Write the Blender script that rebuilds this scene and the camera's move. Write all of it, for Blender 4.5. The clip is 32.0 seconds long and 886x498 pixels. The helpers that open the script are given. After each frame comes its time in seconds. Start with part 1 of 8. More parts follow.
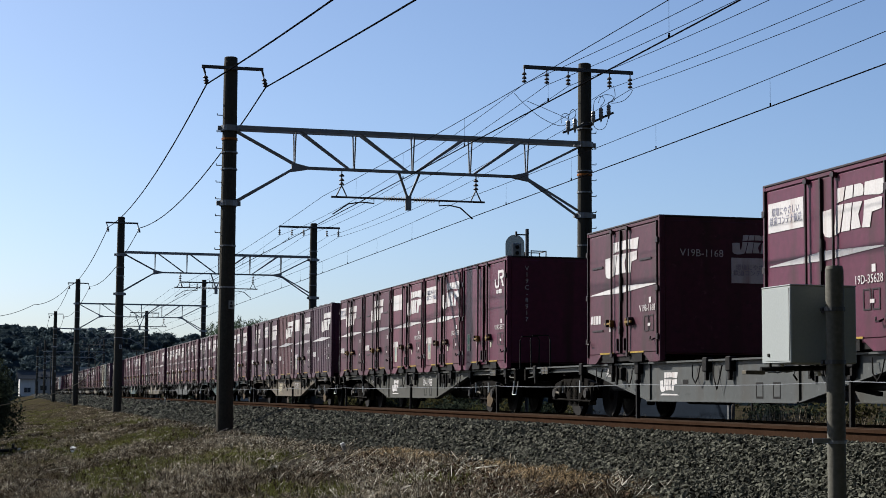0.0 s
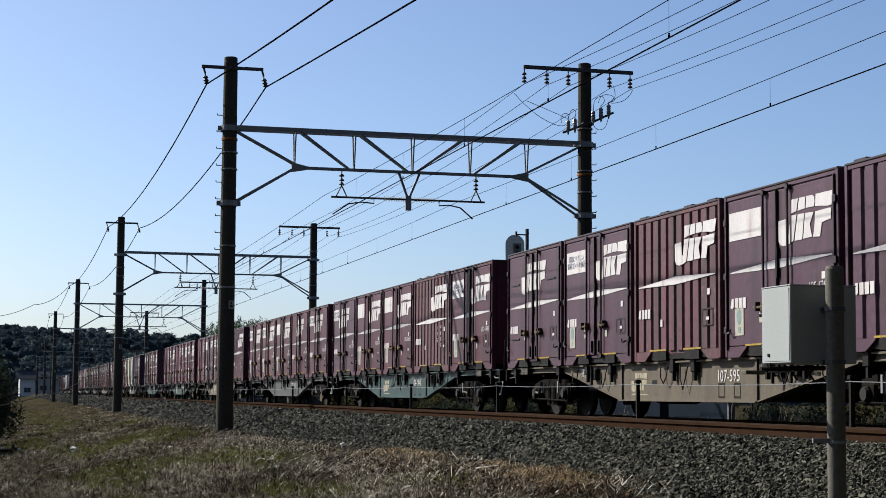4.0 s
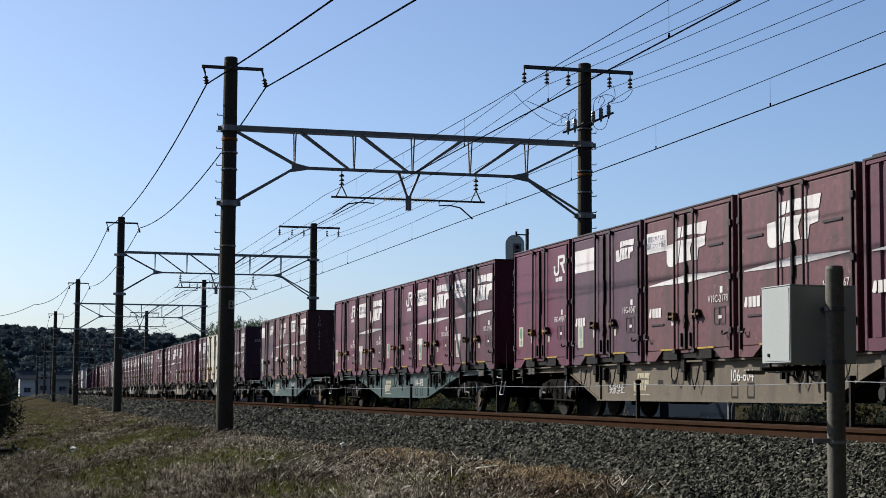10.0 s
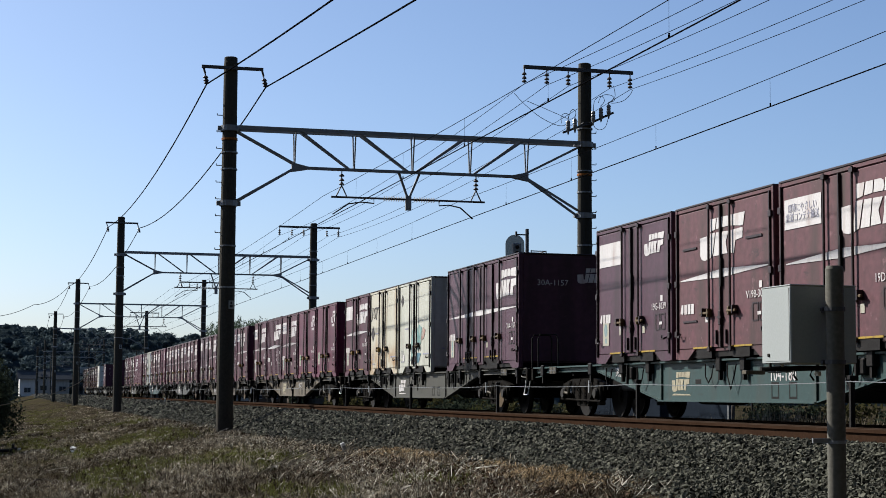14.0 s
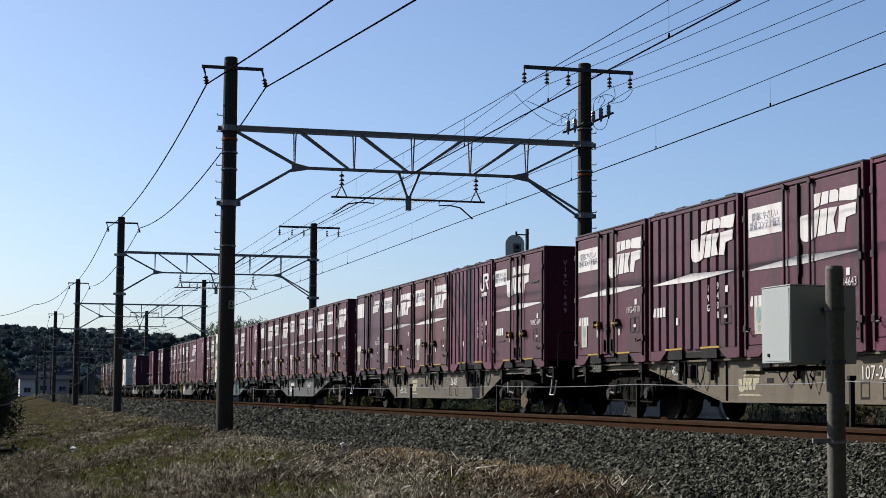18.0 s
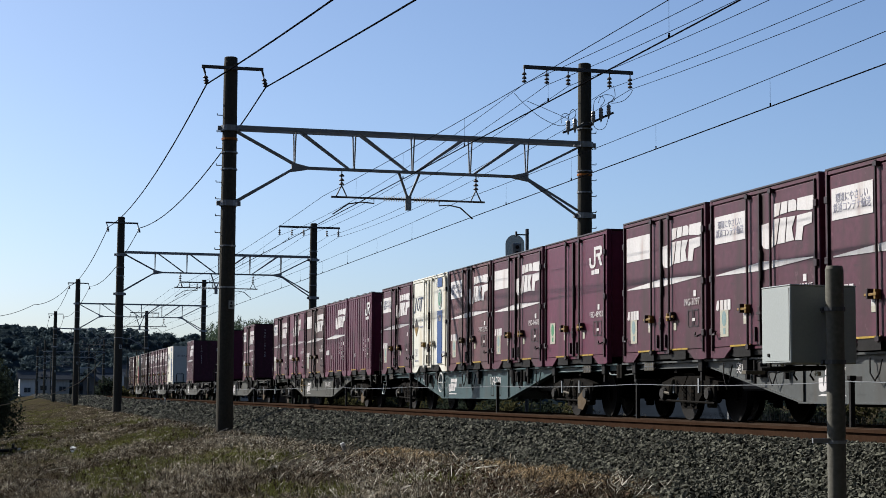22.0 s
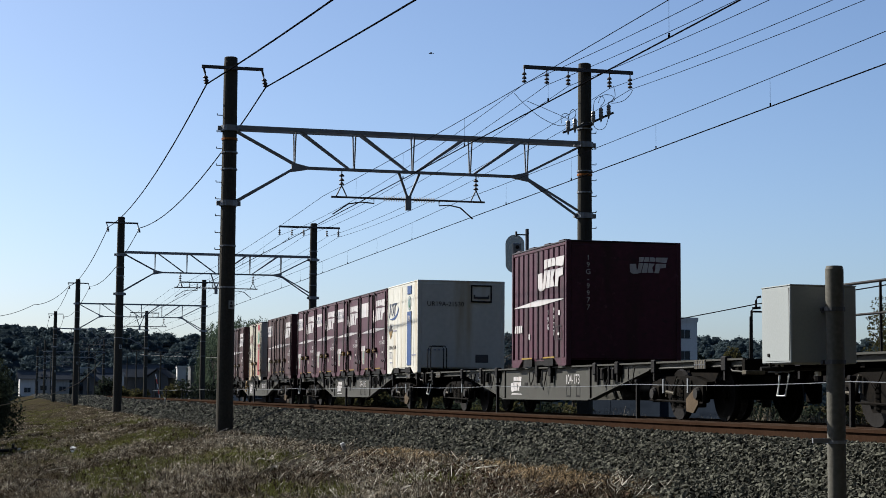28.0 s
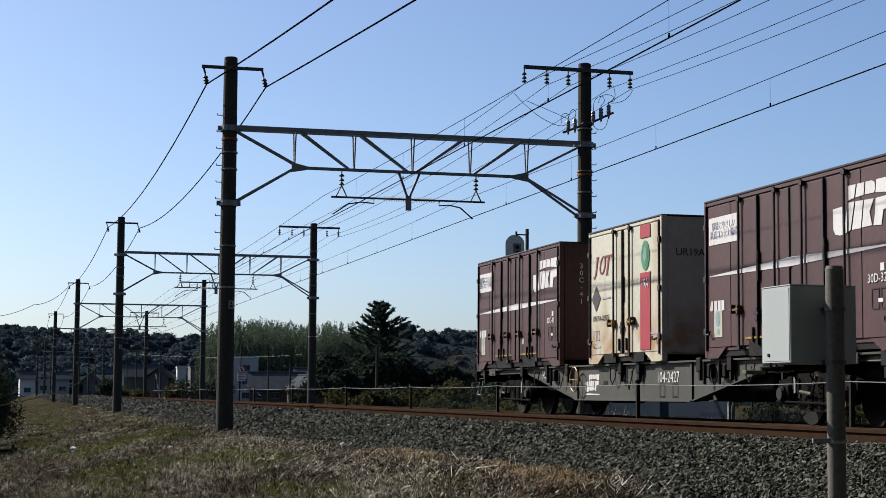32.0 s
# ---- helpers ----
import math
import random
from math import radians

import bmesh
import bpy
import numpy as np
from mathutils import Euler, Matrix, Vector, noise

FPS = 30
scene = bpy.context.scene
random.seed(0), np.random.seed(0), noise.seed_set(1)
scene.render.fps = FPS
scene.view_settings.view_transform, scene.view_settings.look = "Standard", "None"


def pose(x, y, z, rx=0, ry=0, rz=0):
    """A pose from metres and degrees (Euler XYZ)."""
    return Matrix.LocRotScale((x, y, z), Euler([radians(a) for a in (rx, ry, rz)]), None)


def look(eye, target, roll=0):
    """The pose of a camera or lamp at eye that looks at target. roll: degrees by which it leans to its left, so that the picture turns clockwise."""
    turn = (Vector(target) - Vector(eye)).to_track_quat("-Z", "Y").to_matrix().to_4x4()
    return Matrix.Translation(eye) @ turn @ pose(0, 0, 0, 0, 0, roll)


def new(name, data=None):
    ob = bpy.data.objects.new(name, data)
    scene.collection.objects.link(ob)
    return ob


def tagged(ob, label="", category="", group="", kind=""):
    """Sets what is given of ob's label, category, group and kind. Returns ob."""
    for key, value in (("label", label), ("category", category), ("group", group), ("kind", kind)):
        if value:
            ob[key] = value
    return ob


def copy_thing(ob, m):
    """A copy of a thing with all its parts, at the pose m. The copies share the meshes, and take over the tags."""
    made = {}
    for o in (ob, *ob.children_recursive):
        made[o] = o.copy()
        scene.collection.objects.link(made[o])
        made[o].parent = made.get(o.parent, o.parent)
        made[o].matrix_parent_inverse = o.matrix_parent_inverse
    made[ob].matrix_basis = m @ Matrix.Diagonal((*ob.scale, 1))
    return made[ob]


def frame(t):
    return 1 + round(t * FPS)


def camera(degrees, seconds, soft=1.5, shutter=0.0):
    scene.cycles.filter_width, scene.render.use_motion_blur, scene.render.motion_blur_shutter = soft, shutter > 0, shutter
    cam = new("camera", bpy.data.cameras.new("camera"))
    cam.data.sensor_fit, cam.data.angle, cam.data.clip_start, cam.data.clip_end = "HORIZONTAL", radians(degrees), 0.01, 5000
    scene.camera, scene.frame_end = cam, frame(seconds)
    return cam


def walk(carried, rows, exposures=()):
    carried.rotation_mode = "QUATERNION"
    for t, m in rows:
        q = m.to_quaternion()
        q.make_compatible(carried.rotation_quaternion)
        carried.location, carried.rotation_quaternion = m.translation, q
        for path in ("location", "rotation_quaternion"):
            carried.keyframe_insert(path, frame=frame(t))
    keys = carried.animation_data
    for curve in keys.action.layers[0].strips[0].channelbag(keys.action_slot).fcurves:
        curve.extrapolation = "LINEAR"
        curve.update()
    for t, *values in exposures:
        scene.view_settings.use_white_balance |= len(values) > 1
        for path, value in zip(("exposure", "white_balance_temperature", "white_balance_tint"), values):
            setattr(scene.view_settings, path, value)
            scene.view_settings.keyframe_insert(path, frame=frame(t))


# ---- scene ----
# The camera stands on its tripod beside the embankment; rails run along +y, x goes across them.
EYE = Vector((0.0, 0.0, 0.3986))
YAW, PITCH = radians(14.576), radians(4.962)
AIM = EYE + 50 * Vector((math.sin(YAW) * math.cos(PITCH), math.cos(YAW) * math.cos(PITCH), math.sin(PITCH)))
cam = camera(29.517, 32.0, 0.85, 0.0)
walk(cam, [(0.0, look(EYE, AIM, 0.402)), (32.0, look(EYE, AIM, 0.402))], [(0.0, 0.95, 6390, 10), (32.0, 0.95, 6390, 10)])

# ---- daylight ----
SUN_DIR = Vector((-0.56, 0.60, 0.57)).normalized()
world = bpy.data.worlds.new("sky")
scene.world = world
world.use_nodes = True
wn = world.node_tree.nodes
sky = wn.new("ShaderNodeTexSky")
sky.sky_type, sky.sun_disc = "NISHITA", False
sky.sun_elevation = math.asin(SUN_DIR.z)
sky.sun_rotation = math.atan2(SUN_DIR.x, SUN_DIR.y)
sky.air_density, sky.dust_density, sky.ozone_density = 0.75, 1.35, 4.2
wn["Background"].inputs["Strength"].default_value = 0.0740
world.node_tree.links.new(sky.outputs["Color"], wn["Background"].inputs["Color"])
sun = new("sun", bpy.data.lights.new("sun", "SUN"))
sun.data.energy, sun.data.angle, sun.data.color = 5.0, radians(0.53), (1.0, 0.95, 0.87)
sun.matrix_world = look(SUN_DIR * 60, (0, 0, 0))


# ---- materials ----
def mat(name, base, rough=0.6, metal=0.0, var=0.15, scale=3.0, fine=40.0, bump=0.1, dirt=None, dirt_amount=0.0, rand=0.0,
        streak=False, coat=0.0, island=0.0, spec=0.25, scuff=0.0):
    """A surface with two scales of colour change, fine relief and optional dirt patches."""
    m = bpy.data.materials.new(name)
    m.use_nodes = True
    n, l = m.node_tree.nodes, m.node_tree.links
    b = n["Principled BSDF"]
    b.inputs["Roughness"].default_value, b.inputs["Metallic"].default_value = rough, metal
    b.inputs["Coat Weight"].default_value = coat
    b.inputs["Specular IOR Level"].default_value = spec
    tc = n.new("ShaderNodeTexCoord")
    big, small = n.new("ShaderNodeTexNoise"), n.new("ShaderNodeTexNoise")
    big.inputs["Scale"].default_value, small.inputs["Scale"].default_value = scale, fine
    big.inputs["Detail"].default_value, small.inputs["Detail"].default_value = 6, 4
    src = tc.outputs["Object"]
    if streak:
        mp = n.new("ShaderNodeMapping")
        mp.inputs["Scale"].default_value = (1, 1, 0.12)
        l.new(src, mp.inputs["Vector"])
        l.new(mp.outputs["Vector"], big.inputs["Vector"])
    else:
        l.new(src, big.inputs["Vector"])
    l.new(src, small.inputs["Vector"])
    add = n.new("ShaderNodeMath")
    add.operation = "ADD"
    l.new(big.outputs["Fac"], add.inputs[0])
    l.new(small.outputs["Fac"], add.inputs[1])
    last = add.outputs[0]
    lo, hi = 1.0 - 1.6 * var, 1.0 + 1.6 * var
    mr = n.new("ShaderNodeMapRange")
    mr.inputs["From Min"].default_value, mr.inputs["From Max"].default_value = 0.6, 1.4
    mr.inputs["To Min"].default_value, mr.inputs["To Max"].default_value = lo, hi
    l.new(last, mr.inputs["Value"])
    value = mr.outputs[0]
    for amount, node, out in ((rand, "ShaderNodeObjectInfo", "Random"), (island, "ShaderNodeNewGeometry", "Random Per Island")):
        if amount:
            oi, r2, mu = n.new(node), n.new("ShaderNodeMapRange"), n.new("ShaderNodeMath")
            r2.inputs["To Min"].default_value, r2.inputs["To Max"].default_value = 1 - amount, 1 + amount
            mu.operation = "MULTIPLY"
            l.new(oi.outputs[out], r2.inputs["Value"])
            l.new(r2.outputs[0], mu.inputs[0])
            l.new(value, mu.inputs[1])
            value = mu.outputs[0]
    vm = n.new("ShaderNodeVectorMath")
    vm.operation = "SCALE"
    vm.inputs[0].default_value = base
    l.new(value, vm.inputs["Scale"])
    colour = vm.outputs[0]
    if dirt:
        dn, cr, mx = n.new("ShaderNodeTexNoise"), n.new("ShaderNodeMapRange"), n.new("ShaderNodeMix")
        dn.inputs["Scale"].default_value, dn.inputs["Detail"].default_value = scale * 1.7, 8
        if streak:
            l.new(mp.outputs["Vector"], dn.inputs["Vector"])
        else:
            l.new(src, dn.inputs["Vector"])
        cr.inputs["From Min"].default_value, cr.inputs["From Max"].default_value = 0.62 - 0.25 * dirt_amount, 0.75
        mx.data_type = "RGBA"
        l.new(dn.outputs["Fac"], cr.inputs["Value"])
        l.new(cr.outputs[0], mx.inputs[0])
        l.new(colour, mx.inputs[6])
        mx.inputs[7].default_value = (*dirt, 1)
        colour = mx.outputs[2]
    if scuff:
        sn, sr, sx = n.new("ShaderNodeTexNoise"), n.new("ShaderNodeMapRange"), n.new("ShaderNodeMix")
        sn.inputs["Scale"].default_value, sn.inputs["Detail"].default_value, sn.inputs["Roughness"].default_value = scale * 4.5, 10, 0.7
        l.new(src, sn.inputs["Vector"])
        sr.inputs["From Min"].default_value, sr.inputs["From Max"].default_value = 0.60, 0.70
        sr.inputs["To Max"].default_value = scuff
        l.new(sn.outputs["Fac"], sr.inputs["Value"])
        sx.data_type = "RGBA"
        l.new(sr.outputs[0], sx.inputs[0])
        l.new(colour, sx.inputs[6])
        sx.inputs[7].default_value = (*[0.03 + 1.5 * k for k in base], 1)
        colour = sx.outputs[2]
        # dark scrapes and smears, longer than high
        qn, qm, qr, qx = n.new("ShaderNodeTexNoise"), n.new("ShaderNodeMapping"), n.new("ShaderNodeMapRange"), n.new("ShaderNodeMix")
        qm.inputs["Scale"].default_value, qm.inputs["Location"].default_value = (1, 0.7, 1.6), (3.1, 1.7, 0.4)
        l.new(src, qm.inputs["Vector"])
        l.new(qm.outputs["Vector"], qn.inputs["Vector"])
        qn.inputs["Scale"].default_value, qn.inputs["Detail"].default_value, qn.inputs["Roughness"].default_value = 4.0, 9, 0.65
        qr.inputs["From Min"].default_value, qr.inputs["From Max"].default_value = 0.60, 0.68
        qr.inputs["To Max"].default_value = scuff
        l.new(qn.outputs["Fac"], qr.inputs["Value"])
        qx.data_type = "RGBA"
        l.new(qr.outputs[0], qx.inputs[0])
        l.new(colour, qx.inputs[6])
        qx.inputs[7].default_value = (*[0.006 + 0.3 * k for k in base], 1)
        colour = qx.outputs[2]
    l.new(colour, b.inputs["Base Color"])
    if bump:
        bp = n.new("ShaderNodeBump")
        bp.inputs["Strength"].default_value, bp.inputs["Distance"].default_value = bump, 0.02
        l.new(last, bp.inputs["Height"])
        l.new(bp.outputs[0], b.inputs["Normal"])
    return m


RED = {
    "red": mat("red_paint", (0.069, 0.0088, 0.0280), 0.45, var=0.19, scale=1.2, fine=9, bump=0.04, dirt=(0.0306, 0.0078, 0.0108), dirt_amount=0.25, streak=True, scuff=0.25),
    "maroon": mat("maroon_paint", (0.0510, 0.0100, 0.0222), 0.5, var=0.24, scale=1.3, fine=9, bump=0.05, dirt=(0.0216, 0.0090, 0.0090), dirt_amount=0.45, streak=True, scuff=0.65),
    "faded": mat("faded_maroon_paint", (0.072, 0.0235, 0.0305), 0.6, var=0.26, scale=1.3, fine=9, bump=0.05, dirt=(0.0288, 0.0162, 0.0144), dirt_amount=0.6, streak=True, scuff=0.95),
    "violet": mat("violet_grey_paint", (0.0475, 0.0182, 0.0325), 0.5, var=0.24, scale=1.3, fine=9, bump=0.05, dirt=(0.0216, 0.0108, 0.0144), dirt_amount=0.4, streak=True, scuff=0.38),
    "rose": mat("rose_maroon_paint", (0.083, 0.0205, 0.0365), 0.55, var=0.22, scale=1.3, fine=9, bump=0.05, dirt=(0.0300, 0.0120, 0.0140), dirt_amount=0.45, streak=True, scuff=0.5),
    "brown": mat("brown_paint", (0.040, 0.0130, 0.0140), 0.55, var=0.24, scale=1.3, fine=9, bump=0.05, dirt=(0.0252, 0.0126, 0.0108), dirt_amount=0.4, streak=True, scuff=0.30),
    "cream": mat("cream_paint", (0.35, 0.335, 0.272), 0.55, var=0.08, scale=1.1, fine=8, bump=0.04, dirt=(0.2600, 0.2000, 0.1150), dirt_amount=0.35, streak=True),
    "pale_green": mat("pale_green_paint", (0.33, 0.335, 0.29), 0.6, var=0.12, scale=1.4, fine=9, bump=0.05, dirt=(0.1700, 0.1750, 0.1400), dirt_amount=0.5, streak=True),
    "white": mat("white_paint", (0.455, 0.447, 0.395), 0.5, var=0.07, scale=1.1, fine=8, bump=0.03, dirt=(0.3400, 0.2800, 0.1850), dirt_amount=0.35, streak=True),
}
def rust_foot(m):
    """Orange rust that has run and spread over the lower part of a painted wall."""
    n, l = m.node_tree.nodes, m.node_tree.links
    b = n["Principled BSDF"]
    was = b.inputs["Base Color"].links[0].from_socket
    tc, sep, ns, low, mul, mx = (n.new("ShaderNode" + k) for k in ("TexCoord", "SeparateXYZ", "TexNoise", "MapRange", "Math", "Mix"))
    l.new(tc.outputs["Object"], sep.inputs[0])
    l.new(tc.outputs["Object"], ns.inputs["Vector"])
    ns.inputs["Scale"].default_value, ns.inputs["Detail"].default_value = 2.6, 9
    low.inputs["From Min"].default_value, low.inputs["From Max"].default_value = 1.0, 0.35
    l.new(sep.outputs["Z"], low.inputs["Value"])
    mul.operation = "MULTIPLY"
    l.new(low.outputs[0], mul.inputs[0])
    patchy = n.new("ShaderNodeMapRange")
    patchy.inputs["From Min"].default_value, patchy.inputs["From Max"].default_value = 0.36, 0.62
    l.new(ns.outputs["Fac"], patchy.inputs["Value"])
    l.new(patchy.outputs[0], mul.inputs[1])
    mx.data_type = "RGBA"
    l.new(mul.outputs[0], mx.inputs[0])
    l.new(was, mx.inputs[6])
    mx.inputs[7].default_value = (0.215, 0.125, 0.052, 1)
    l.new(mx.outputs[2], b.inputs["Base Color"])


rust_foot(RED["cream"])
LIVERY = mat("white_lettering", (0.42, 0.405, 0.40), 0.5, var=0.10, scale=3, fine=30, bump=0.0, dirt=(0.29, 0.23, 0.21), dirt_amount=0.35, streak=True)
BLACK = mat("black_steel", (0.0125, 0.0115, 0.011), 0.55, 0.0, var=0.3, scale=5, fine=30, bump=0.1, spec=0.06)
ROD = mat("dark_rod_steel", (0.018, 0.0105, 0.0125), 0.45, 0.2, var=0.25, scale=6, fine=40, bump=0.05)
BRASS = mat("yellow_handle", (0.16, 0.095, 0.018), 0.45, 0.1, var=0.2, scale=8, fine=60, bump=0.05)
DULLBRASS = mat("dull_brass_handle", (0.075, 0.048, 0.018), 0.5, 0.1, var=0.2, scale=8, fine=60, bump=0.05)
YELLOW = mat("yellow_edge_paint", (0.24, 0.155, 0.014), 0.55, var=0.2, scale=6, fine=40, bump=0.05, dirt=(0.1200, 0.0720, 0.0240), dirt_amount=0.3)
NAVY = mat("navy_print", (0.016, 0.024, 0.060), 0.5, var=0.1, scale=6, fine=30, bump=0.0)
CRIMSON = mat("dark_red_print", (0.13, 0.018, 0.020), 0.5, var=0.1, scale=6, fine=30, bump=0.0)
BLUE = mat("blue_band_paint", (0.010, 0.044, 0.15), 0.45, var=0.08, scale=3, fine=20, bump=0.0)
REDBAND = mat("red_band_paint", (0.225, 0.022, 0.030), 0.5, var=0.1, scale=3, fine=20, bump=0.0)
GREENMARK = mat("green_mark", (0.035, 0.15, 0.07), 0.5, var=0.15, scale=8, fine=40, bump=0.0)
FADETEAL = mat("washed_out_teal", (0.085, 0.185, 0.180), 0.6, var=0.3, scale=4, fine=20, bump=0.0, dirt=(0.26, 0.27, 0.23), dirt_amount=0.7)
FADEBLUE = mat("washed_out_blue", (0.045, 0.130, 0.180), 0.6, var=0.3, scale=4, fine=20, bump=0.0, dirt=(0.20, 0.23, 0.22), dirt_amount=0.6)
FADERED = mat("washed_out_red", (0.22, 0.125, 0.105), 0.6, var=0.3, scale=4, fine=20, bump=0.0, dirt=(0.26, 0.25, 0.21), dirt_amount=0.6)
SKYMARK = mat("pale_blue_mark", (0.13, 0.19, 0.19), 0.5, var=0.15, scale=8, fine=40, bump=0.0)
LABEL = mat("cream_label", (0.27, 0.26, 0.21), 0.6, var=0.1, scale=8, fine=40, bump=0.0)
DUSTYMARK = mat("dust_stained_lettering", (0.25, 0.225, 0.155), 0.6, var=0.2, scale=5, fine=30, bump=0.0, dirt=(0.13, 0.11, 0.075), dirt_amount=0.5)
GREYMARK = mat("grey_print", (0.21, 0.21, 0.26), 0.6, var=0.1, scale=8, fine=40, bump=0.0)
DARKMARK = mat("dark_print", (0.03, 0.025, 0.025), 0.6, var=0.1, scale=8, fine=40, bump=0.0)
BEAM = {
    "teal": mat("teal_wagon_paint", (0.012, 0.035, 0.034), 0.55, var=0.14, scale=1.5, fine=12, bump=0.05, dirt=(0.0220, 0.0290, 0.0250), dirt_amount=0.3, streak=True, scuff=0.60),
    "blue": mat("blue_wagon_paint", (0.018, 0.042, 0.046), 0.55, var=0.14, scale=1.5, fine=12, bump=0.05, dirt=(0.0280, 0.0330, 0.0290), dirt_amount=0.3, streak=True, scuff=0.60),
    "grey": mat("grey_wagon_paint", (0.042, 0.046, 0.045), 0.55, var=0.12, scale=1.5, fine=12, bump=0.05, dirt=(0.0340, 0.0290, 0.0230), dirt_amount=0.4, streak=True, scuff=0.60),
    "tan": mat("tan_wagon_dust", (0.071, 0.057, 0.037), 0.65, var=0.14, scale=1.5, fine=12, bump=0.05, dirt=(0.0420, 0.0310, 0.0220), dirt_amount=0.45, streak=True, scuff=0.60),
    "umber": mat("umber_wagon_dust", (0.053, 0.043, 0.029), 0.65, var=0.14, scale=1.5, fine=12, bump=0.05, dirt=(0.0350, 0.0270, 0.0190), dirt_amount=0.45, streak=True, scuff=0.60),
    "olive": mat("olive_wagon_dust", (0.028, 0.028, 0.021), 0.65, var=0.14, scale=1.5, fine=12, bump=0.05, dirt=(0.0260, 0.0230, 0.0180), dirt_amount=0.5, streak=True, scuff=0.60),
}
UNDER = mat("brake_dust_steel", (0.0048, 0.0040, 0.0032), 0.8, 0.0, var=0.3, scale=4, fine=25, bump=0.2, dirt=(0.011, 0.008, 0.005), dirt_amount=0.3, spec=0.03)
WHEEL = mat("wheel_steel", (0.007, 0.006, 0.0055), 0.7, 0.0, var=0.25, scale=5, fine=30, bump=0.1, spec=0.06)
ORANGE = mat("orange_band_paint", (0.22, 0.075, 0.016), 0.7, var=0.25, scale=6, fine=30, bump=0.05, spec=0.1)
POLEPAINT = mat("dull_pipe_paint", (0.085, 0.082, 0.069), 0.7, var=0.2, scale=3, fine=30, bump=0.06, dirt=(0.05, 0.048, 0.04), dirt_amount=0.4, streak=True, spec=0.1)
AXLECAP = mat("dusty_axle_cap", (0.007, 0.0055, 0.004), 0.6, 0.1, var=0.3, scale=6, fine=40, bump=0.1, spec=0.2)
DUSTPLATE = mat("dusty_tan_plate", (0.076, 0.056, 0.036), 0.75, var=0.2, scale=5, fine=30, bump=0.06, dirt=(0.06, 0.04, 0.024), dirt_amount=0.4, spec=0.05)
LEVER = mat("dusty_lever_paint", (0.075, 0.066, 0.050), 0.7, var=0.3, scale=6, fine=30, bump=0.05, dirt=(0.02, 0.016, 0.012), dirt_amount=0.5, spec=0.1)
STEPWHITE = mat("white_step_paint", (0.55, 0.55, 0.52), 0.5, var=0.12, scale=8, fine=40, bump=0.02)
RUST = mat("rusty_rail", (0.027, 0.0155, 0.0102), 1.0, 0.0, var=0.25, scale=2.5, fine=30, bump=0.15, dirt=(0.0260, 0.0150, 0.0092), dirt_amount=0.5, spec=0.0)
RAILTOP = mat("worn_railhead", (0.038, 0.027, 0.020), 0.9, 0.0, var=0.2, scale=3, fine=40, bump=0.03, spec=0.0)
STONE = mat("ballast_stone", (0.054, 0.054, 0.042), 0.9, var=0.42, scale=9, fine=60, bump=0.3, island=0.9, spec=0.06)
# Near-black bed: shade between the loose stones is put into its colour.
BALLASTGAP = mat("ballast_bed", (0.007, 0.007, 0.006), 0.95, var=0.45, scale=14, fine=60, bump=0.8, spec=0.06)
CONCRETE = mat("weathered_pole_concrete", (0.040, 0.037, 0.030), 0.85, var=0.22, scale=1.2, fine=18, bump=0.15, dirt=(0.0300, 0.0282, 0.0240), dirt_amount=0.6, streak=True, spec=0.06)
SLEEPER = mat("sleeper_concrete", (0.144, 0.132, 0.114), 0.9, var=0.2, scale=3, fine=30, bump=0.2, spec=0.06)
GALV = mat("galvanised_steel", (0.165, 0.174, 0.184), 0.5, 0.35, var=0.18, scale=4, fine=35, bump=0.05)
DARKGALV = mat("weathered_steel", (0.056, 0.057, 0.060), 0.6, 0.3, var=0.25, scale=3, fine=30, bump=0.08)
CABLE = mat("black_cable", (0.004, 0.004, 0.005), 1.0, var=0.1, scale=2, fine=20, bump=0, spec=0.0)
COPPER = mat("old_copper_wire", (0.004, 0.004, 0.005), 1.0, 0.0, var=0.1, scale=2, fine=20, bump=0, spec=0.0)
PORCELAIN = mat("porcelain", (0.16, 0.16, 0.16), 0.25, var=0.1, scale=6, fine=30, bump=0)
BROWNINS = mat("dark_porcelain", (0.05, 0.045, 0.045), 0.3, var=0.1, scale=6, fine=30, bump=0)
BOXGREY = mat("grey_cabinet_paint", (0.24, 0.26, 0.255), 0.5, var=0.06, scale=3, fine=60, bump=0.012, dirt=(0.2160, 0.2160, 0.2040), dirt_amount=0.2, streak=True)


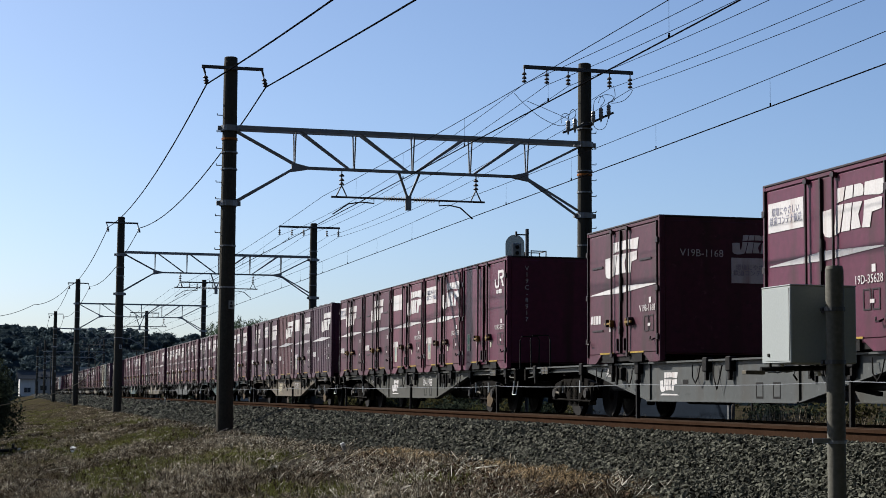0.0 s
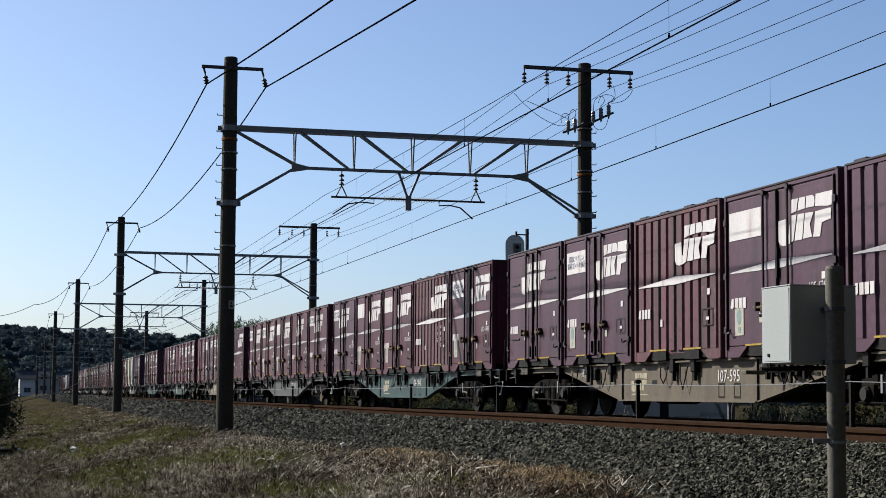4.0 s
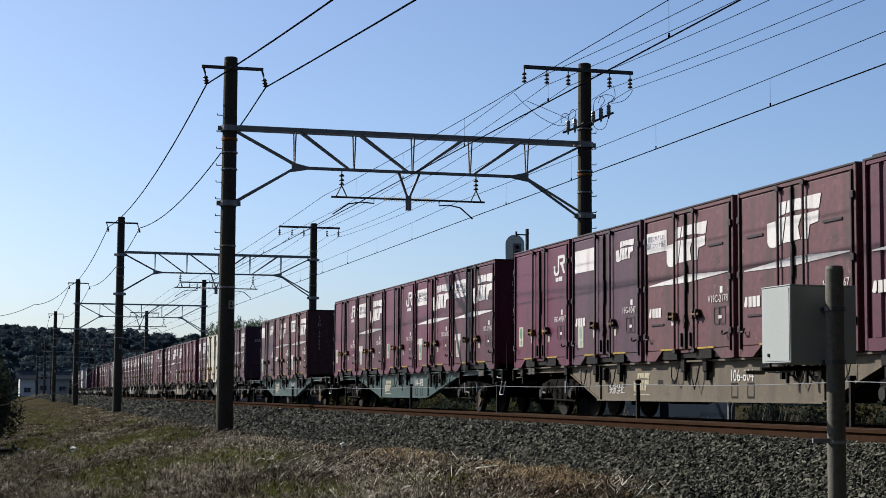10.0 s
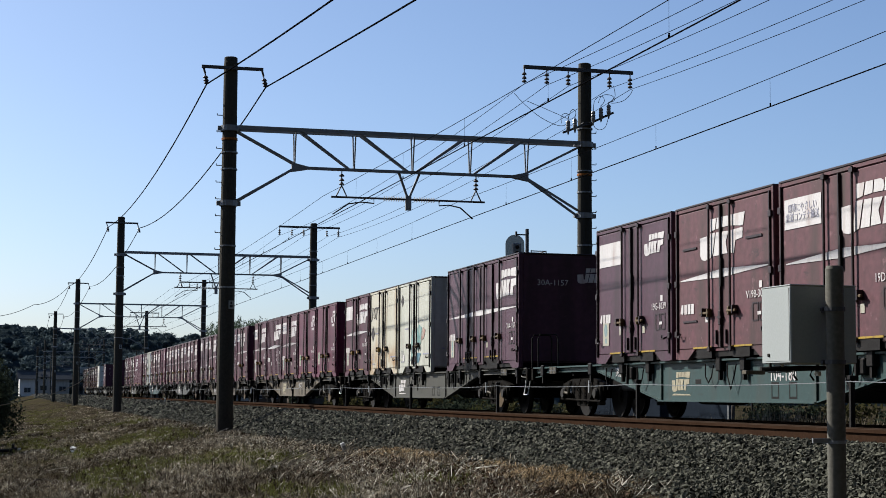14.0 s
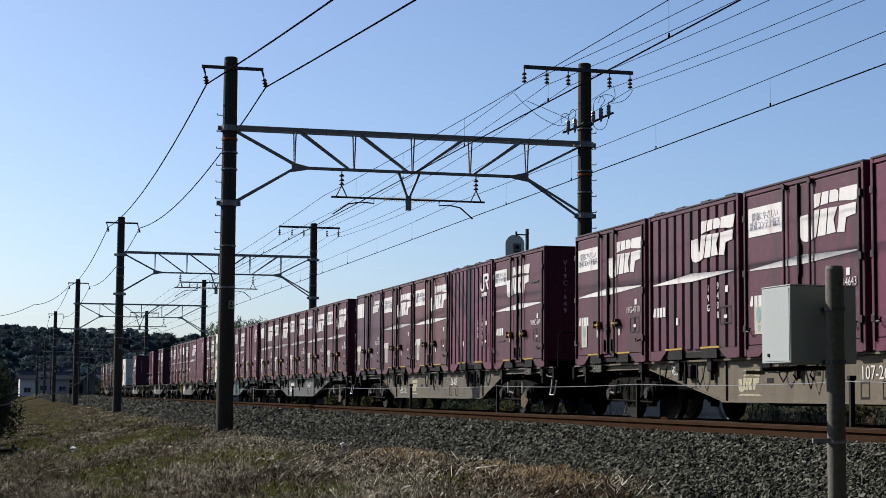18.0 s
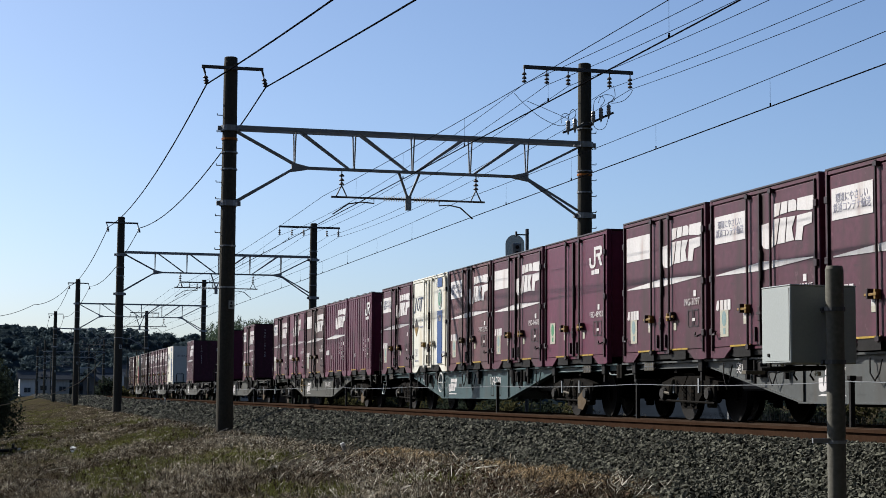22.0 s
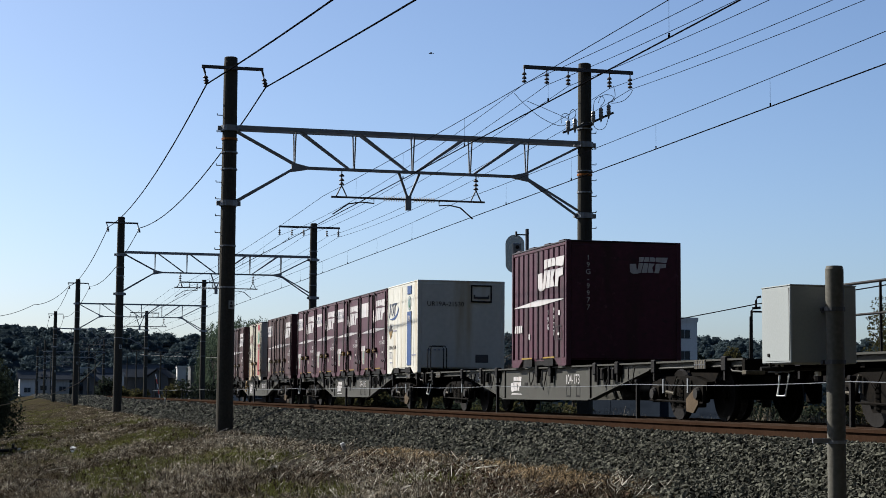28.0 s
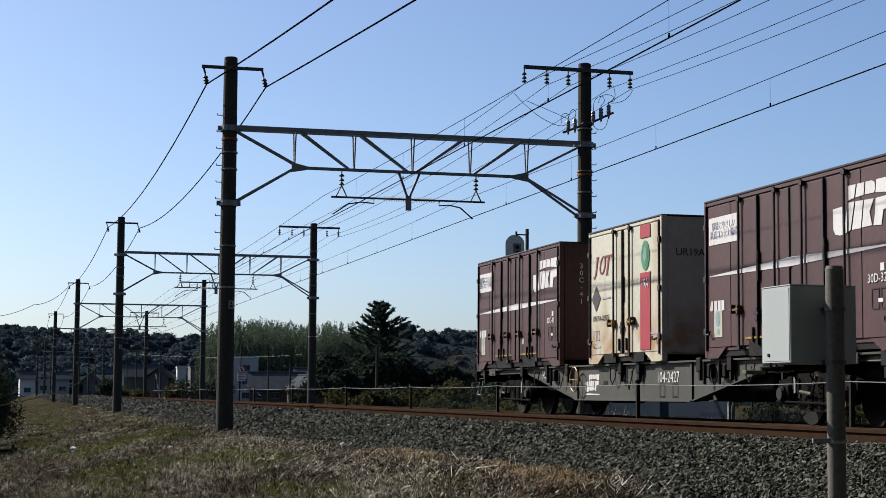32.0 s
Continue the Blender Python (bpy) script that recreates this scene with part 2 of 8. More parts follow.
# ---- mesh building ----
class Geo:
    """Collects the corners and faces of one mesh."""

    def __init__(self):
        self.v, self.f = [], []

    def add(self, verts, faces):
        o = len(self.v)
        self.v += [tuple(p) for p in verts]
        self.f += [tuple(i + o for i in face) for face in faces]
        return self

    def box(self, x0, x1, y0, y1, z0, z1, b=0.0, m=None):
        """A box with its edges cut off by b."""
        if b <= 0:
            vs = [(x, y, z) for x in (x0, x1) for y in (y0, y1) for z in (z0, z1)]
            fs = [(0, 1, 3, 2), (4, 6, 7, 5), (0, 4, 5, 1), (2, 3, 7, 6), (0, 2, 6, 4), (1, 5, 7, 3)]
        else:
            lo, hi, vs, ids = (x0, y0, z0), (x1, y1, z1), [], {}
            for c in range(8):
                s = [(c >> k) & 1 for k in range(3)]
                for axis in range(3):
                    p = [(hi if s[k] else lo)[k] + (0 if k == axis else (-b if s[k] else b)) for k in range(3)]
                    ids[c, axis] = len(vs)
                    vs.append(p)
            fs = []
            for axis in range(3):
                u, w = [k for k in range(3) if k != axis]
                for side in (0, 1):
                    ring = [(side << axis) | (a << u) | (d << w) for a, d in ((0, 0), (1, 0), (1, 1), (0, 1))]
                    fs.append(tuple(ids[c, axis] for c in ring))
                for a in (0, 1):
                    for d in (0, 1):
                        c0 = (a << u) | (d << w)
                        c1 = c0 | (1 << axis)
                        fs.append((ids[c0, u], ids[c1, u], ids[c1, w], ids[c0, w]))
            for c in range(8):
                fs.append((ids[c, 0], ids[c, 1], ids[c, 2]))
        if m is not None:
            vs = [m @ Vector(p) for p in vs]
        return self.add(vs, fs)

    def rod(self, a, b, r0, r1=None, n=8, caps=True):
        """A round bar from a to b."""
        a, b = Vector(a), Vector(b)
        r1 = r0 if r1 is None else r1
        d = (b - a).normalized()
        u = d.orthogonal().normalized()
        w = d.cross(u)
        vs = []
        for p, r in ((a, r0), (b, r1)):
            vs += [p + r * (math.cos(2 * math.pi * i / n) * u + math.sin(2 * math.pi * i / n) * w) for i in range(n)]
        fs = [(i, (i + 1) % n, n + (i + 1) % n, n + i) for i in range(n)]
        if caps:
            fs += [tuple(range(n))[::-1], tuple(range(n, 2 * n))]
        return self.add(vs, fs)

    def tube(self, pts, r, n=6):
        """A bent round bar through the points."""
        pts = [Vector(p) for p in pts]
        vs, fs, k = [], [], len(pts)
        for i, p in enumerate(pts):
            d = (pts[min(i + 1, k - 1)] - pts[max(i - 1, 0)]).normalized()
            ref = Vector((0, 0, 1)) if abs(d.z) < 0.9 else Vector((1, 0, 0))
            u = d.cross(ref).normalized()
            w = d.cross(u)
            vs += [p + r * (math.cos(2 * math.pi * j / n) * u + math.sin(2 * math.pi * j / n) * w) for j in range(n)]
        for i in range(k - 1):
            fs += [(i * n + j, i * n + (j + 1) % n, (i + 1) * n + (j + 1) % n, (i + 1) * n + j) for j in range(n)]
        fs += [tuple(range(n))[::-1], tuple(range((k - 1) * n, k * n))]
        return self.add(vs, fs)

    def bar(self, a, b, w, h):
        """A square bar from a to b."""
        a, b = Vector(a), Vector(b)
        d = (b - a).normalized()
        ref = Vector((0, 0, 1)) if abs(d.z) < 0.95 else Vector((0, 1, 0))
        u = d.cross(ref).normalized() * (w / 2)
        t = u.cross(d).normalized() * (h / 2)
        vs = [p + su * u + st * t for p in (a, b) for su, st in ((-1, -1), (1, -1), (1, 1), (-1, 1))]
        return self.add(vs, [(0, 1, 5, 4), (1, 2, 6, 5), (2, 3, 7, 6), (3, 0, 4, 7), (3, 2, 1, 0), (4, 5, 6, 7)])

    def prism(self, outline, axis, d0, d1):
        """A flat outline (two coordinates) drawn out along an axis."""
        k = len(outline)

        def at(p, d):
            return {"x": (d, p[0], p[1]), "y": (p[0], d, p[1]), "z": (p[0], p[1], d)}[axis]

        vs = [at(p, d0) for p in outline] + [at(p, d1) for p in outline]
        fs = [(i, (i + 1) % k, k + (i + 1) % k, k + i) for i in range(k)]
        fs += [tuple(range(k))[::-1], tuple(range(k, 2 * k))]
        return self.add(vs, fs)

    def lathe(self, base, rings, n=12):
        """Round shape about a vertical axis: rings of (radius, height)."""
        vs, fs, base = [], [], Vector(base)
        for r, z in rings:
            vs += [base + Vector((r * math.cos(2 * math.pi * i / n), r * math.sin(2 * math.pi * i / n), z)) for i in range(n)]
        for k in range(len(rings) - 1):
            fs += [(k * n + i, k * n + (i + 1) % n, (k + 1) * n + (i + 1) % n, (k + 1) * n + i) for i in range(n)]
        fs += [tuple(range(n))[::-1], tuple(range((len(rings) - 1) * n, len(rings) * n))]
        return self.add(vs, fs)

    def mesh(self, name, material, smooth=False):
        me = bpy.data.meshes.new(name)
        me.from_pydata(self.v, [], self.f)
        bm = bmesh.new()
        bm.from_mesh(me)
        bmesh.ops.recalc_face_normals(bm, faces=bm.faces)
        bm.to_mesh(me)
        bm.free()
        if smooth:
            me.polygons.foreach_set("use_smooth", [True] * len(me.polygons))
        me.materials.append(material)
        return me

    def raw(self, name, material):
        """For very large meshes: no tidying of the normals."""
        me = bpy.data.meshes.new(name)
        me.from_pydata(self.v, [], self.f)
        me.materials.append(material)
        return me


def part(name, geo, material, parent, label="", smooth=False):
    """One mesh object under a thing or a part."""
    ob = new(name, geo if isinstance(geo, bpy.types.Mesh) else geo.mesh(name, material, smooth))
    ob.parent = parent
    if label:
        ob["label"] = label
    return ob


def thing(name, geo=None, material=None, label="", category="", group="", kind="", at=(0, 0, 0), smooth=False):
    """A top-level object: a mesh, or an Empty that its parts hang under."""
    ob = new(name, geo.mesh(name, material, smooth) if geo else None)
    ob.location = at
    return tagged(ob, label, category, group, kind)


TEXTS = {}


def text_mesh(body, size, material, depth=0.002, spacing=1.0):
    """Lettering as a mesh, centred; it reads along x and stands along y."""
    key = (body, size, material.name, spacing)
    if key not in TEXTS:
        cu = bpy.data.curves.new("lettering", "FONT")
        cu.body, cu.size, cu.extrude, cu.align_x, cu.align_y = body, size, depth, "CENTER", "CENTER"
        cu.space_character, cu.space_line, cu.resolution_u = spacing, 0.95, 2
        ob = bpy.data.objects.new("lettering", cu)
        me = bpy.data.meshes.new_from_object(ob)
        bpy.data.objects.remove(ob)
        me.materials.clear()
        me.materials.append(material)
        TEXTS[key] = me
    return TEXTS[key]


# Lettering on a face that looks along -x reads along -y; on a face that looks along -y it reads along +x.
ON_SIDE = Matrix(((0, 0, -1, 0), (-1, 0, 0, 0), (0, 1, 0, 0), (0, 0, 0, 1)))
ON_END = Matrix(((1, 0, 0, 0), (0, 0, -1, 0), (0, 1, 0, 0), (0, 0, 0, 1)))

# ---- ground, banks and ballast ----
def bank(x, y):
    """Height of the ground across the line: bank, ballast shoulder, track bed, land beyond."""
    pts = [(-400, -3.4), (-40, -3.2), (-9, -2.7), (-2, -1.95), (2.2, -1.30), (5.3, -0.66), (5.85, -0.585), (6.12, -0.47), (6.3, -0.43), (7.0, -0.16),
           (9.4, -0.06), (10.1, -0.14), (10.8, -0.16), (13.2, -0.16), (14.0, -0.35), (15.0, -0.55), (18.5, -0.75), (26, -1.1), (60, -1.3), (400, -1.3)]
    for (xa, za), (xb, zb) in zip(pts, pts[1:]):
        if x <= xb:
            return za + (zb - za) * (x - xa) / (xb - xa)
    return -1.3


def ground_z(x, y):
    z = bank(x, y)
    if x < 6.3:
        z += 0.09 * noise.noise((x * 0.5, y * 0.3, 1)) * min(1.0, (6.3 - x) / 1.5)
        z += 0.075 * noise.noise((x * 1.3, y * 0.6, 8)) * min(1.0, max(0.0, (5.6 - x) / 1.0))
    far = max(0.0, y - 230.0)
    if far and (x < 3 or x > 18):
        z -= min(1.0, far / 200) * 0.5
    return z


XS = [-3500, -900, -250, -80, -40, -25, -15] + [-9 + 0.5 * i for i in range(57)] + [20, 23, 26, 32, 45, 70, 120, 250, 700, 3500]
YS = [-3000, -500, -60, -10, 0] + [4 + 1.0 * i for i in range(80)] + [84 + 3 * i for i in range(40)] + [206, 215, 230, 250, 280, 320, 380, 460, 600, 900, 1500, 4200]
g = Geo()
g.v = [(x, y, ground_z(x, y)) for y in YS for x in XS]
nx = len(XS)
g.f = [(j * nx + i, j * nx + i + 1, (j + 1) * nx + i + 1, (j + 1) * nx + i) for j in range(len(YS) - 1) for i in range(nx - 1)]


def ground_material():
    """Straw-coloured mown grass on earth, with greener patches."""
    m = mat("dry_grass_ground", (0.032, 0.027, 0.018), 0.95, var=0.50, scale=0.9, fine=30, bump=1.0, spec=0.0, dirt=(0.019, 0.014, 0.008), dirt_amount=0.6)
    n, l = m.node_tree.nodes, m.node_tree.links
    b = n["Principled BSDF"]
    was = b.inputs["Base Color"].links[0].from_socket
    tc, gn, cr, mx = n.new("ShaderNodeTexCoord"), n.new("ShaderNodeTexNoise"), n.new("ShaderNodeMapRange"), n.new("ShaderNodeMix")
    gn.inputs["Scale"].default_value, gn.inputs["Detail"].default_value = 0.16, 5
    l.new(tc.outputs["Object"], gn.inputs["Vector"])
    cr.inputs["From Min"].default_value, cr.inputs["From Max"].default_value = 0.54, 0.72
    l.new(gn.outputs["Fac"], cr.inputs["Value"])
    mx.data_type = "RGBA"
    l.new(cr.outputs[0], mx.inputs[0])
    l.new(was, mx.inputs[6])
    mx.inputs[7].default_value = (0.042, 0.042, 0.012, 1)
    l.new(mx.outputs[2], b.inputs["Base Color"])
    return m


GROUND = ground_material()
ground = tagged(new("ground", g.raw("ground", GROUND)), "rough ground with dry mown grass on a railway bank", "ground", kind="structure")
ground.data.polygons.foreach_set("use_smooth", [True] * len(ground.data.polygons))

# The bed of crushed stone lies on the ground as a sheet of its own.
g = Geo()
bx = [5.9, 6.1, 6.35, 6.6, 6.85, 7.05, 7.3, 8.2, 9.1, 9.4, 9.75, 10.1, 10.5, 11.0, 12.0, 13.0, 13.4, 13.9, 14.3]
bz = [-0.62, -0.50, -0.37, -0.23, -0.10, -0.03, -0.045, -0.06, -0.045, -0.03, -0.07, -0.10, -0.12, -0.11, -0.115, -0.11, -0.15, -0.36, -0.60]
by = [-20 + 0.5 * i for i in range(240)] + [100 + 3 * i for i in range(150)]
g.v = [(x + 0.07 * noise.noise((x, y * 0.9, 3)), y, z + 0.035 * noise.noise((x * 4, y * 4, 7))) for y in by for x, z in zip(bx, bz)]
nb = len(bx)
g.f = [(j * nb + i, j * nb + i + 1, (j + 1) * nb + i + 1, (j + 1) * nb + i) for j in range(len(by) - 1) for i in range(nb - 1)]
bed = tagged(new("ballast_bed", g.raw("ballast_bed", BALLASTGAP)), "bed of crushed stone under two railway tracks, blackened for shaded gaps", "ballast", kind="structure")


def bed_z(x):
    for i in range(nb - 1):
        if bx[i] <= x <= bx[i + 1]:
            return bz[i] + (bz[i + 1] - bz[i]) * (x - bx[i]) / (bx[i + 1] - bx[i])
    return -0.6


def toe(y):
    """Where the ballast ends and the grass begins."""
    base = 6.10 if y < 24 else (6.10 - 0.3 * min(1.0, (y - 24) / 8) if y < 60 else 5.82)
    return base + 0.13 * noise.noise((0.0, y * 0.8, 9)) + 0.06 * noise.noise((0.0, y * 3.1, 5))


def stone(rng, r):
    """One broken stone: a longish block with its corners knocked about."""
    p = []
    for c in range(8):
        k = [((c >> i) & 1) * 2 - 1 for i in range(3)]
        p.append(Vector((1.3 * k[0] * rng.uniform(0.45, 1.0), 0.85 * k[1] * rng.uniform(0.45, 1.0), 0.6 * k[2] * rng.uniform(0.4, 1.0))) * r)
    e = Euler((rng.gauss(0, 0.6), rng.gauss(0, 0.6), rng.uniform(0, 6.3))).to_matrix()
    return [e @ v for v in p], [(0, 4, 6, 2), (1, 3, 7, 5), (0, 1, 5, 4), (2, 6, 7, 3), (0, 2, 3, 1), (4, 5, 7, 6)]


rng = random.Random(5)
g = Geo()
for n_st, y0, y1, r0, r1 in ((46000, 10.5, 20, 0.011, 0.028), (30000, 20, 36, 0.016, 0.037), (18000, 36, 64, 0.024, 0.045), (6000, 64, 130, 0.05, 0.09), (5000, 130, 330, 0.10, 0.20)):
    for _ in range(n_st):
        y = y0 + (y1 - y0) * rng.random() ** 1.25
        x = rng.uniform(toe(y) + rng.uniform(-0.10, 0.12), 7.5) if rng.random() < 0.94 else rng.uniform(7.9, 8.6)
        vs, fs = stone(rng, rng.uniform(r0, r1))
        z = max(bed_z(x), ground_z(x, y)) + rng.uniform(-0.02, 0.04)
        g.add([v + Vector((x, y, z)) for v in vs], fs)
for _ in range(2600):
    # stray stones that have rolled down the bank
    y = 1 / (1 / 14 - rng.random() * (1 / 14 - 1 / 60))
    x = toe(y) - abs(rng.gauss(0, 0.55))
    vs, fs = stone(rng, rng.uniform(0.014, 0.034))
    g.add([v + Vector((x, y, ground_z(x, y) + 0.012)) for v in vs], fs)
stones = tagged(new("ballast_stones", g.raw("ballast_stones", STONE)), "loose broken grey ballast stones on the shoulder", "ballast", kind="stuff")

# Dark slope, never in view, added behind the viewer to block low sky light.
g = Geo()
for j in range(13):
    for i in range(41):
        x, y = -170 + 9.5 * i, -6 - 5.0 * j
        g.v.append((x, y, -3.0 + 42.0 * min(1.0, j / 3.0) * (0.9 + 0.15 * noise.noise((x * 0.05, y * 0.05, 6)))))
g.f = [(j * 41 + i, j * 41 + i + 1, (j + 1) * 41 + i + 1, (j + 1) * 41 + i) for j in range(12) for i in range(40)]
SKYBLOCK = mat("dark_sky_block", (0.030, 0.032, 0.020), 0.95, var=0.4, scale=0.3, fine=4, bump=0.5, spec=0.0)
tagged(new("wooded_slope", g.raw("wooded_slope", SKYBLOCK)), "steep dark slope behind the viewer, added unseen to block sky light", "slope", kind="structure")

# ---- rails and sleepers ----
def rail_outline(x, z):
    return [(x - 0.064, z - 0.153), (x + 0.064, z - 0.153), (x + 0.064, z - 0.140), (x + 0.009, z - 0.120), (x + 0.009, z - 0.042),
            (x + 0.032, z - 0.034), (x + 0.032, z - 0.004), (x - 0.032, z - 0.004), (x - 0.032, z - 0.034), (x - 0.009, z - 0.042),
            (x - 0.009, z - 0.120), (x - 0.064, z - 0.140)]


NEAR_X, FAR_X, NEAR_Z, FAR_Z = 8.2, 12.02, 0.115, 0.0
for cx, z, word in ((NEAR_X, NEAR_Z, "near"), (FAR_X, FAR_Z, "far")):
    track = thing("railway_track", label="narrow-gauge railway track with rusty rails on ballast", category="track", group="tracks", kind="structure")
    for side in (-0.5655, 0.5655):
        cant = -0.03 if side > 0 and word == "near" else 0.0
        rail = part("rail", Geo().prism(rail_outline(cx + side, z + cant), "y", -30, 560), RUST, track, "rusty brown steel rail")
        part("railhead", Geo().box(cx + side - 0.030, cx + side + 0.030, -30, 560, z + cant - 0.0035, z + cant + 0.0005), RAILTOP, rail, "worn running surface")
    sl = Geo().prism([(cx - 1.0, z - 0.33), (cx + 1.0, z - 0.33), (cx + 0.97, z - 0.155), (cx - 0.97, z - 0.155)], "y", -0.12, 0.12).mesh("sleeper", SLEEPER)
    for i in range(50):
        part("sleeper", sl, SLEEPER, track).location = (0, 8 + 0.62 * i, 0)

# ---- masts, portal beams, crossarms ----
MAST_Y = [44.5, 87.37, 136.9, 191.9, 300.0, 345.0]
SHIFT = [0.0, -0.03, -0.12, -0.25, 1.2, 0.8]
LX, RX = 5.66, 15.68
TOP_R = [9.76, 9.37, 9.57, 9.6, 9.6, 9.6]


def mast(x, y, z0, z1, side, index):
    ob = thing("catenary_mast", label="tall weathered concrete catenary mast beside the track", category="mast", group="catenary masts")
    g = Geo().lathe((x, y, 0), [(0.235, z0 - 0.4), (0.228, z0), (0.185, z1 - 0.14), (0.178, z1 - 0.12), (0.178, z1), (0.15, z1 + 0.02)], 20)
    part("shaft", g, CONCRETE, ob, smooth=False)
    for z in (7.45, 5.44):
        part("clamp", Geo().lathe((x, y, z), [(0.21, -0.075), (0.245, -0.075), (0.245, 0.075), (0.21, 0.075)], 16).box(x - 0.32, x + 0.32, y - 0.05, y + 0.05, z - 0.06, z + 0.06), GALV, ob, "galvanised clamp band")
    for z in ((3.2, 4.3, 6.35, 6.8) if side < 0 else (3.4, 4.6, 6.1, 6.7, 7.9)):
        part("band", Geo().lathe((x, y, z), [(0.2, -0.02), (0.226, -0.02), (0.226, 0.02), (0.2, 0.02)], 14), GALV, ob, "thin steel band")
    if index == 0:
        for k in range(9):
            z = 4.2 + 0.45 * k
            part("step_bolt", Geo().rod((x + side * 0.18, y, z), (x + side * 0.34, y, z), 0.012, n=5).rod((x + side * 0.34, y, z), (x + side * 0.34, y, z + 0.05), 0.012, n=5), DARKGALV, ob)
        part("warning_band", Geo().lathe((x, y, 7.16 if side < 0 else 6.6), [(0.19, -0.03), (0.216, -0.03), (0.216, 0.03), (0.19, 0.03)], 16), ORANGE, ob, "rust-orange painted band")
    if side < 0:
        z = z1 - 0.31
        arm = part("crossarm", Geo().box(x - 0.80, x + 0.84, y - 0.27, y - 0.19, z - 0.04, z + 0.04), DARKGALV, ob, "steel crossarm")
        for dx in (-0.76, 0.80):
            g = Geo().bar((x + dx, y - 0.23, z), (x + dx + 0.05, y - 0.23, z - 0.18), 0.05, 0.05)
            part("insulator", insulator_string(g, (x + dx + 0.05, y - 0.23, z - 0.18), (x + dx + (0.1 if dx < 0 else 0.12), y - 0.23, z - 0.47)), BROWNINS, arm)
        tag = part("number_plate", Geo().box(x + 0.02, x + 0.16, y - 0.262, y - 0.256, 2.62, 2.84), BOXGREY, ob, "small white number plate")
        part("print_bar", Geo().box(x + 0.05, x + 0.13, y - 0.266, y - 0.262, 2.66, 2.72).box(x + 0.07, x + 0.11, y - 0.266, y - 0.262, 2.74, 2.81), DARKMARK, tag)
    else:
        z = z1 - 0.22
        arm = part("crossarm", Geo().box(x - 1.88, x + 1.36, y - 0.27, y - 0.19, z - 0.05, z + 0.05), DARKGALV, ob, "long steel crossarm")
        for dx in (-1.86, -1.2, -0.57, 0.66, 1.28):
            part("insulator", insulator_string(Geo(), (x + dx, y - 0.23, z - 0.05), (x + dx, y - 0.23, z - 0.46)), BROWNINS, arm)
    return ob


def insulator_string(g, a, b, r=0.075):
    a, b = Vector(a), Vector(b)
    g.rod(a, b, 0.016, n=6)
    d = b - a
    for k in (0.35, 0.62, 0.86):
        p = a + d * k
        g.lathe(p, [(0.025, 0.04), (r * 0.6, 0.025), (r, -0.01), (r * 0.9, -0.03), (0.025, -0.02)], 8)
    return g


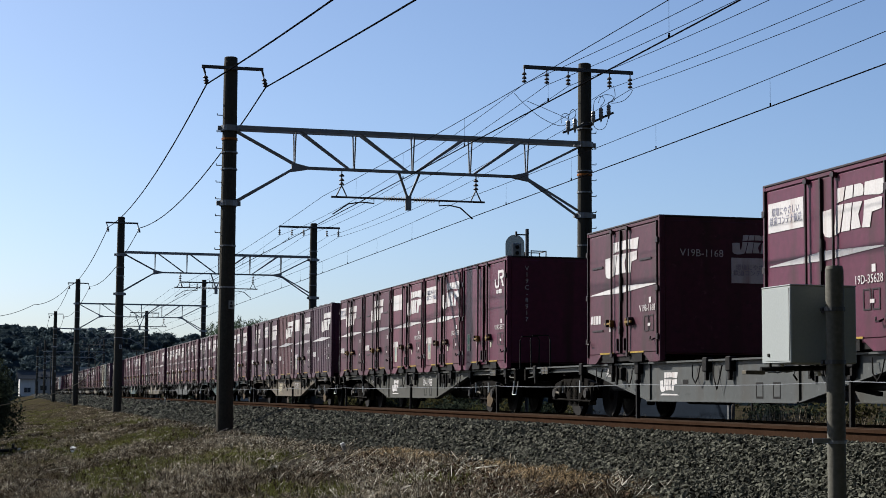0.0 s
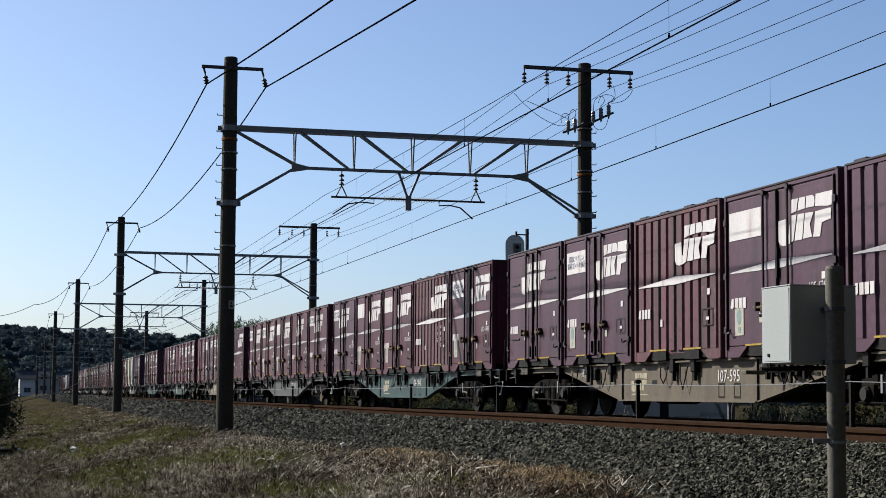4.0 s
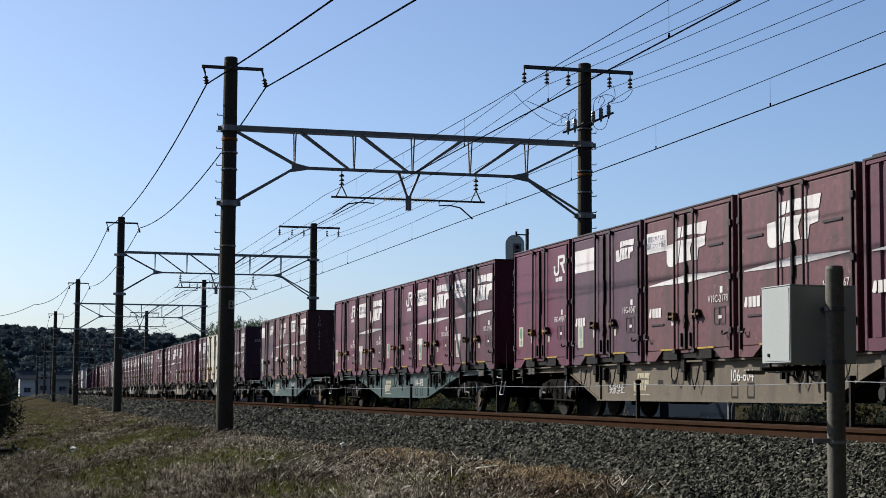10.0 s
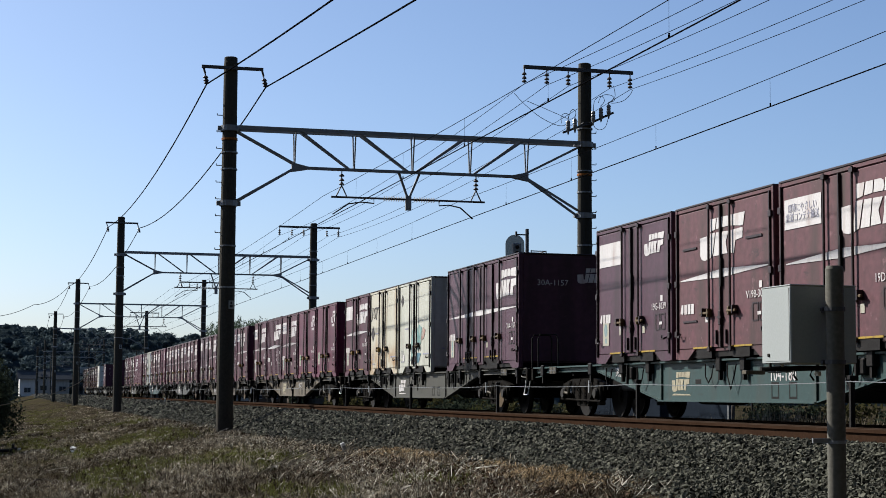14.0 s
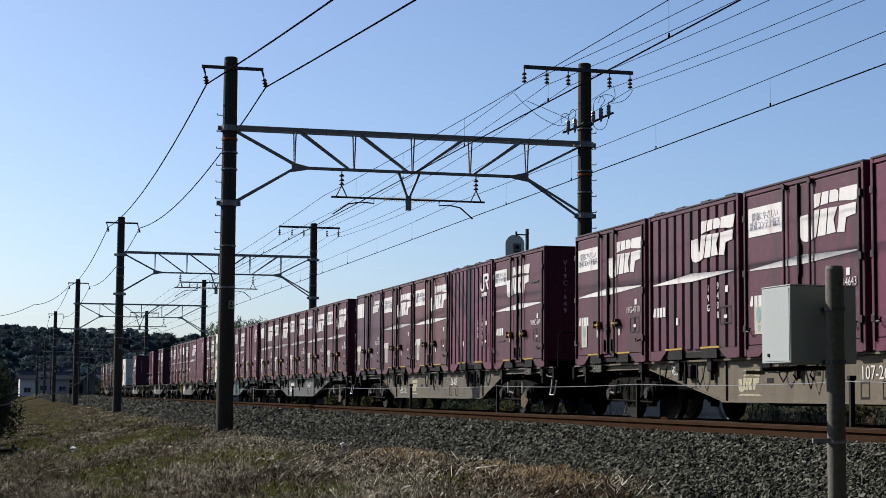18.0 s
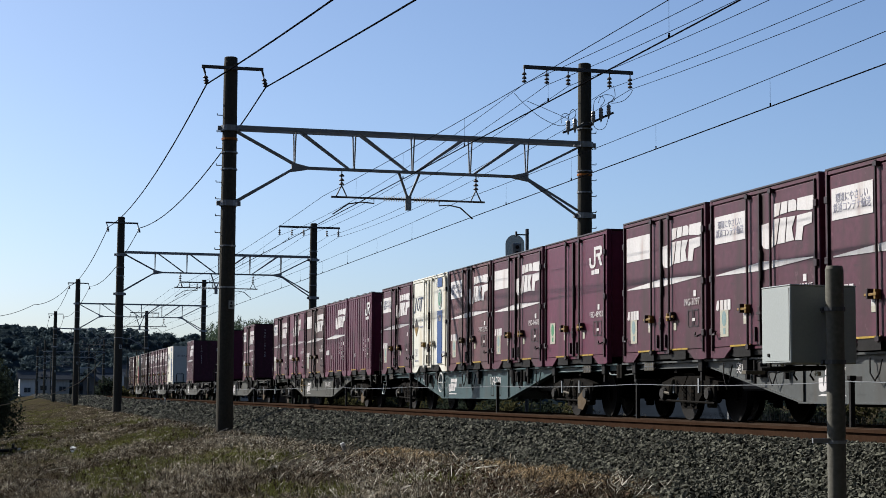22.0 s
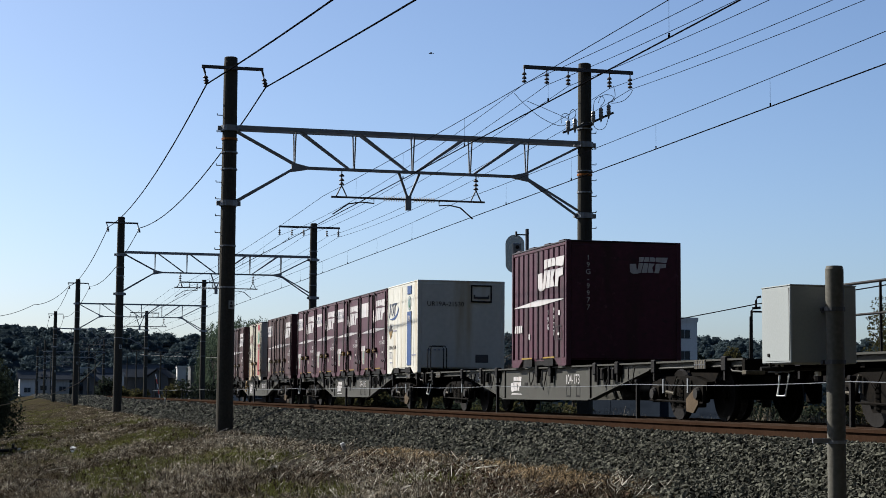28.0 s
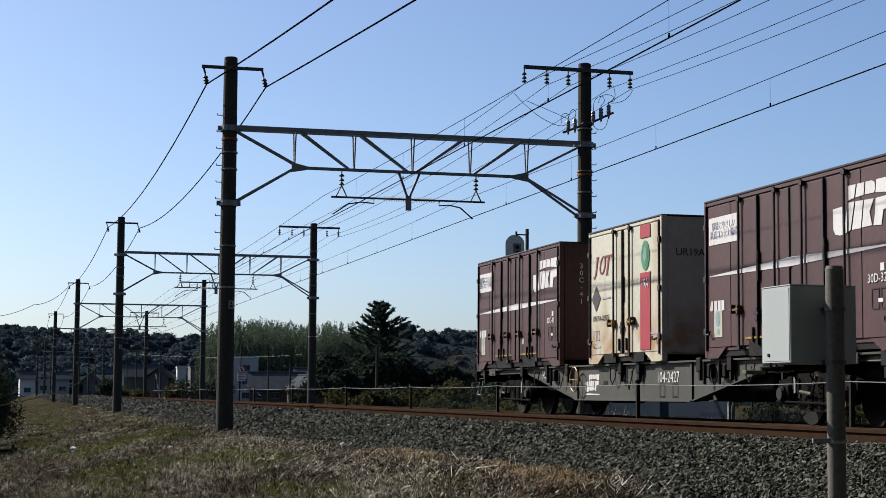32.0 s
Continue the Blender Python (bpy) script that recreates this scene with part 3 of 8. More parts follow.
def portal(y, dx, index):
    """The truss between two masts, with its drop frame for the contact wires."""
    ob = thing("portal_beam", label="galvanised steel lattice beam spanning both tracks between two masts", category="gantry", group="portal beams")
    ob.location = (dx, y, 0.12 if index == 1 else 0.0)
    a, b, zt, zb = LX + 0.2, RX - 0.2, 7.47, 6.47
    n0, n1 = 7.4, 13.94
    for s in (-0.20, 0.20):
        part("top_chord", Geo().bar((a, s, zt), (b, s, zt), 0.07, 0.10), GALV, ob)
        part("bottom_chord", Geo().bar((n0, s * 0.2, zb), (n1, s * 0.2, zb), 0.06, 0.07), GALV, ob)
    xs = [n0 + (n1 - n0) * k / 4 for k in range(5)]
    for k, x in enumerate(xs):
        for s in (-0.20, 0.20):
            part("upright", Geo().bar((x + 0.02, s, zt), (x + 0.02, s * 0.2, zb), 0.035, 0.035), GALV, ob)
    for k in range(2):
        for s in (-0.19, 0.19):
            part("diagonal", Geo().bar((xs[k] + 0.1 + (0.06 if s > 0 else 0), s, zt), (xs[k + 1] - 0.1, s * 0.2, zb), 0.05, 0.05), GALV, ob)
            part("diagonal", Geo().bar((xs[4 - k] - 0.1 - (0.06 if s > 0 else 0), s, zt), (xs[3 - k] + 0.1, s * 0.2, zb), 0.05, 0.05), GALV, ob)
    for x0, x1 in ((a, n0), (b, n1)):
        part("knee_brace", Geo().bar((x0, 0.06, zt - 0.1), (x1, 0.06, zb + 0.1), 0.05, 0.06).bar((x0, -0.06, zt - 0.1), (x1, -0.06, zb + 0.1), 0.05, 0.06), GALV, ob, "double knee brace")
        gap = 0.10 if x1 < x0 else 0.02
        for k in (-1, 1):
            part("lower_brace", Geo().bar((x0, 0.05 * k, 5.5 + gap * k), (x1, 0.05 * k, zb - 0.03 + 0.3 * gap * k), 0.05, 0.06), GALV, ob, "lower diagonal brace")
        sg = 1 if x1 > x0 else -1
        part("gusset", Geo().prism([(x1 - 0.06 * sg, zb - 0.12), (x1 - 0.06 * sg, zb + 0.14), (x1 + 0.1 * sg, zb + 0.1), (x1 + 0.42 * sg, zb + 0.03), (x1 + 0.42 * sg, zb - 0.03)], "y", -0.08, 0.08), GALV, ob, "steel gusset plate")
    # drop frame and steady rods
    for k, x in enumerate((10.36, 10.84)):
        part("strut", Geo().bar((x - (0.06 if k == 0 else -0.06), 0, zb), (10.58 + (0.03 if k else -0.03), 0, 5.78), 0.05, 0.06), GALV, ob)
    part("drop_plate", Geo().box(10.5, 10.66, -0.04, 0.04, 5.42, 5.82), GALV, ob)
    rod = part("insulated_rod", Geo().rod((8.43, 0, 5.72), (12.75, 0, 5.72), 0.028, n=8), DARKGALV, ob, "horizontal steady rod")
    for x0 in (9.9, 10.75):
        g = Geo()
        for j in range(9):
            g.rod((x0 + 0.068 * j, 0, 5.72), (x0 + 0.068 * j + 0.02, 0, 5.72), 0.078, 0.045, 10)
        part("insulator", g, PORCELAIN, rod)
    for x in (8.72, 12.5):
        part("hanger_insulator", insulator_string(Geo(), (x, 0, zb), (x, 0, 6.02)), BROWNINS, ob)
        part("hanger_fork", Geo().rod((x, 0, 6.04), (x - 0.15, 0, 5.73), 0.018, n=6).rod((x, 0, 6.04), (x + 0.15, 0, 5.73), 0.018, n=6), DARKGALV, ob)
    for x, reach in ((9.62, -1.15), (11.45, 0.95)):
        pts = [(x, 0, 5.72), (x, 0, 5.58), (x + 0.3 * reach, -0.02, 5.60), (x + 0.62 * reach, -0.04, 5.54), (x + reach, -0.05, 5.24)]
        part("steady_arm", Geo().tube(pts, 0.02), DARKGALV, ob)
    return ob


for k, (y, sx) in enumerate(zip(MAST_Y, SHIFT)):
    mast(LX + sx, y, -0.62, 9.38 if k else 9.36, -1, k)
    mast(RX + sx, y, -0.65, TOP_R[k], 1, k)
    portal(y, sx, k)

# ---- wires ----
def wire(name, pts, r, material, label, group):
    """A cable through supports, sagging between them: rows of (x, y, z, sag to the next)."""
    line = []
    for (x0, y0, z0, sag), (x1, y1, z1, _) in zip(pts, pts[1:]):
        for i in range(14):
            u = i / 14
            line.append((x0 + (x1 - x0) * u, y0 + (y1 - y0) * u, z0 + (z1 - z0) * u - 4 * sag * u * (1 - u)))
    line.append(pts[-1][:3])
    return thing(name, Geo().tube(line, r, 5), material, label, "wire", group)


SUPPORT_Y = [-3.0] + MAST_Y
SUPPORT_S = [0.0] + SHIFT
for x in (NEAR_X, FAR_X):
    zc, sag = (5.03, 0.20) if x == NEAR_X else (5.15, 0.115)
    wire("contact_wire", [(x + s, y, zc, 0.01) for i, (y, s) in enumerate(zip(SUPPORT_Y, SUPPORT_S))], 0.011, COPPER, "thin dark overhead contact wire above the track", "overhead wires")
    wire("messenger_wire", [(x + s, y, 5.72, sag) for y, s in zip(SUPPORT_Y, SUPPORT_S)], 0.0065, COPPER, "thin sagging messenger wire above the contact wire", "overhead wires")
    for (y0, y1, s0, s1) in zip(SUPPORT_Y[:4], SUPPORT_Y[1:5], SUPPORT_S, SUPPORT_S[1:]):
        for i in range(int((y0 + 1.5) // 5) + 1, int((y1 - 1.5) // 5) + 1):
            y = 5.0 * i
            u = (y - y0) / (y1 - y0)
            zm = 5.72 - 4 * sag * u * (1 - u)
            xx = x + s0 + (s1 - s0) * u
            thing("dropper", Geo().rod((xx, y, zc), (xx, y, zm), 0.0024, n=4).rod((xx, y, zc - 0.01), (xx, y, zc + 0.05), 0.014, n=5), COPPER, "short wire dropper holding the contact wire", "dropper", "droppers")
for dx in (-0.66, 0.92):
    wire("feeder_cable", [(LX + dx + 1.97, 0.5, 6.3, 0.25 if dx < 0 else 0.12)] + [(LX + dx + s, y - 0.23, 8.58 if i == 0 else 8.84, 0.60 if dx < 0 else 0.76) for i, (y, s) in enumerate(zip(MAST_Y, SHIFT))], 0.020, CABLE, "thick black feeder cable along the mast tops", "feeder cables")
for dx in (-1.86, -1.2, -0.57, 0.66, 1.28):
    wire("signal_wire", [(RX + dx + s, y - 0.23, (t - 0.70), 0.45 if i else 0.6) for i, (y, s, t) in enumerate(zip(SUPPORT_Y, SUPPORT_S, [9.76] + TOP_R))], 0.008, CABLE, "thin bare wire on the crossarm insulators", "crossarm wires")

# ---- the freight train ----
SPEED = (314.84265, 45.54437, -16.52546, 3.59311)


def run(t):
    """Metres that the train has rolled towards the viewer after t seconds."""
    u = t / 32.0
    return sum(c * u ** (k + 1) for k, c in enumerate(SPEED))


SIDE_X, DECK = 10.7964, 1.0
BOX_W, BOX_L, BOX_H, SLOT = 2.45, 3.715, 2.5, 3.88
MID_X = SIDE_X + BOX_W / 2


def slab(g, y, z, pts, d=0.004):
    """A flat shape on the lit side: points (along the reading direction, up)."""
    g.prism([(y - a, z + b) for a, b in pts], "x", -BOX_W / 2 - d, -BOX_W / 2 - 0.0005)
    return g


def company_mark(g, y, z, w, h, put=slab):
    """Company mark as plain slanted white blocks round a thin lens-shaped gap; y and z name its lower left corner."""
    for pts in (((0.247, 1.0), (0.378, 1.0), (0.347, 0.705), (0.238, 0.668)),
                ((0.0, 0.55), (0.004, 0.08), (0.04, -0.03), (0.11, -0.07), (0.20, -0.05), (0.285, 0.01), (0.35, 0.625), (0.236, 0.625), (0.205, 0.20), (0.178, 0.20), (0.165, 0.57)),
                ((0.398, 1.0), (0.512, 1.0), (0.497, 0.725), (0.368, 0.708)),
                ((0.527, 0.93), (0.53, 1.0), (0.625, 1.0), (0.668, 0.95), (0.675, 0.82), (0.66, 0.725), (0.515, 0.73)),
                ((0.695, 1.0), (1.0, 1.0), (0.962, 0.675), (0.90, 0.665), (0.80, 0.695), (0.68, 0.722)),
                ((0.37, 0.62), (0.487, 0.615), (0.447, 0.01), (0.308, 0.01)),
                ((0.505, 0.612), (0.652, 0.60), (0.585, 0.33), (0.622, 0.03), (0.465, 0.02)),
                ((0.682, 0.598), (0.93, 0.615), (0.955, 0.60), (0.945, 0.36), (0.795, 0.32), (0.762, 0.0), (0.642, 0.02), (0.667, 0.25))):
        put(g, y, z, [(a * w, b * h) for a, b in pts])
    return g


def letter_mark(g, y, z, w, h, put=slab):
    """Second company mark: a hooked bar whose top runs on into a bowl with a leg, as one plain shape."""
    put(g, y, z, [(a * w, b * h) for a, b in (
        (0.0, 0.52), (0.0, 0.20), (0.07, 0.06), (0.20, 0.0), (0.33, 0.0), (0.46, 0.07), (0.50, 0.20), (0.50, 0.84), (0.80, 0.84), (0.86, 0.80), (0.86, 0.70), (0.80, 0.66),
        (0.56, 0.66), (0.56, 0.52), (0.66, 0.52), (0.86, 0.06), (1.02, 0.06), (0.84, 0.52), (0.95, 0.55), (1.0, 0.64), (1.0, 0.90), (0.93, 1.0), (0.37, 1.0), (0.37, 0.22), (0.33, 0.15),
        (0.20, 0.15), (0.14, 0.22), (0.14, 0.52))])
    return g


def rect(g, y, z, a0, a1, b0, b1, d=0.004):
    return slab(g, y, z, [(a0, b0), (a1, b0), (a1, b1), (a0, b1)], d)


def shell(ob, kind, tone, L, H):
    """Body, rails, posts and side doors of a container; y along the train, the lit side at -x."""
    paint, w, h2 = RED[tone], BOX_W / 2, L / 2
    ribbed = kind.startswith("ribbed")
    inset = 0.047 if ribbed else 0.03
    g = Geo().box(-w + inset, w - inset, -h2 + 0.02, h2 - 0.02, 0.12, H - 0.02)
    part("body", g, paint, ob)
    for sy in (-1, 1):
        for sx in (-1, 1):
            x0, x1 = sorted((sx * w, sx * (w - 0.10)))
            y0, y1 = sorted((sy * h2, sy * (h2 - 0.09)))
            part("corner_post", Geo().box(x0, x1, y0, y1, 0.0, H, 0.012), paint, ob)
    for sx in (-1, 1):
        x0, x1 = sorted((sx * (w - 0.004), sx * (w - 0.09)))
        part("top_rail", Geo().box(x0, x1, -h2 + 0.09, h2 - 0.09, H - 0.085, H - 0.028, 0.008), paint, ob)
        for sy in (-1, 1):
            part("bottom_rail", Geo().prism([(sy * (h2 - 0.09), 0.0), (sy * (h2 - 0.09), 0.165), (sy * (h2 - 0.80), 0.165), (sy * (h2 - 0.50), 0.0)], "x", x0, x1), paint, ob, "bottom rail with a slanting end")
    part("underfloor", Geo().box(-w + 0.05, w - 0.05, -h2 + 0.3, h2 - 0.3, 0.03, 0.15), BLACK, ob, "black recessed underfloor")
    part("roof", Geo().box(-w - 0.004, w + 0.004, -h2 + 0.01, h2 - 0.01, H - 0.026, H + 0.012, 0.01), ROD if tone != "white" else paint, ob, "dark grimy roof")
    for sy in (-1, 1):
        mid, half, high = (0.70, 0.30, 0.155) if L < 5 else (0.85, 0.55, 0.26)
        part("fork_pocket", Geo().box(-w + 0.003, w - 0.003, sy * mid - half, sy * mid + half, 0.01, high), BLACK, ob, "black fork-lift pocket")
        if tone not in ("cream", "white", "pale_green"):
            g = Geo()
            rect(g, sy * (mid + 0.04), high + 0.011, -half - 0.07, half + 0.07, 0.0, 0.028, 0.008)
            part("pocket_edge", g, YELLOW, ob, "yellow painted edge over the fork pocket")
    part("end_panel", Geo().box(-w + 0.10, w - 0.10, -h2 + 0.004, -h2 + 0.03, 0.14, H - 0.08, 0.008), paint, ob)
    if ribbed:
        n = 10
        for i in range(n):
            y = -h2 + 0.14 + (L - 0.28) * (i + 0.5) / n
            half = (L - 0.28) / n / 2 - 0.062
            g = Geo().prism([(-w + 0.012, y - half), (-w + 0.012, y + half), (-w + 0.049, y + half + 0.04), (-w + 0.049, y - half - 0.04)], "z", 0.17, H - 0.09)
            part("rib", g, paint, ob)
        for y in (-1.5, -0.55, 0.5, 1.45):
            part("roof_lug", Geo().box(-w + 0.01, -w + 0.16, y - 0.17, y + 0.17, H - 0.01, H + 0.04, 0.012), ROD, ob, "low lug on the roof edge")
        return
    if kind == "swoosh":
        seams = (1.76, 1.17, 0.56, 0.02, -0.44, -0.93, -1.38, -1.76)
        for y1, y0 in zip(seams, seams[1:]):
            part("side_panel", Geo().box(-w + 0.006, -w + 0.04, y0 + 0.007, y1 - 0.007, 0.15, H - 0.07, 0.006), paint, ob)
        return
    if L > 5:
        for sy in (-1, 1):
            y0, y1 = sorted((sy * 2.06, sy * (h2 - 0.10)))
            part("side_panel", Geo().box(-w + 0.006, -w + 0.035, y0, y1, 0.17, H - 0.10, 0.008), paint, ob)
    rod_paint = paint if tone == "white" else ROD
    seams = (0.0,) if L < 5 else (-1.05, 1.05)
    for c in seams:
        reach = (h2 - 0.12) if L < 5 else 1.0
        for sy in (-1, 1):
            y0, y1 = sorted((c + sy * 0.012, c + sy * reach))
            part("side_door", Geo().box(-w + 0.006, -w + 0.035, y0, y1, 0.17, H - 0.10, 0.01), paint, ob)
        for dy in ((0.40, -0.40) if L < 5 else (0.62, -0.62)):
            out = math.copysign(1.0, dy) if L < 5 else 1.0
            y0, y1 = sorted((c + dy + 0.15 * out, c + dy + 0.20 * out))
            bar = Geo().rod((-w - 0.040, c + dy, 0.10), (-w - 0.040, c + dy, H - 0.05), 0.020, n=6).box(-w - 0.095, -w, y0, y1, 0.665, 0.80, 0.006)
            rod = part("lock_rod", bar, rod_paint, ob, "upright locking rod with its handle keeper")
            for z in (H - 0.13, 0.12):
                part("cam", Geo().box(-w - 0.06, -w + 0.005, c + dy - 0.05, c + dy + 0.05, z, z + 0.06), rod_paint, rod)
            y0, y1 = sorted((c + dy - 0.05 * out, c + dy + 0.27 * out))
            brass = BRASS if tone in ("red", "maroon", "cream", "white") else DULLBRASS
            part("handle", Geo().box(-w - 0.085, -w - 0.05, y0, y1, 0.700, 0.738, 0.006).box(-w - 0.08, -w, c + dy - 0.025, c + dy + 0.025, 0.655, 0.785, 0.005), brass, rod, "door handle")
        part("seam", Geo().box(-w - 0.035, -w + 0.01, c - 0.016, c + 0.016, 0.17, H - 0.10), rod_paint, ob, "upright door seam")
        part("grip_slot", Geo().box(-w - 0.04, -w + 0.008, c - 0.055, c - 0.015, 1.12, 1.56), BLACK, ob, "black upright grip")
        part("latch", Geo().box(-w - 0.05, -w + 0.005, c - 0.04, c + 0.035, 0.52, 0.74, 0.008).box(-w - 0.055, -w + 0.005, c - 0.075, c + 0.07, 0.62, 0.655), ROD, ob, "dark middle latch")
        for q in (-0.20, 0.17):
            part("foot_bolt", Geo().box(-w - 0.03, -w + 0.005, c + q, c + q + 0.03, 0.22, 0.44), ROD, ob, "dark upright foot bolt")
    for sy in (-1, 1):
        part("door_hook", Geo().tube([(-w - 0.01, sy * (h2 - 0.20), 0.40), (-w - 0.06, sy * (h2 - 0.22), 0.37), (-w - 0.06, sy * (h2 - 0.31), 0.37), (-w - 0.05, sy * (h2 - 0.33), 0.43)], 0.016, 5), ROD, ob, "dark door hook")
        for z in (0.42, 1.25, 2.08):
            part("hinge", Geo().box(-w - 0.035, -w + 0.01, sy * (h2 - 0.08) - 0.05, sy * (h2 - 0.08) + 0.05, z - 0.05, z + 0.05, 0.006), ROD, ob, "dark hinge")
        part("edge_seam", Geo().box(-w - 0.028, -w + 0.01, sy * (h2 - 0.105) - 0.014, sy * (h2 - 0.105) + 0.014, 0.12, H - 0.08), rod_paint, ob)


def stripe(g, L):
    """Tapering stripe, thickest in the middle."""
    h2 = L / 2
    slab(g, 0.0, 0.0, [(-h2 + 0.23, 1.285), (-h2 + 0.23, 1.30), (0.05, 1.395), (h2 - 0.19, 1.345), (h2 - 0.19, 1.33), (0.05, 1.262)])


def livery(ob, kind, tone, L):
    h2 = L / 2
    g = Geo()
    vent = "vent" in kind or "centre" in kind
    if "slogan" in kind or "blank" in kind:
        y, wide = (h2 - 0.09, 0.95) if vent else (h2 - 0.20, 1.12)
        low = 1.86 if vent else 1.785
        box = Geo()
        rect(box, y, low, 0.0, wide, 0.0, 2.215 - low)
        part("slogan_panel" if "slogan" in kind else "white_panel", box, LIVERY, ob, "white rectangular panel")
        if "slogan" in kind:
            put_text(ob, "環境にやさしい\n鉄道コンテナ輸送", 0.118 if vent else 0.138, y - wide / 2, (low + 2.215) / 2, GREYMARK, "slogan", -0.0065, squeeze=0.92)
    logo, band, owner = Geo(), Geo(), Geo()
    if "small" in kind:
        company_mark(logo, -0.62, 1.86, 0.92, 0.34)
    elif "letter" in kind:
        letter_mark(logo, -h2 + 0.96, 1.82, 0.70, 0.40)
        rect(owner, -h2 + 0.84, 1.70, 0.0, 0.08, 0.0, 0.08)
        rect(owner, -h2 + 0.75, 1.70, 0.0, 0.08, 0.0, 0.08)
        rect(owner, -h2 + 0.65, 1.70, 0.0, 0.11, 0.0, 0.09)
        rect(owner, -h2 + 0.53, 1.70, 0.0, 0.11, 0.0, 0.09)
    elif "logo" in kind:
        y = 0.82 if vent else -0.03
        if L > 5:
            y = -h2 + 1.75
        company_mark(logo, y, 1.605, 1.70, 0.60)
    if vent and not kind.startswith("ribbed"):
        for a in ((0.92, 1.47),) if "slogan" in kind else ((0.92, 1.47), (-1.52, -0.96)):
            slot = Geo()
            rect(slot, 0.0, 1.78, a[0], a[1], 0.0, 0.035, 0.012)
            part("vent_slot", slot, ROD, ob, "long narrow vent slot")
        slot = Geo()
        rect(slot, 0.0, 0.60, -1.52, -0.96, 0.0, 0.03, 0.012)
        part("vent_slot", slot, ROD, ob, "long narrow vent slot")
    if "letter" not in kind and "small" not in kind:
        stripe(band, L)
        part("stripe", band, LIVERY, ob, "tapering white stripe")
    if "letter" not in kind:
        slab(owner, h2 - 0.22, 0.74, [(0.0, 0.02), (0.08, 0.0), (0.12, 0.03), (0.12, 0.16), (0.05, 0.16)])
        for a in (0.16, 0.30, 0.44):
            rect(owner, h2 - 0.22, 0.74, a, a + 0.11, 0.0, 0.16)
    part("company_mark", logo, LIVERY, ob, "white company mark of slanted blocks")
    part("owner_mark", owner, LIVERY, ob, "short row of white bars")
    for y, z, w, h in ((-h2 + 0.5, 1.02, 0.10, 0.10), (-h2 + 0.56, 0.62, 0.12, 0.05), (0.62, 0.58, 0.09, 0.12)):
        g = Geo()
        rect(g, y, z, 0.0, w, 0.0, h)
        part("print_bar", g, LIVERY, ob)
    if not kind.startswith("ribbed") and not vent:
        lab = Geo()
        up = 0.12 if "letter" in kind else 0.0
        rect(lab, h2 - 0.38, 0.33 + up, 0.0, 0.31, 0.0, 0.42)
        card = part("eco_label", lab, LABEL, ob, "pale label with a round green mark")
        pts = [(0.10 + 0.085 * math.cos(k * math.pi / 6), 0.30 + 0.12 * math.sin(k * math.pi / 6)) for k in range(12)]
        slabbed = Geo()
        slab(slabbed, h2 - 0.43, 0.31 + up, pts, 0.006)
        rect(slabbed, h2 - 0.43, 0.31 + up, 0.07, 0.15, 0.06, 0.15, 0.006)
        part("mark", slabbed, GREENMARK if tone == "red" else SKYMARK, card)
        for a in (-0.62, 0.52):
            tag = Geo()
            rect(tag, 0.0, 0.50, a, a + 0.11, 0.0, 0.12)
            part("paper_tag", tag, LABEL, ob, "small pale paper tag")
    frames = Geo()
    for a in (0.0, 0.24):
        for q in ((0, 0.2, 0, 0.02), (0, 0.2, 0.26, 0.28), (0, 0.02, 0.02, 0.26), (0.18, 0.2, 0.02, 0.26)):
            rect(frames, -h2 + 0.74, 0.53, a + q[0], a + q[1], q[2], q[3], 0.003)
    part("placard_frame", frames, ROD, ob)


def put_text(ob, body, size, y, z, material, name, d=-0.005, squeeze=1.0, end=False):
    me = text_mesh(body, size, material)
    o = part(name, me, material, ob)
    if end:
        o.matrix_basis = Matrix.Translation((y, ob["half"] + d, z)) @ ON_END
    else:
        o.matrix_basis = Matrix.Translation((-BOX_W / 2 + d, y, z)) @ ON_SIDE @ Matrix.Diagonal((squeeze, 1, 1, 1))
    return o


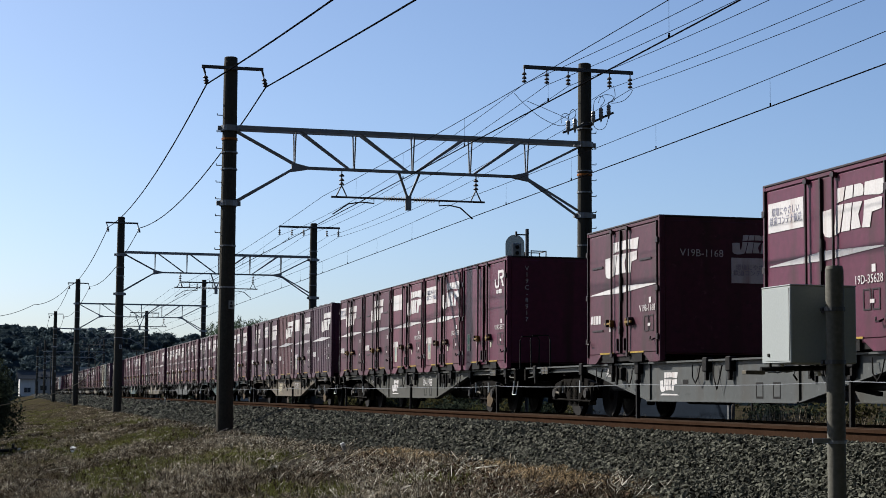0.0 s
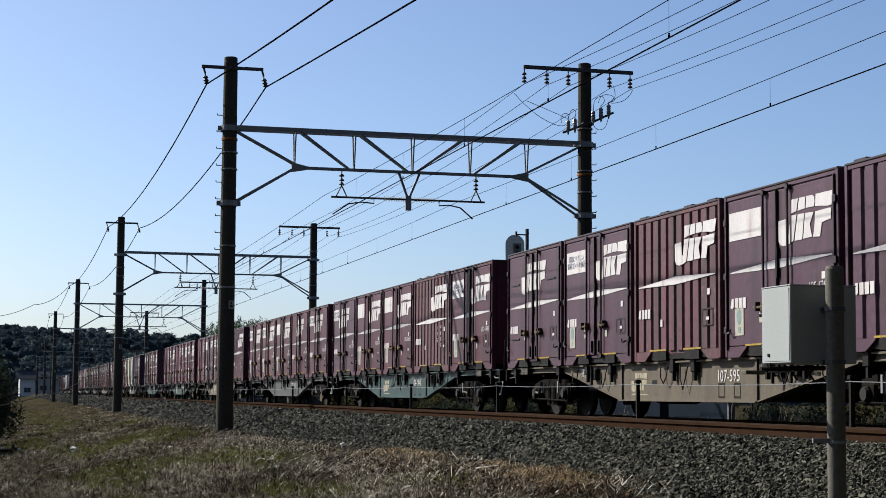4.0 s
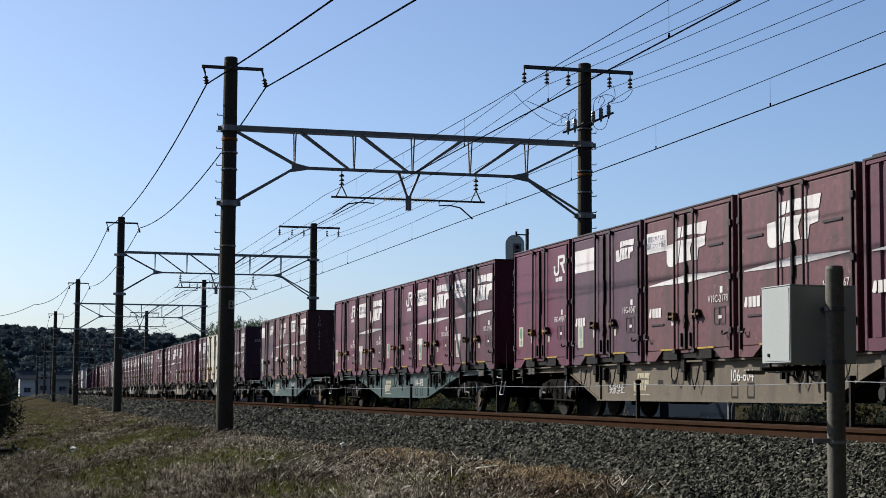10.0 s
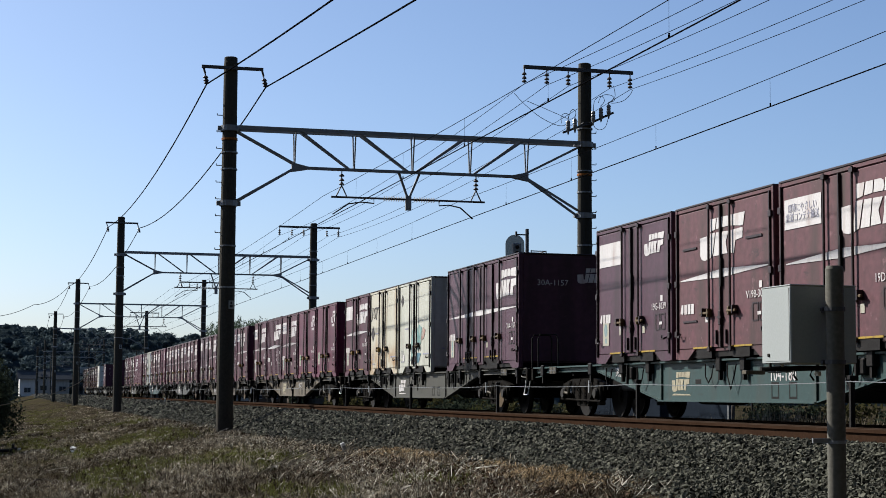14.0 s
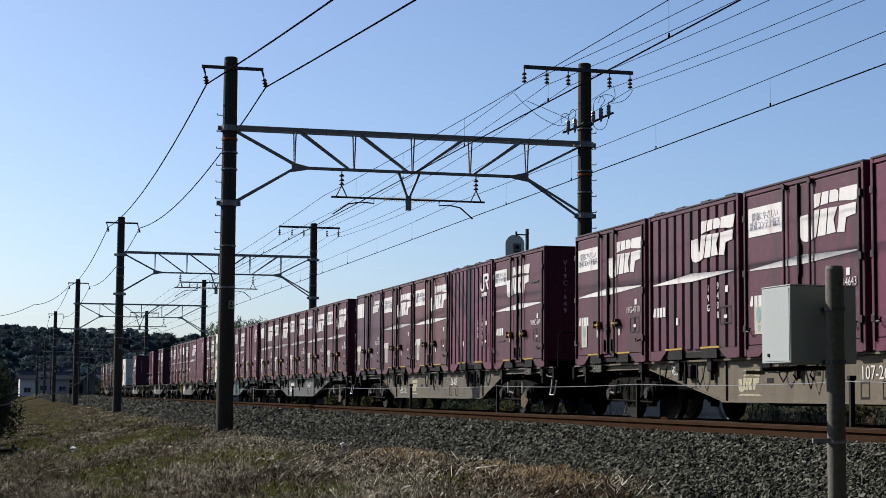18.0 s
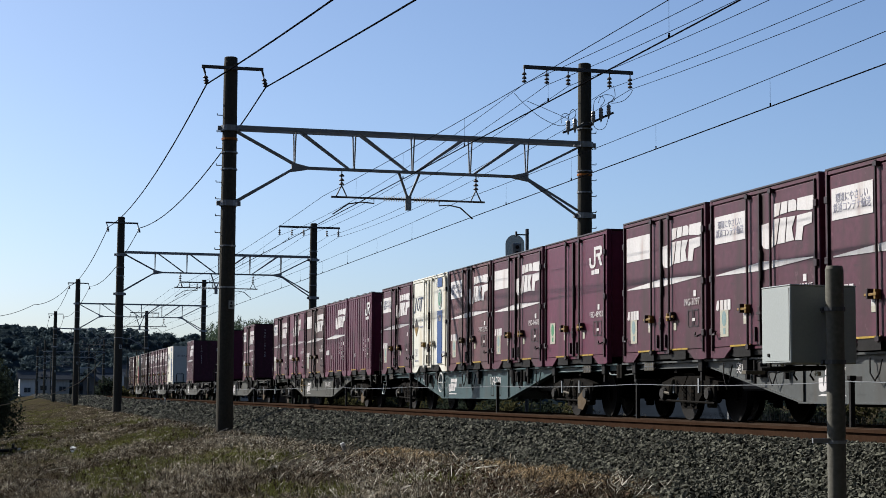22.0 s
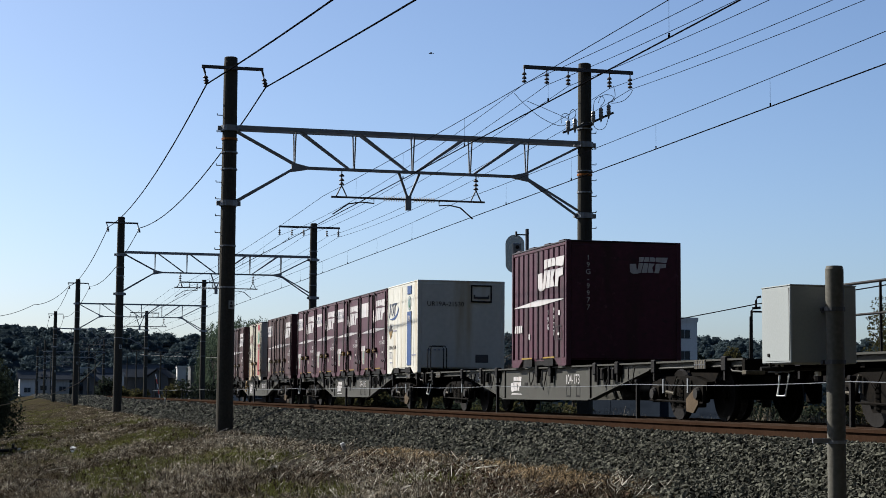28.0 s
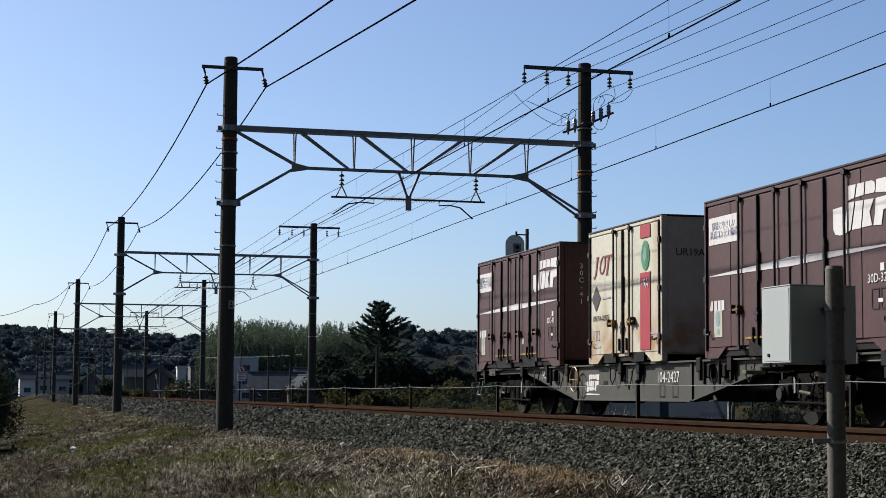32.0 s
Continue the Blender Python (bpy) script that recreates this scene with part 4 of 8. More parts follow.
def tank_marks(ob, scheme, L):
    """Cream or white refrigerated container: initials as plain shapes, diamond plate, coloured band."""
    h2 = L / 2
    ink, print_ink = (REDBAND, CRIMSON) if scheme == "red" else (BLUE, DARKMARK if scheme == "initialled" else NAVY)
    if scheme != "plain":
        left = 1.70 if scheme != "red" else 1.58
        g = Geo()
        slab(g, left, 1.60, [(0.0, 0.06), (0.02, 0.0), (0.10, 0.01), (0.17, 0.09), (0.27, 0.38), (0.32, 0.41), (0.14, 0.41), (0.19, 0.38), (0.10, 0.10), (0.06, 0.05)])
        part("initial", g, print_ink, ob, "thin slanting printed initial")
        ring = [(0.51 + 0.16 * math.cos(a) + 0.06 * math.sin(a), 0.24 + 0.175 * math.sin(a)) for a in [k * math.pi / 8 for k in range(17)]]
        hole = [(0.51 + 0.10 * math.cos(a) + 0.05 * math.sin(a), 0.24 + 0.145 * math.sin(a)) for a in [k * math.pi / 8 - 0.001 for k in range(16, -1, -1)]]
        g = Geo()
        for k in range(16):
            slab(g, left, 1.60, [ring[k], ring[k + 1], hole[15 - k], hole[16 - k]])
        part("initial", g, print_ink, ob, "thin slanting printed initial")
        g = Geo()
        slab(g, left, 1.60, [(0.66, 0.41), (0.64, 0.33), (0.70, 0.37), (0.80, 0.37), (0.70, 0.07), (0.66, 0.04), (0.82, 0.04), (0.78, 0.07), (0.88, 0.37), (0.98, 0.37), (0.99, 0.33), (1.05, 0.41)])
        part("initial", g, print_ink, ob, "thin slanting printed initial")
    if scheme == "swoosh":
        g = Geo()
        slab(g, 1.72, 1.63, [(0.14, -0.05), (0.45, -0.10), (0.80, -0.09), (1.06, -0.01), (1.24, 0.10), (1.29, 0.20), (1.16, 0.30), (1.19, 0.20), (1.12, 0.11), (0.98, 0.04), (0.75, -0.02), (0.45, -0.05)])
        part("swoosh", g, ink, ob, "blue crescent under the initials")
    r = 0.24 if scheme != "plain" else 0.17
    for k, m in ((1, DARKMARK), (-1, BRASS if scheme in ("blue", "swoosh") else DARKMARK)):
        g = Geo()
        slab(g, 1.42, 1.22 if scheme != "plain" else 2.02, [(-r, 0.0), (r, 0.0), (0.0, r * k)])
        part("diamond_plate", g, m, ob, "diamond-shaped plate")
    if scheme in ("red", "blue", "swoosh"):
        mid, low = (-0.88, 1.69) if scheme == "swoosh" else (-1.10, 1.56)
        for b0, b1 in ((0.21, low), (2.17, 2.40)):
            g = Geo()
            rect(g, mid, 0, -0.235, 0.235, b0, b1, 0.009)
            part("colour_band", g, ink, ob, "broad upright colour band")
        tall = (2.15 - low - 0.06) / 2
        ring = [(0.19 * math.cos(k * math.pi / 8), tall * math.sin(k * math.pi / 8)) for k in range(16)]
        g = Geo()
        slab(g, mid, low + 0.03 + tall, ring, 0.006)
        disc = part("round_mark", g, GREENMARK if scheme == "red" else SKYMARK, ob, "round green emblem with a paler rim")
        for r, m in ((0.80, LIVERY if scheme != "red" else GREENMARK), (0.66, GREENMARK)):
            g = Geo()
            slab(g, mid, low + 0.03 + tall, [(r * a, r * b) for a, b in ring], 0.009 if r > 0.7 else 0.012)
            part("emblem_ring", g, m, disc)
        g = Geo()
        slab(g, mid, low + 0.03 + tall, [(-0.08, -0.02), (-0.02, -0.12), (0.07, -0.05), (0.09, 0.08), (0.0, 0.15), (-0.07, 0.09)], 0.015)
        part("emblem_leaf", g, SKYMARK, disc)
        put_text(ob, "19A", 0.235, mid, low - 0.20, LIVERY, "lettering", -0.016, squeeze=0.85)
    elif scheme == "plain":
        # remains of a washed-out picture across the lower half
        for m, y, z, pts in ((FADETEAL, 0.42, 0.28, [(0.0, 0.05), (0.22, 0.0), (0.34, 0.22), (0.30, 0.48), (0.46, 0.72), (0.42, 0.98), (0.16, 0.86), (0.06, 0.52), (0.12, 0.30)]),
                             (FADETEAL, -0.16, 0.58, [(0.0, 0.10), (0.30, 0.0), (0.62, 0.22), (0.70, 0.62), (0.34, 0.72), (0.08, 0.50)]),
                             (FADEBLUE, -0.02, 0.24, [(0.0, 0.0), (0.52, 0.03), (0.74, 0.26), (0.40, 0.30), (0.20, 0.22)]),
                             (FADERED, -0.80, 0.86, [(0.0, 0.0), (0.28, 0.05), (0.46, 0.26), (0.20, 0.34), (0.05, 0.20)])):
            g = Geo()
            slab(g, y, z, pts)
            part("faded_picture", g, m, ob, "washed-out painted shape")
        g = Geo()
        rect(g, 1.30, 0.33, 0.0, 0.16, 0.0, 0.17)
        part("paper_tag", g, LIVERY, ob, "small white paper tag")
    for y, z, wide, high in ((1.09, 1.20, 0.42, 0.035), (-0.99, 0.465, 0.12, 0.05), (-1.16, 0.47, 0.52, 0.035), (1.52, 0.30, 0.34, 0.03)):
        g = Geo()
        rect(g, y, z, 0.0, wide, 0.0, high)
        part("print_bar", g, GREYMARK, ob)
    for a in (0.0, 0.18):
        g = Geo()
        for q in ((0, 0.15, 0, 0.014), (0, 0.15, 0.17, 0.184), (0, 0.014, 0.014, 0.17), (0.136, 0.15, 0.014, 0.17)):
            rect(g, 1.58, 0.44, a + q[0], a + q[1], q[2], q[3], 0.003)
        part("placard_frame", g, GREYMARK, ob)
    hatch = part("hatch", Geo().box(0.29, 0.82, -h2 - 0.006, -h2 + 0.01, 1.96, 2.36), RED["white"] if scheme in ("swoosh", "blue") else GALV, ob, "small hatch in the end wall")
    part("hatch_rim", Geo().box(0.26, 0.85, -h2 - 0.022, -h2, 1.92, 1.96).box(0.26, 0.85, -h2 - 0.022, -h2, 2.36, 2.395).box(0.26, 0.295, -h2 - 0.022, -h2, 1.96, 2.36).box(0.815, 0.85, -h2 - 0.022, -h2, 1.96, 2.36), BLACK, hatch)
    part("hatch_handle", Geo().box(0.34, 0.77, -h2 - 0.035, -h2, 2.02, 2.08, 0.006).box(0.34, 0.37, -h2 - 0.035, -h2, 2.08, 2.12).box(0.74, 0.77, -h2 - 0.035, -h2, 2.08, 2.12), DARKGALV, hatch)
    part("data_plate", Geo().box(0.40, 0.76, -h2 - 0.004, -h2 + 0.01, 0.28, 0.50), DARKGALV, ob, "dull metal data plate")
    for a in (-0.92, -0.78, -0.66, -0.54):
        part("print_bar", Geo().box(a, a + 0.07, -h2 - 0.001, -h2 + 0.01, 0.60, 0.64), GREYMARK, ob)


WORDS = {
    "slogan_logo": ("{t} container with white slogan panel, company mark and stripe", "container"),
    "blank_logo": ("{t} container with blank white panel, company mark and stripe", "container"),
    "blank_small": ("{t} container with blank white panel and small company mark", "container"),
    "vent_slogan_logo": ("{t} ventilated container with white slogan panel and company mark", "container"),
    "centre_logo": ("{t} ventilated container with a company mark in the middle", "container"),
    "ribbed_logo": ("{t} container with ribbed steel walls and white stripe", "container"),
    "ribbed_letter": ("{t} container with ribbed steel walls and letter mark", "container"),
    "letter": ("{t} container with smooth walls and white letter mark", "container"),
    "long": ("long {t} container with many locking rods and white stripe", "container"),
    "red": ("cream refrigerated container with a red band, rust-stained below", "container"),
    "initialled": ("cream refrigerated container with dark initials, stained below", "container"),
    "plain": ("weathered pale grey container with a washed-out teal picture", "container"),
    "blue": ("white refrigerated container with a broad blue band", "container"),
    "swoosh": ("white refrigerated container with a blue band and swoosh", "container"),
}
TONE = {"red": "red-violet", "rose": "dusty rose-maroon", "maroon": "dark maroon", "faded": "faded dusty maroon", "violet": "violet-grey", "brown": "brown-maroon"}
MADE = {}


def container(kind, tone):
    """Builds a kind once and copies it afterwards; the number is lettered on each."""
    L, H = (6.09, 2.5) if kind == "long" else (BOX_L, BOX_H)
    key = (kind, tone)
    if key not in MADE:
        ob = new("freight_container")
        text, cat = WORDS[kind]
        tagged(ob, text.format(t=TONE.get(tone, tone)), cat, "containers on the train")
        ob["half"] = -L / 2
        if kind in ("red", "initialled", "plain", "blue", "swoosh"):
            shell(ob, kind, tone, L, H)
            tank_marks(ob, kind, L)
        else:
            shell(ob, kind, tone, L, H)
            livery(ob, kind if kind != "long" else ("slogan_logo" if tone == "brown" else "bare_logo"), tone, L)
        MADE[key] = ob
        box = ob
        MADE[key, "used"] = False
    if MADE[key, "used"]:
        box = copy_thing(MADE[key, "bare"], Matrix())
    else:
        box = MADE[key]
        MADE[key, "used"] = True
        MADE[key, "bare"] = copy_thing(box, Matrix())
    return box


def letter_container(box, kind, number, end_number, end_mark):
    L = 6.09 if kind == "long" else BOX_L
    if number:
        if kind.startswith("ribbed"):
            head, tail = number.split("-")
            put_text(box, "\n".join(head), 0.16, -L / 2 + 1.15, 0.95, LIVERY, "number", -0.004)
            put_text(box, "\n".join(tail), 0.16, -L / 2 + 0.78, 0.90, LIVERY, "number", -0.004)
        elif kind in ("red", "initialled", "blue", "swoosh", "plain"):
            put_text(box, number, 0.15, 1.16, 0.74 if kind != "red" else 0.845, DARKMARK, "number")
        else:
            put_text(box, number, 0.165, -L / 2 + 0.58, 0.93, LIVERY, "number")
    if end_number == "across":
        put_text(box, number, 0.18, -0.45, 1.86, DARKMARK if kind in ("red", "initialled", "blue", "swoosh") else LIVERY, "end_number", -0.003, end=True)
    elif end_number:
        put_text(box, "\n".join(number), 0.15, -BOX_W / 2 + 0.46, 1.66, LIVERY, "end_number", 0.001, end=True)
    if end_mark:
        g = Geo()
        company_mark(g, 0.0, 1.88, 0.82, 0.32, lambda gg, a, z, pts: gg.prism([(a + p, z + q) for p, q in pts], "y", -L / 2 - 0.001, -L / 2 + 0.003))
        o = part("end_mark", g, LIVERY, box, "white company mark on the end")
        o.location = (0.12, 0, 0)
        if number == "V19B-1168":
            part("end_panel_sign", Geo().box(0.10, 1.0, -L / 2 - 0.002, -L / 2 + 0.003, 1.36, 1.80), LIVERY, box, "white slogan panel on the end")
            put_text(box, "環境にやさしい\n鉄道コンテナ輸送", 0.105, 0.55, 1.58, GREYMARK, "end_slogan", -0.005, end=True)


# One entry a wagon: far edge of its first place along the train, underframe colour, number, loads as (place, kind, tone, number, end lettering, end mark).
S, VS, B, C, G, R, LM, SM = "slogan_logo", "vent_slogan_logo", "blank_logo", "centre_logo", "ribbed_logo", "ribbed_letter", "letter", "blank_small"
TRAIN = [
    (34.39, "grey", "", [(1, C, "maroon", "V19B-1168", "across", 1), (3, S, "red", "19D-35628", "", 0), (4, B, "red", "", "", 0)]),
    (55.05, "olive", "104-1988", [(0, VS, "maroon", "", "", 0), (1, C, "maroon", "", "", 0), (2, B, "rose", "19D-23470", "", 0), (3, S, "rose", "19D-36158", "", 0), (4, LM, "red", "V19C-8917", "down", 0)]),
    (75.8, "tan", "107-595", [(0, C, "violet", "", "", 0), (1, S, "violet", "", "", 0), (2, G, "faded", "", "", 0), (3, B, "violet", "19F-6280", "", 0), (4, G, "violet", "19G-5892", "down", 0)]),
    (96.27, "teal", "104-1448", [(0, VS, "violet", "V19C-799", "", 0), (1, B, "maroon", "19G-9117", "", 0), (2, B, "maroon", "19G-10453", "", 0), (3, G, "faded", "19G-4880", "", 0), (4, S, "maroon", "19D-1948", "down", 0)]),
    (116.5, "grey", "107-1641", [(0, S, "maroon", "19D-39061", "", 0), (1, S, "faded", "19D-7816", "", 0), (2, B, "maroon", "19G-5508", "", 0), (3, C, "maroon", "V19B-737", "", 0), (4, VS, "maroon", "V19C-5783", "down", 0)]),
    (137.64, "tan", "106-604", [(0, LM, "red", "19D-49247", "", 0), (1, SM, "violet", "19G-1047", "", 0), (2, VS, "faded", "V19C-2178", "", 0), (3, C, "faded", "V19B-5967", "", 0), (4, G, "maroon", "19G-18033", "down", 0)]),
    (158.4, "teal", "104-1498", [(0, LM, "red", "19G-20929", "", 0), (1, S, "maroon", "19D-34352", "", 0), (2, LM, "red", "19G-21148", "", 0), (3, S, "red", "19D-36195", "", 0), (4, S, "maroon", "19D-21745", "down", 0)]),
    (179.07, "teal", "104-180", [(1, SM, "violet", "19G-1039", "", 0), (2, C, "faded", "V19B-3051", "", 0), (3, S, "faded", "19D-34582", "down", 1)]),
    (199.39, "olive", "", [(0, B, "maroon", "19G-10082", "", 0), (1, "initialled", "cream", "", "", 0), (2, "plain", "pale_green", "", "", 0), (3.39, "long", "violet", "30A-1157", "across", 1)]),
    (220.12, "tan", "107-26", [(0, S, "maroon", "19G-4710", "", 0), (1, G, "maroon", "19G-9408", "", 0), (2, S, "maroon", "19D-34643", "", 0), (3, LM, "red", "19D-45428", "", 0), (4, LM, "red", "19D-45451", "down", 0)]),
    (241.32, "umber", "106-89", [(0, SM, "violet", "19G-1225", "", 0), (1, S, "maroon", "", "", 0), (2, S, "faded", "", "", 0), (3, R, "red", "19G-18799", "", 0), (4, VS, "maroon", "V19C-649", "down", 0)]),
    (261.97, "grey", "104-603", [(0, B, "maroon", "19G-3097", "", 0), (1, S, "maroon", "19D-23765", "", 0), (2, S, "maroon", "19D-39896", "", 0), (3, S, "maroon", "19D-35615", "", 0), (4, S, "maroon", "19D-9364", "down", 0)]),
    (282.05, "blue", "104-780", [(0, S, "maroon", "", "", 0), (1, "blue", "white", "", "", 0), (2, S, "faded", "19D-22295", "", 0), (3, B, "maroon", "19D-14606", "", 0), (4, LM, "red", "19D-48903", "down", 0)]),
    (302.75, "olive", "104-1491", [(0, S, "maroon", "19D-60305", "", 0), (1, C, "red", "V19B-6375", "", 0), (2, B, "brown", "19G-6484", "", 0), (3, G, "red", "19G-18187", "", 0), (4, R, "red", "19G-18697", "down", 0)]),
    (323.55, "olive", "", [(1, LM, "red", "", "down", 0), (3, S, "maroon", "19D-39140", "down", 1)]),
    (344.6, "olive", "104-173", [(2, G, "maroon", "19G-9977", "down", 1)]),
    (364.8, "olive", "104-1163", [(0, S, "maroon", "19D-40109", "", 0), (1, S, "maroon", "19D-23708", "", 0), (2, S, "maroon", "19D-20443", "", 0), (3, B, "maroon", "19D-16458", "", 0), (4, "swoosh", "white", "UR19A-21530", "across", 0)]),
    (385.69, "olive", "104-2427", [(0, "long", "brown", "30C-41", "down", 0), (2.015, "red", "cream", "UR19A-10325", "across", 0), (3.436, "long", "brown", "30D-32", "", 0)]),
]

MOVERS = []  # (object, place along the train, height)


def wheelset(parent, y):
    g = Geo().rod((-0.62, 0, 0), (0.62, 0, 0), 0.075, n=10)
    ob = part("wheelset", g, WHEEL, parent, "axle with two steel wheels")
    for sx in (-1, 1):
        ring = Geo()
        n, rows = 20, [(0.10, 0.50), (0.16, 0.49), (0.36, 0.52), (0.40, 0.505), (0.43, 0.50), (0.455, 0.565), (0.43, 0.61), (0.36, 0.60), (0.16, 0.58), (0.10, 0.59)]
        vs = [(sx * q, r * math.cos(2 * math.pi * i / n), r * math.sin(2 * math.pi * i / n)) for r, q in rows for i in range(n)]
        fs = [(k * n + i, k * n + (i + 1) % n, (k + 1) * n + (i + 1) % n, (k + 1) * n + i) for k in range(len(rows) - 1) for i in range(n)]
        ring.add(vs, fs)
        me = ring.mesh("wheel", WHEEL)
        # the wheels belong to the axle's mesh
        bm = bmesh.new()
        bm.from_mesh(ob.data)
        bm.from_mesh(me)
        bm.to_mesh(ob.data)
        bm.free()
        bpy.data.meshes.remove(me)
    ob.location = (0, y, 0.43)
    return ob


def bogie(wagon, y):
    """Cast-steel truck: the bolster carries the side frames, springs and wheelsets."""
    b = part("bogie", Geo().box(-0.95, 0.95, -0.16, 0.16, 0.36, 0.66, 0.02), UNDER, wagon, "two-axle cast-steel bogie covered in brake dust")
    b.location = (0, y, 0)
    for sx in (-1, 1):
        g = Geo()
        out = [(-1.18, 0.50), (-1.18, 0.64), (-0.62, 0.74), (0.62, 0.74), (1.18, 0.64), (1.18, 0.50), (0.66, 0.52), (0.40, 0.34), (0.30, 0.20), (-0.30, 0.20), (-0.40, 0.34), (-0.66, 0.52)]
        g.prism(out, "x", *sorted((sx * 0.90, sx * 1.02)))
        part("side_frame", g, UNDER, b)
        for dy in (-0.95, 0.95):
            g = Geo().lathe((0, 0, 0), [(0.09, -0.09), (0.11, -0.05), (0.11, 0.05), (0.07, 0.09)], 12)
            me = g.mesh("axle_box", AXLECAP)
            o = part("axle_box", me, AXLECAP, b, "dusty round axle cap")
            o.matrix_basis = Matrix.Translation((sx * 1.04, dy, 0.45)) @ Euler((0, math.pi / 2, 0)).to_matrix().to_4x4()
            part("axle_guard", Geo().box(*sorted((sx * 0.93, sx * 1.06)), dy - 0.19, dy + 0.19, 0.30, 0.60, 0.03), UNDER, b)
            part("brake_shoe", Geo().box(*sorted((sx * 0.70, sx * 0.86)), dy - math.copysign(0.55, dy) - 0.05, dy - math.copysign(0.55, dy) + 0.05, 0.22, 0.62, 0.02), BEAM["tan"], b)
        for dy in (-0.16, 0.16):
            g = Geo()
            for k in range(5):
                g.rod((sx * 0.97, dy, 0.25 + 0.072 * k), (sx * 0.97, dy, 0.30 + 0.072 * k), 0.095, n=10)
            part("spring", g, UNDER, b)
    if y < 0:
        part("cover_plate", Geo().prism([(-0.52, 0.16), (-0.50, 0.36), (-0.86, 0.54), (-1.02, 0.48), (-1.00, 0.28), (-0.80, 0.13)], "x", -1.10, -1.06), DUSTPLATE, b, "dusty tan cover plate")
    k = 0.1 if y < 0 else 0.75
    part("brake_lever", Geo().tube([(-1.08, k + 0.28, 0.40), (-1.10, k + 0.22, 0.48), (-1.10, k - 0.12, 0.45), (-1.10, k - 0.20, 0.60), (-1.09, k - 0.26, 0.70)], 0.026, 6), LEVER, b, "pale dusty bent brake lever")
    # Bright hangers stand in for sunlit edges on the dark bogie.
    for dy in (-0.52, 0.55):
        part("hanger", Geo().box(-1.08, -1.05, dy - 0.025, dy + 0.025, 0.46, 0.70), GALV, b, "steel hanger, bright in place of sunlit edges")
    part("pull_rod", Geo().rod((-1.07, -1.15, 0.30), (-1.07, 1.15, 0.34), 0.018, n=6).tube([(-1.09, -0.1, 0.74), (-1.12, 0.05, 0.5), (-1.09, 0.3, 0.66)], 0.012, 5), UNDER, b)
    wheelset(b, -0.95), wheelset(b, 0.95)
    return b


def hand_brake(wagon, paint):
    """Spoked hand-brake wheel on the lit side of a wagon."""
    x, y = -1.20, 2.72
    ring = [(x, y + 0.24 * math.cos(2 * math.pi * i / 16), 0.72 + 0.24 * math.sin(2 * math.pi * i / 16)) for i in range(17)]
    hw = part("hand_brake_wheel", Geo().tube(ring, 0.016, 6), paint, wagon, "spoked hand-brake wheel")
    part("spokes", Geo().rod((x, y - 0.23, 0.72), (x, y + 0.23, 0.72), 0.011, n=5).rod((x, y, 0.49), (x, y, 0.95), 0.011, n=5).rod((x - 0.01, y, 0.72), (-1.06, y, 0.72), 0.02, n=6), paint, hw)


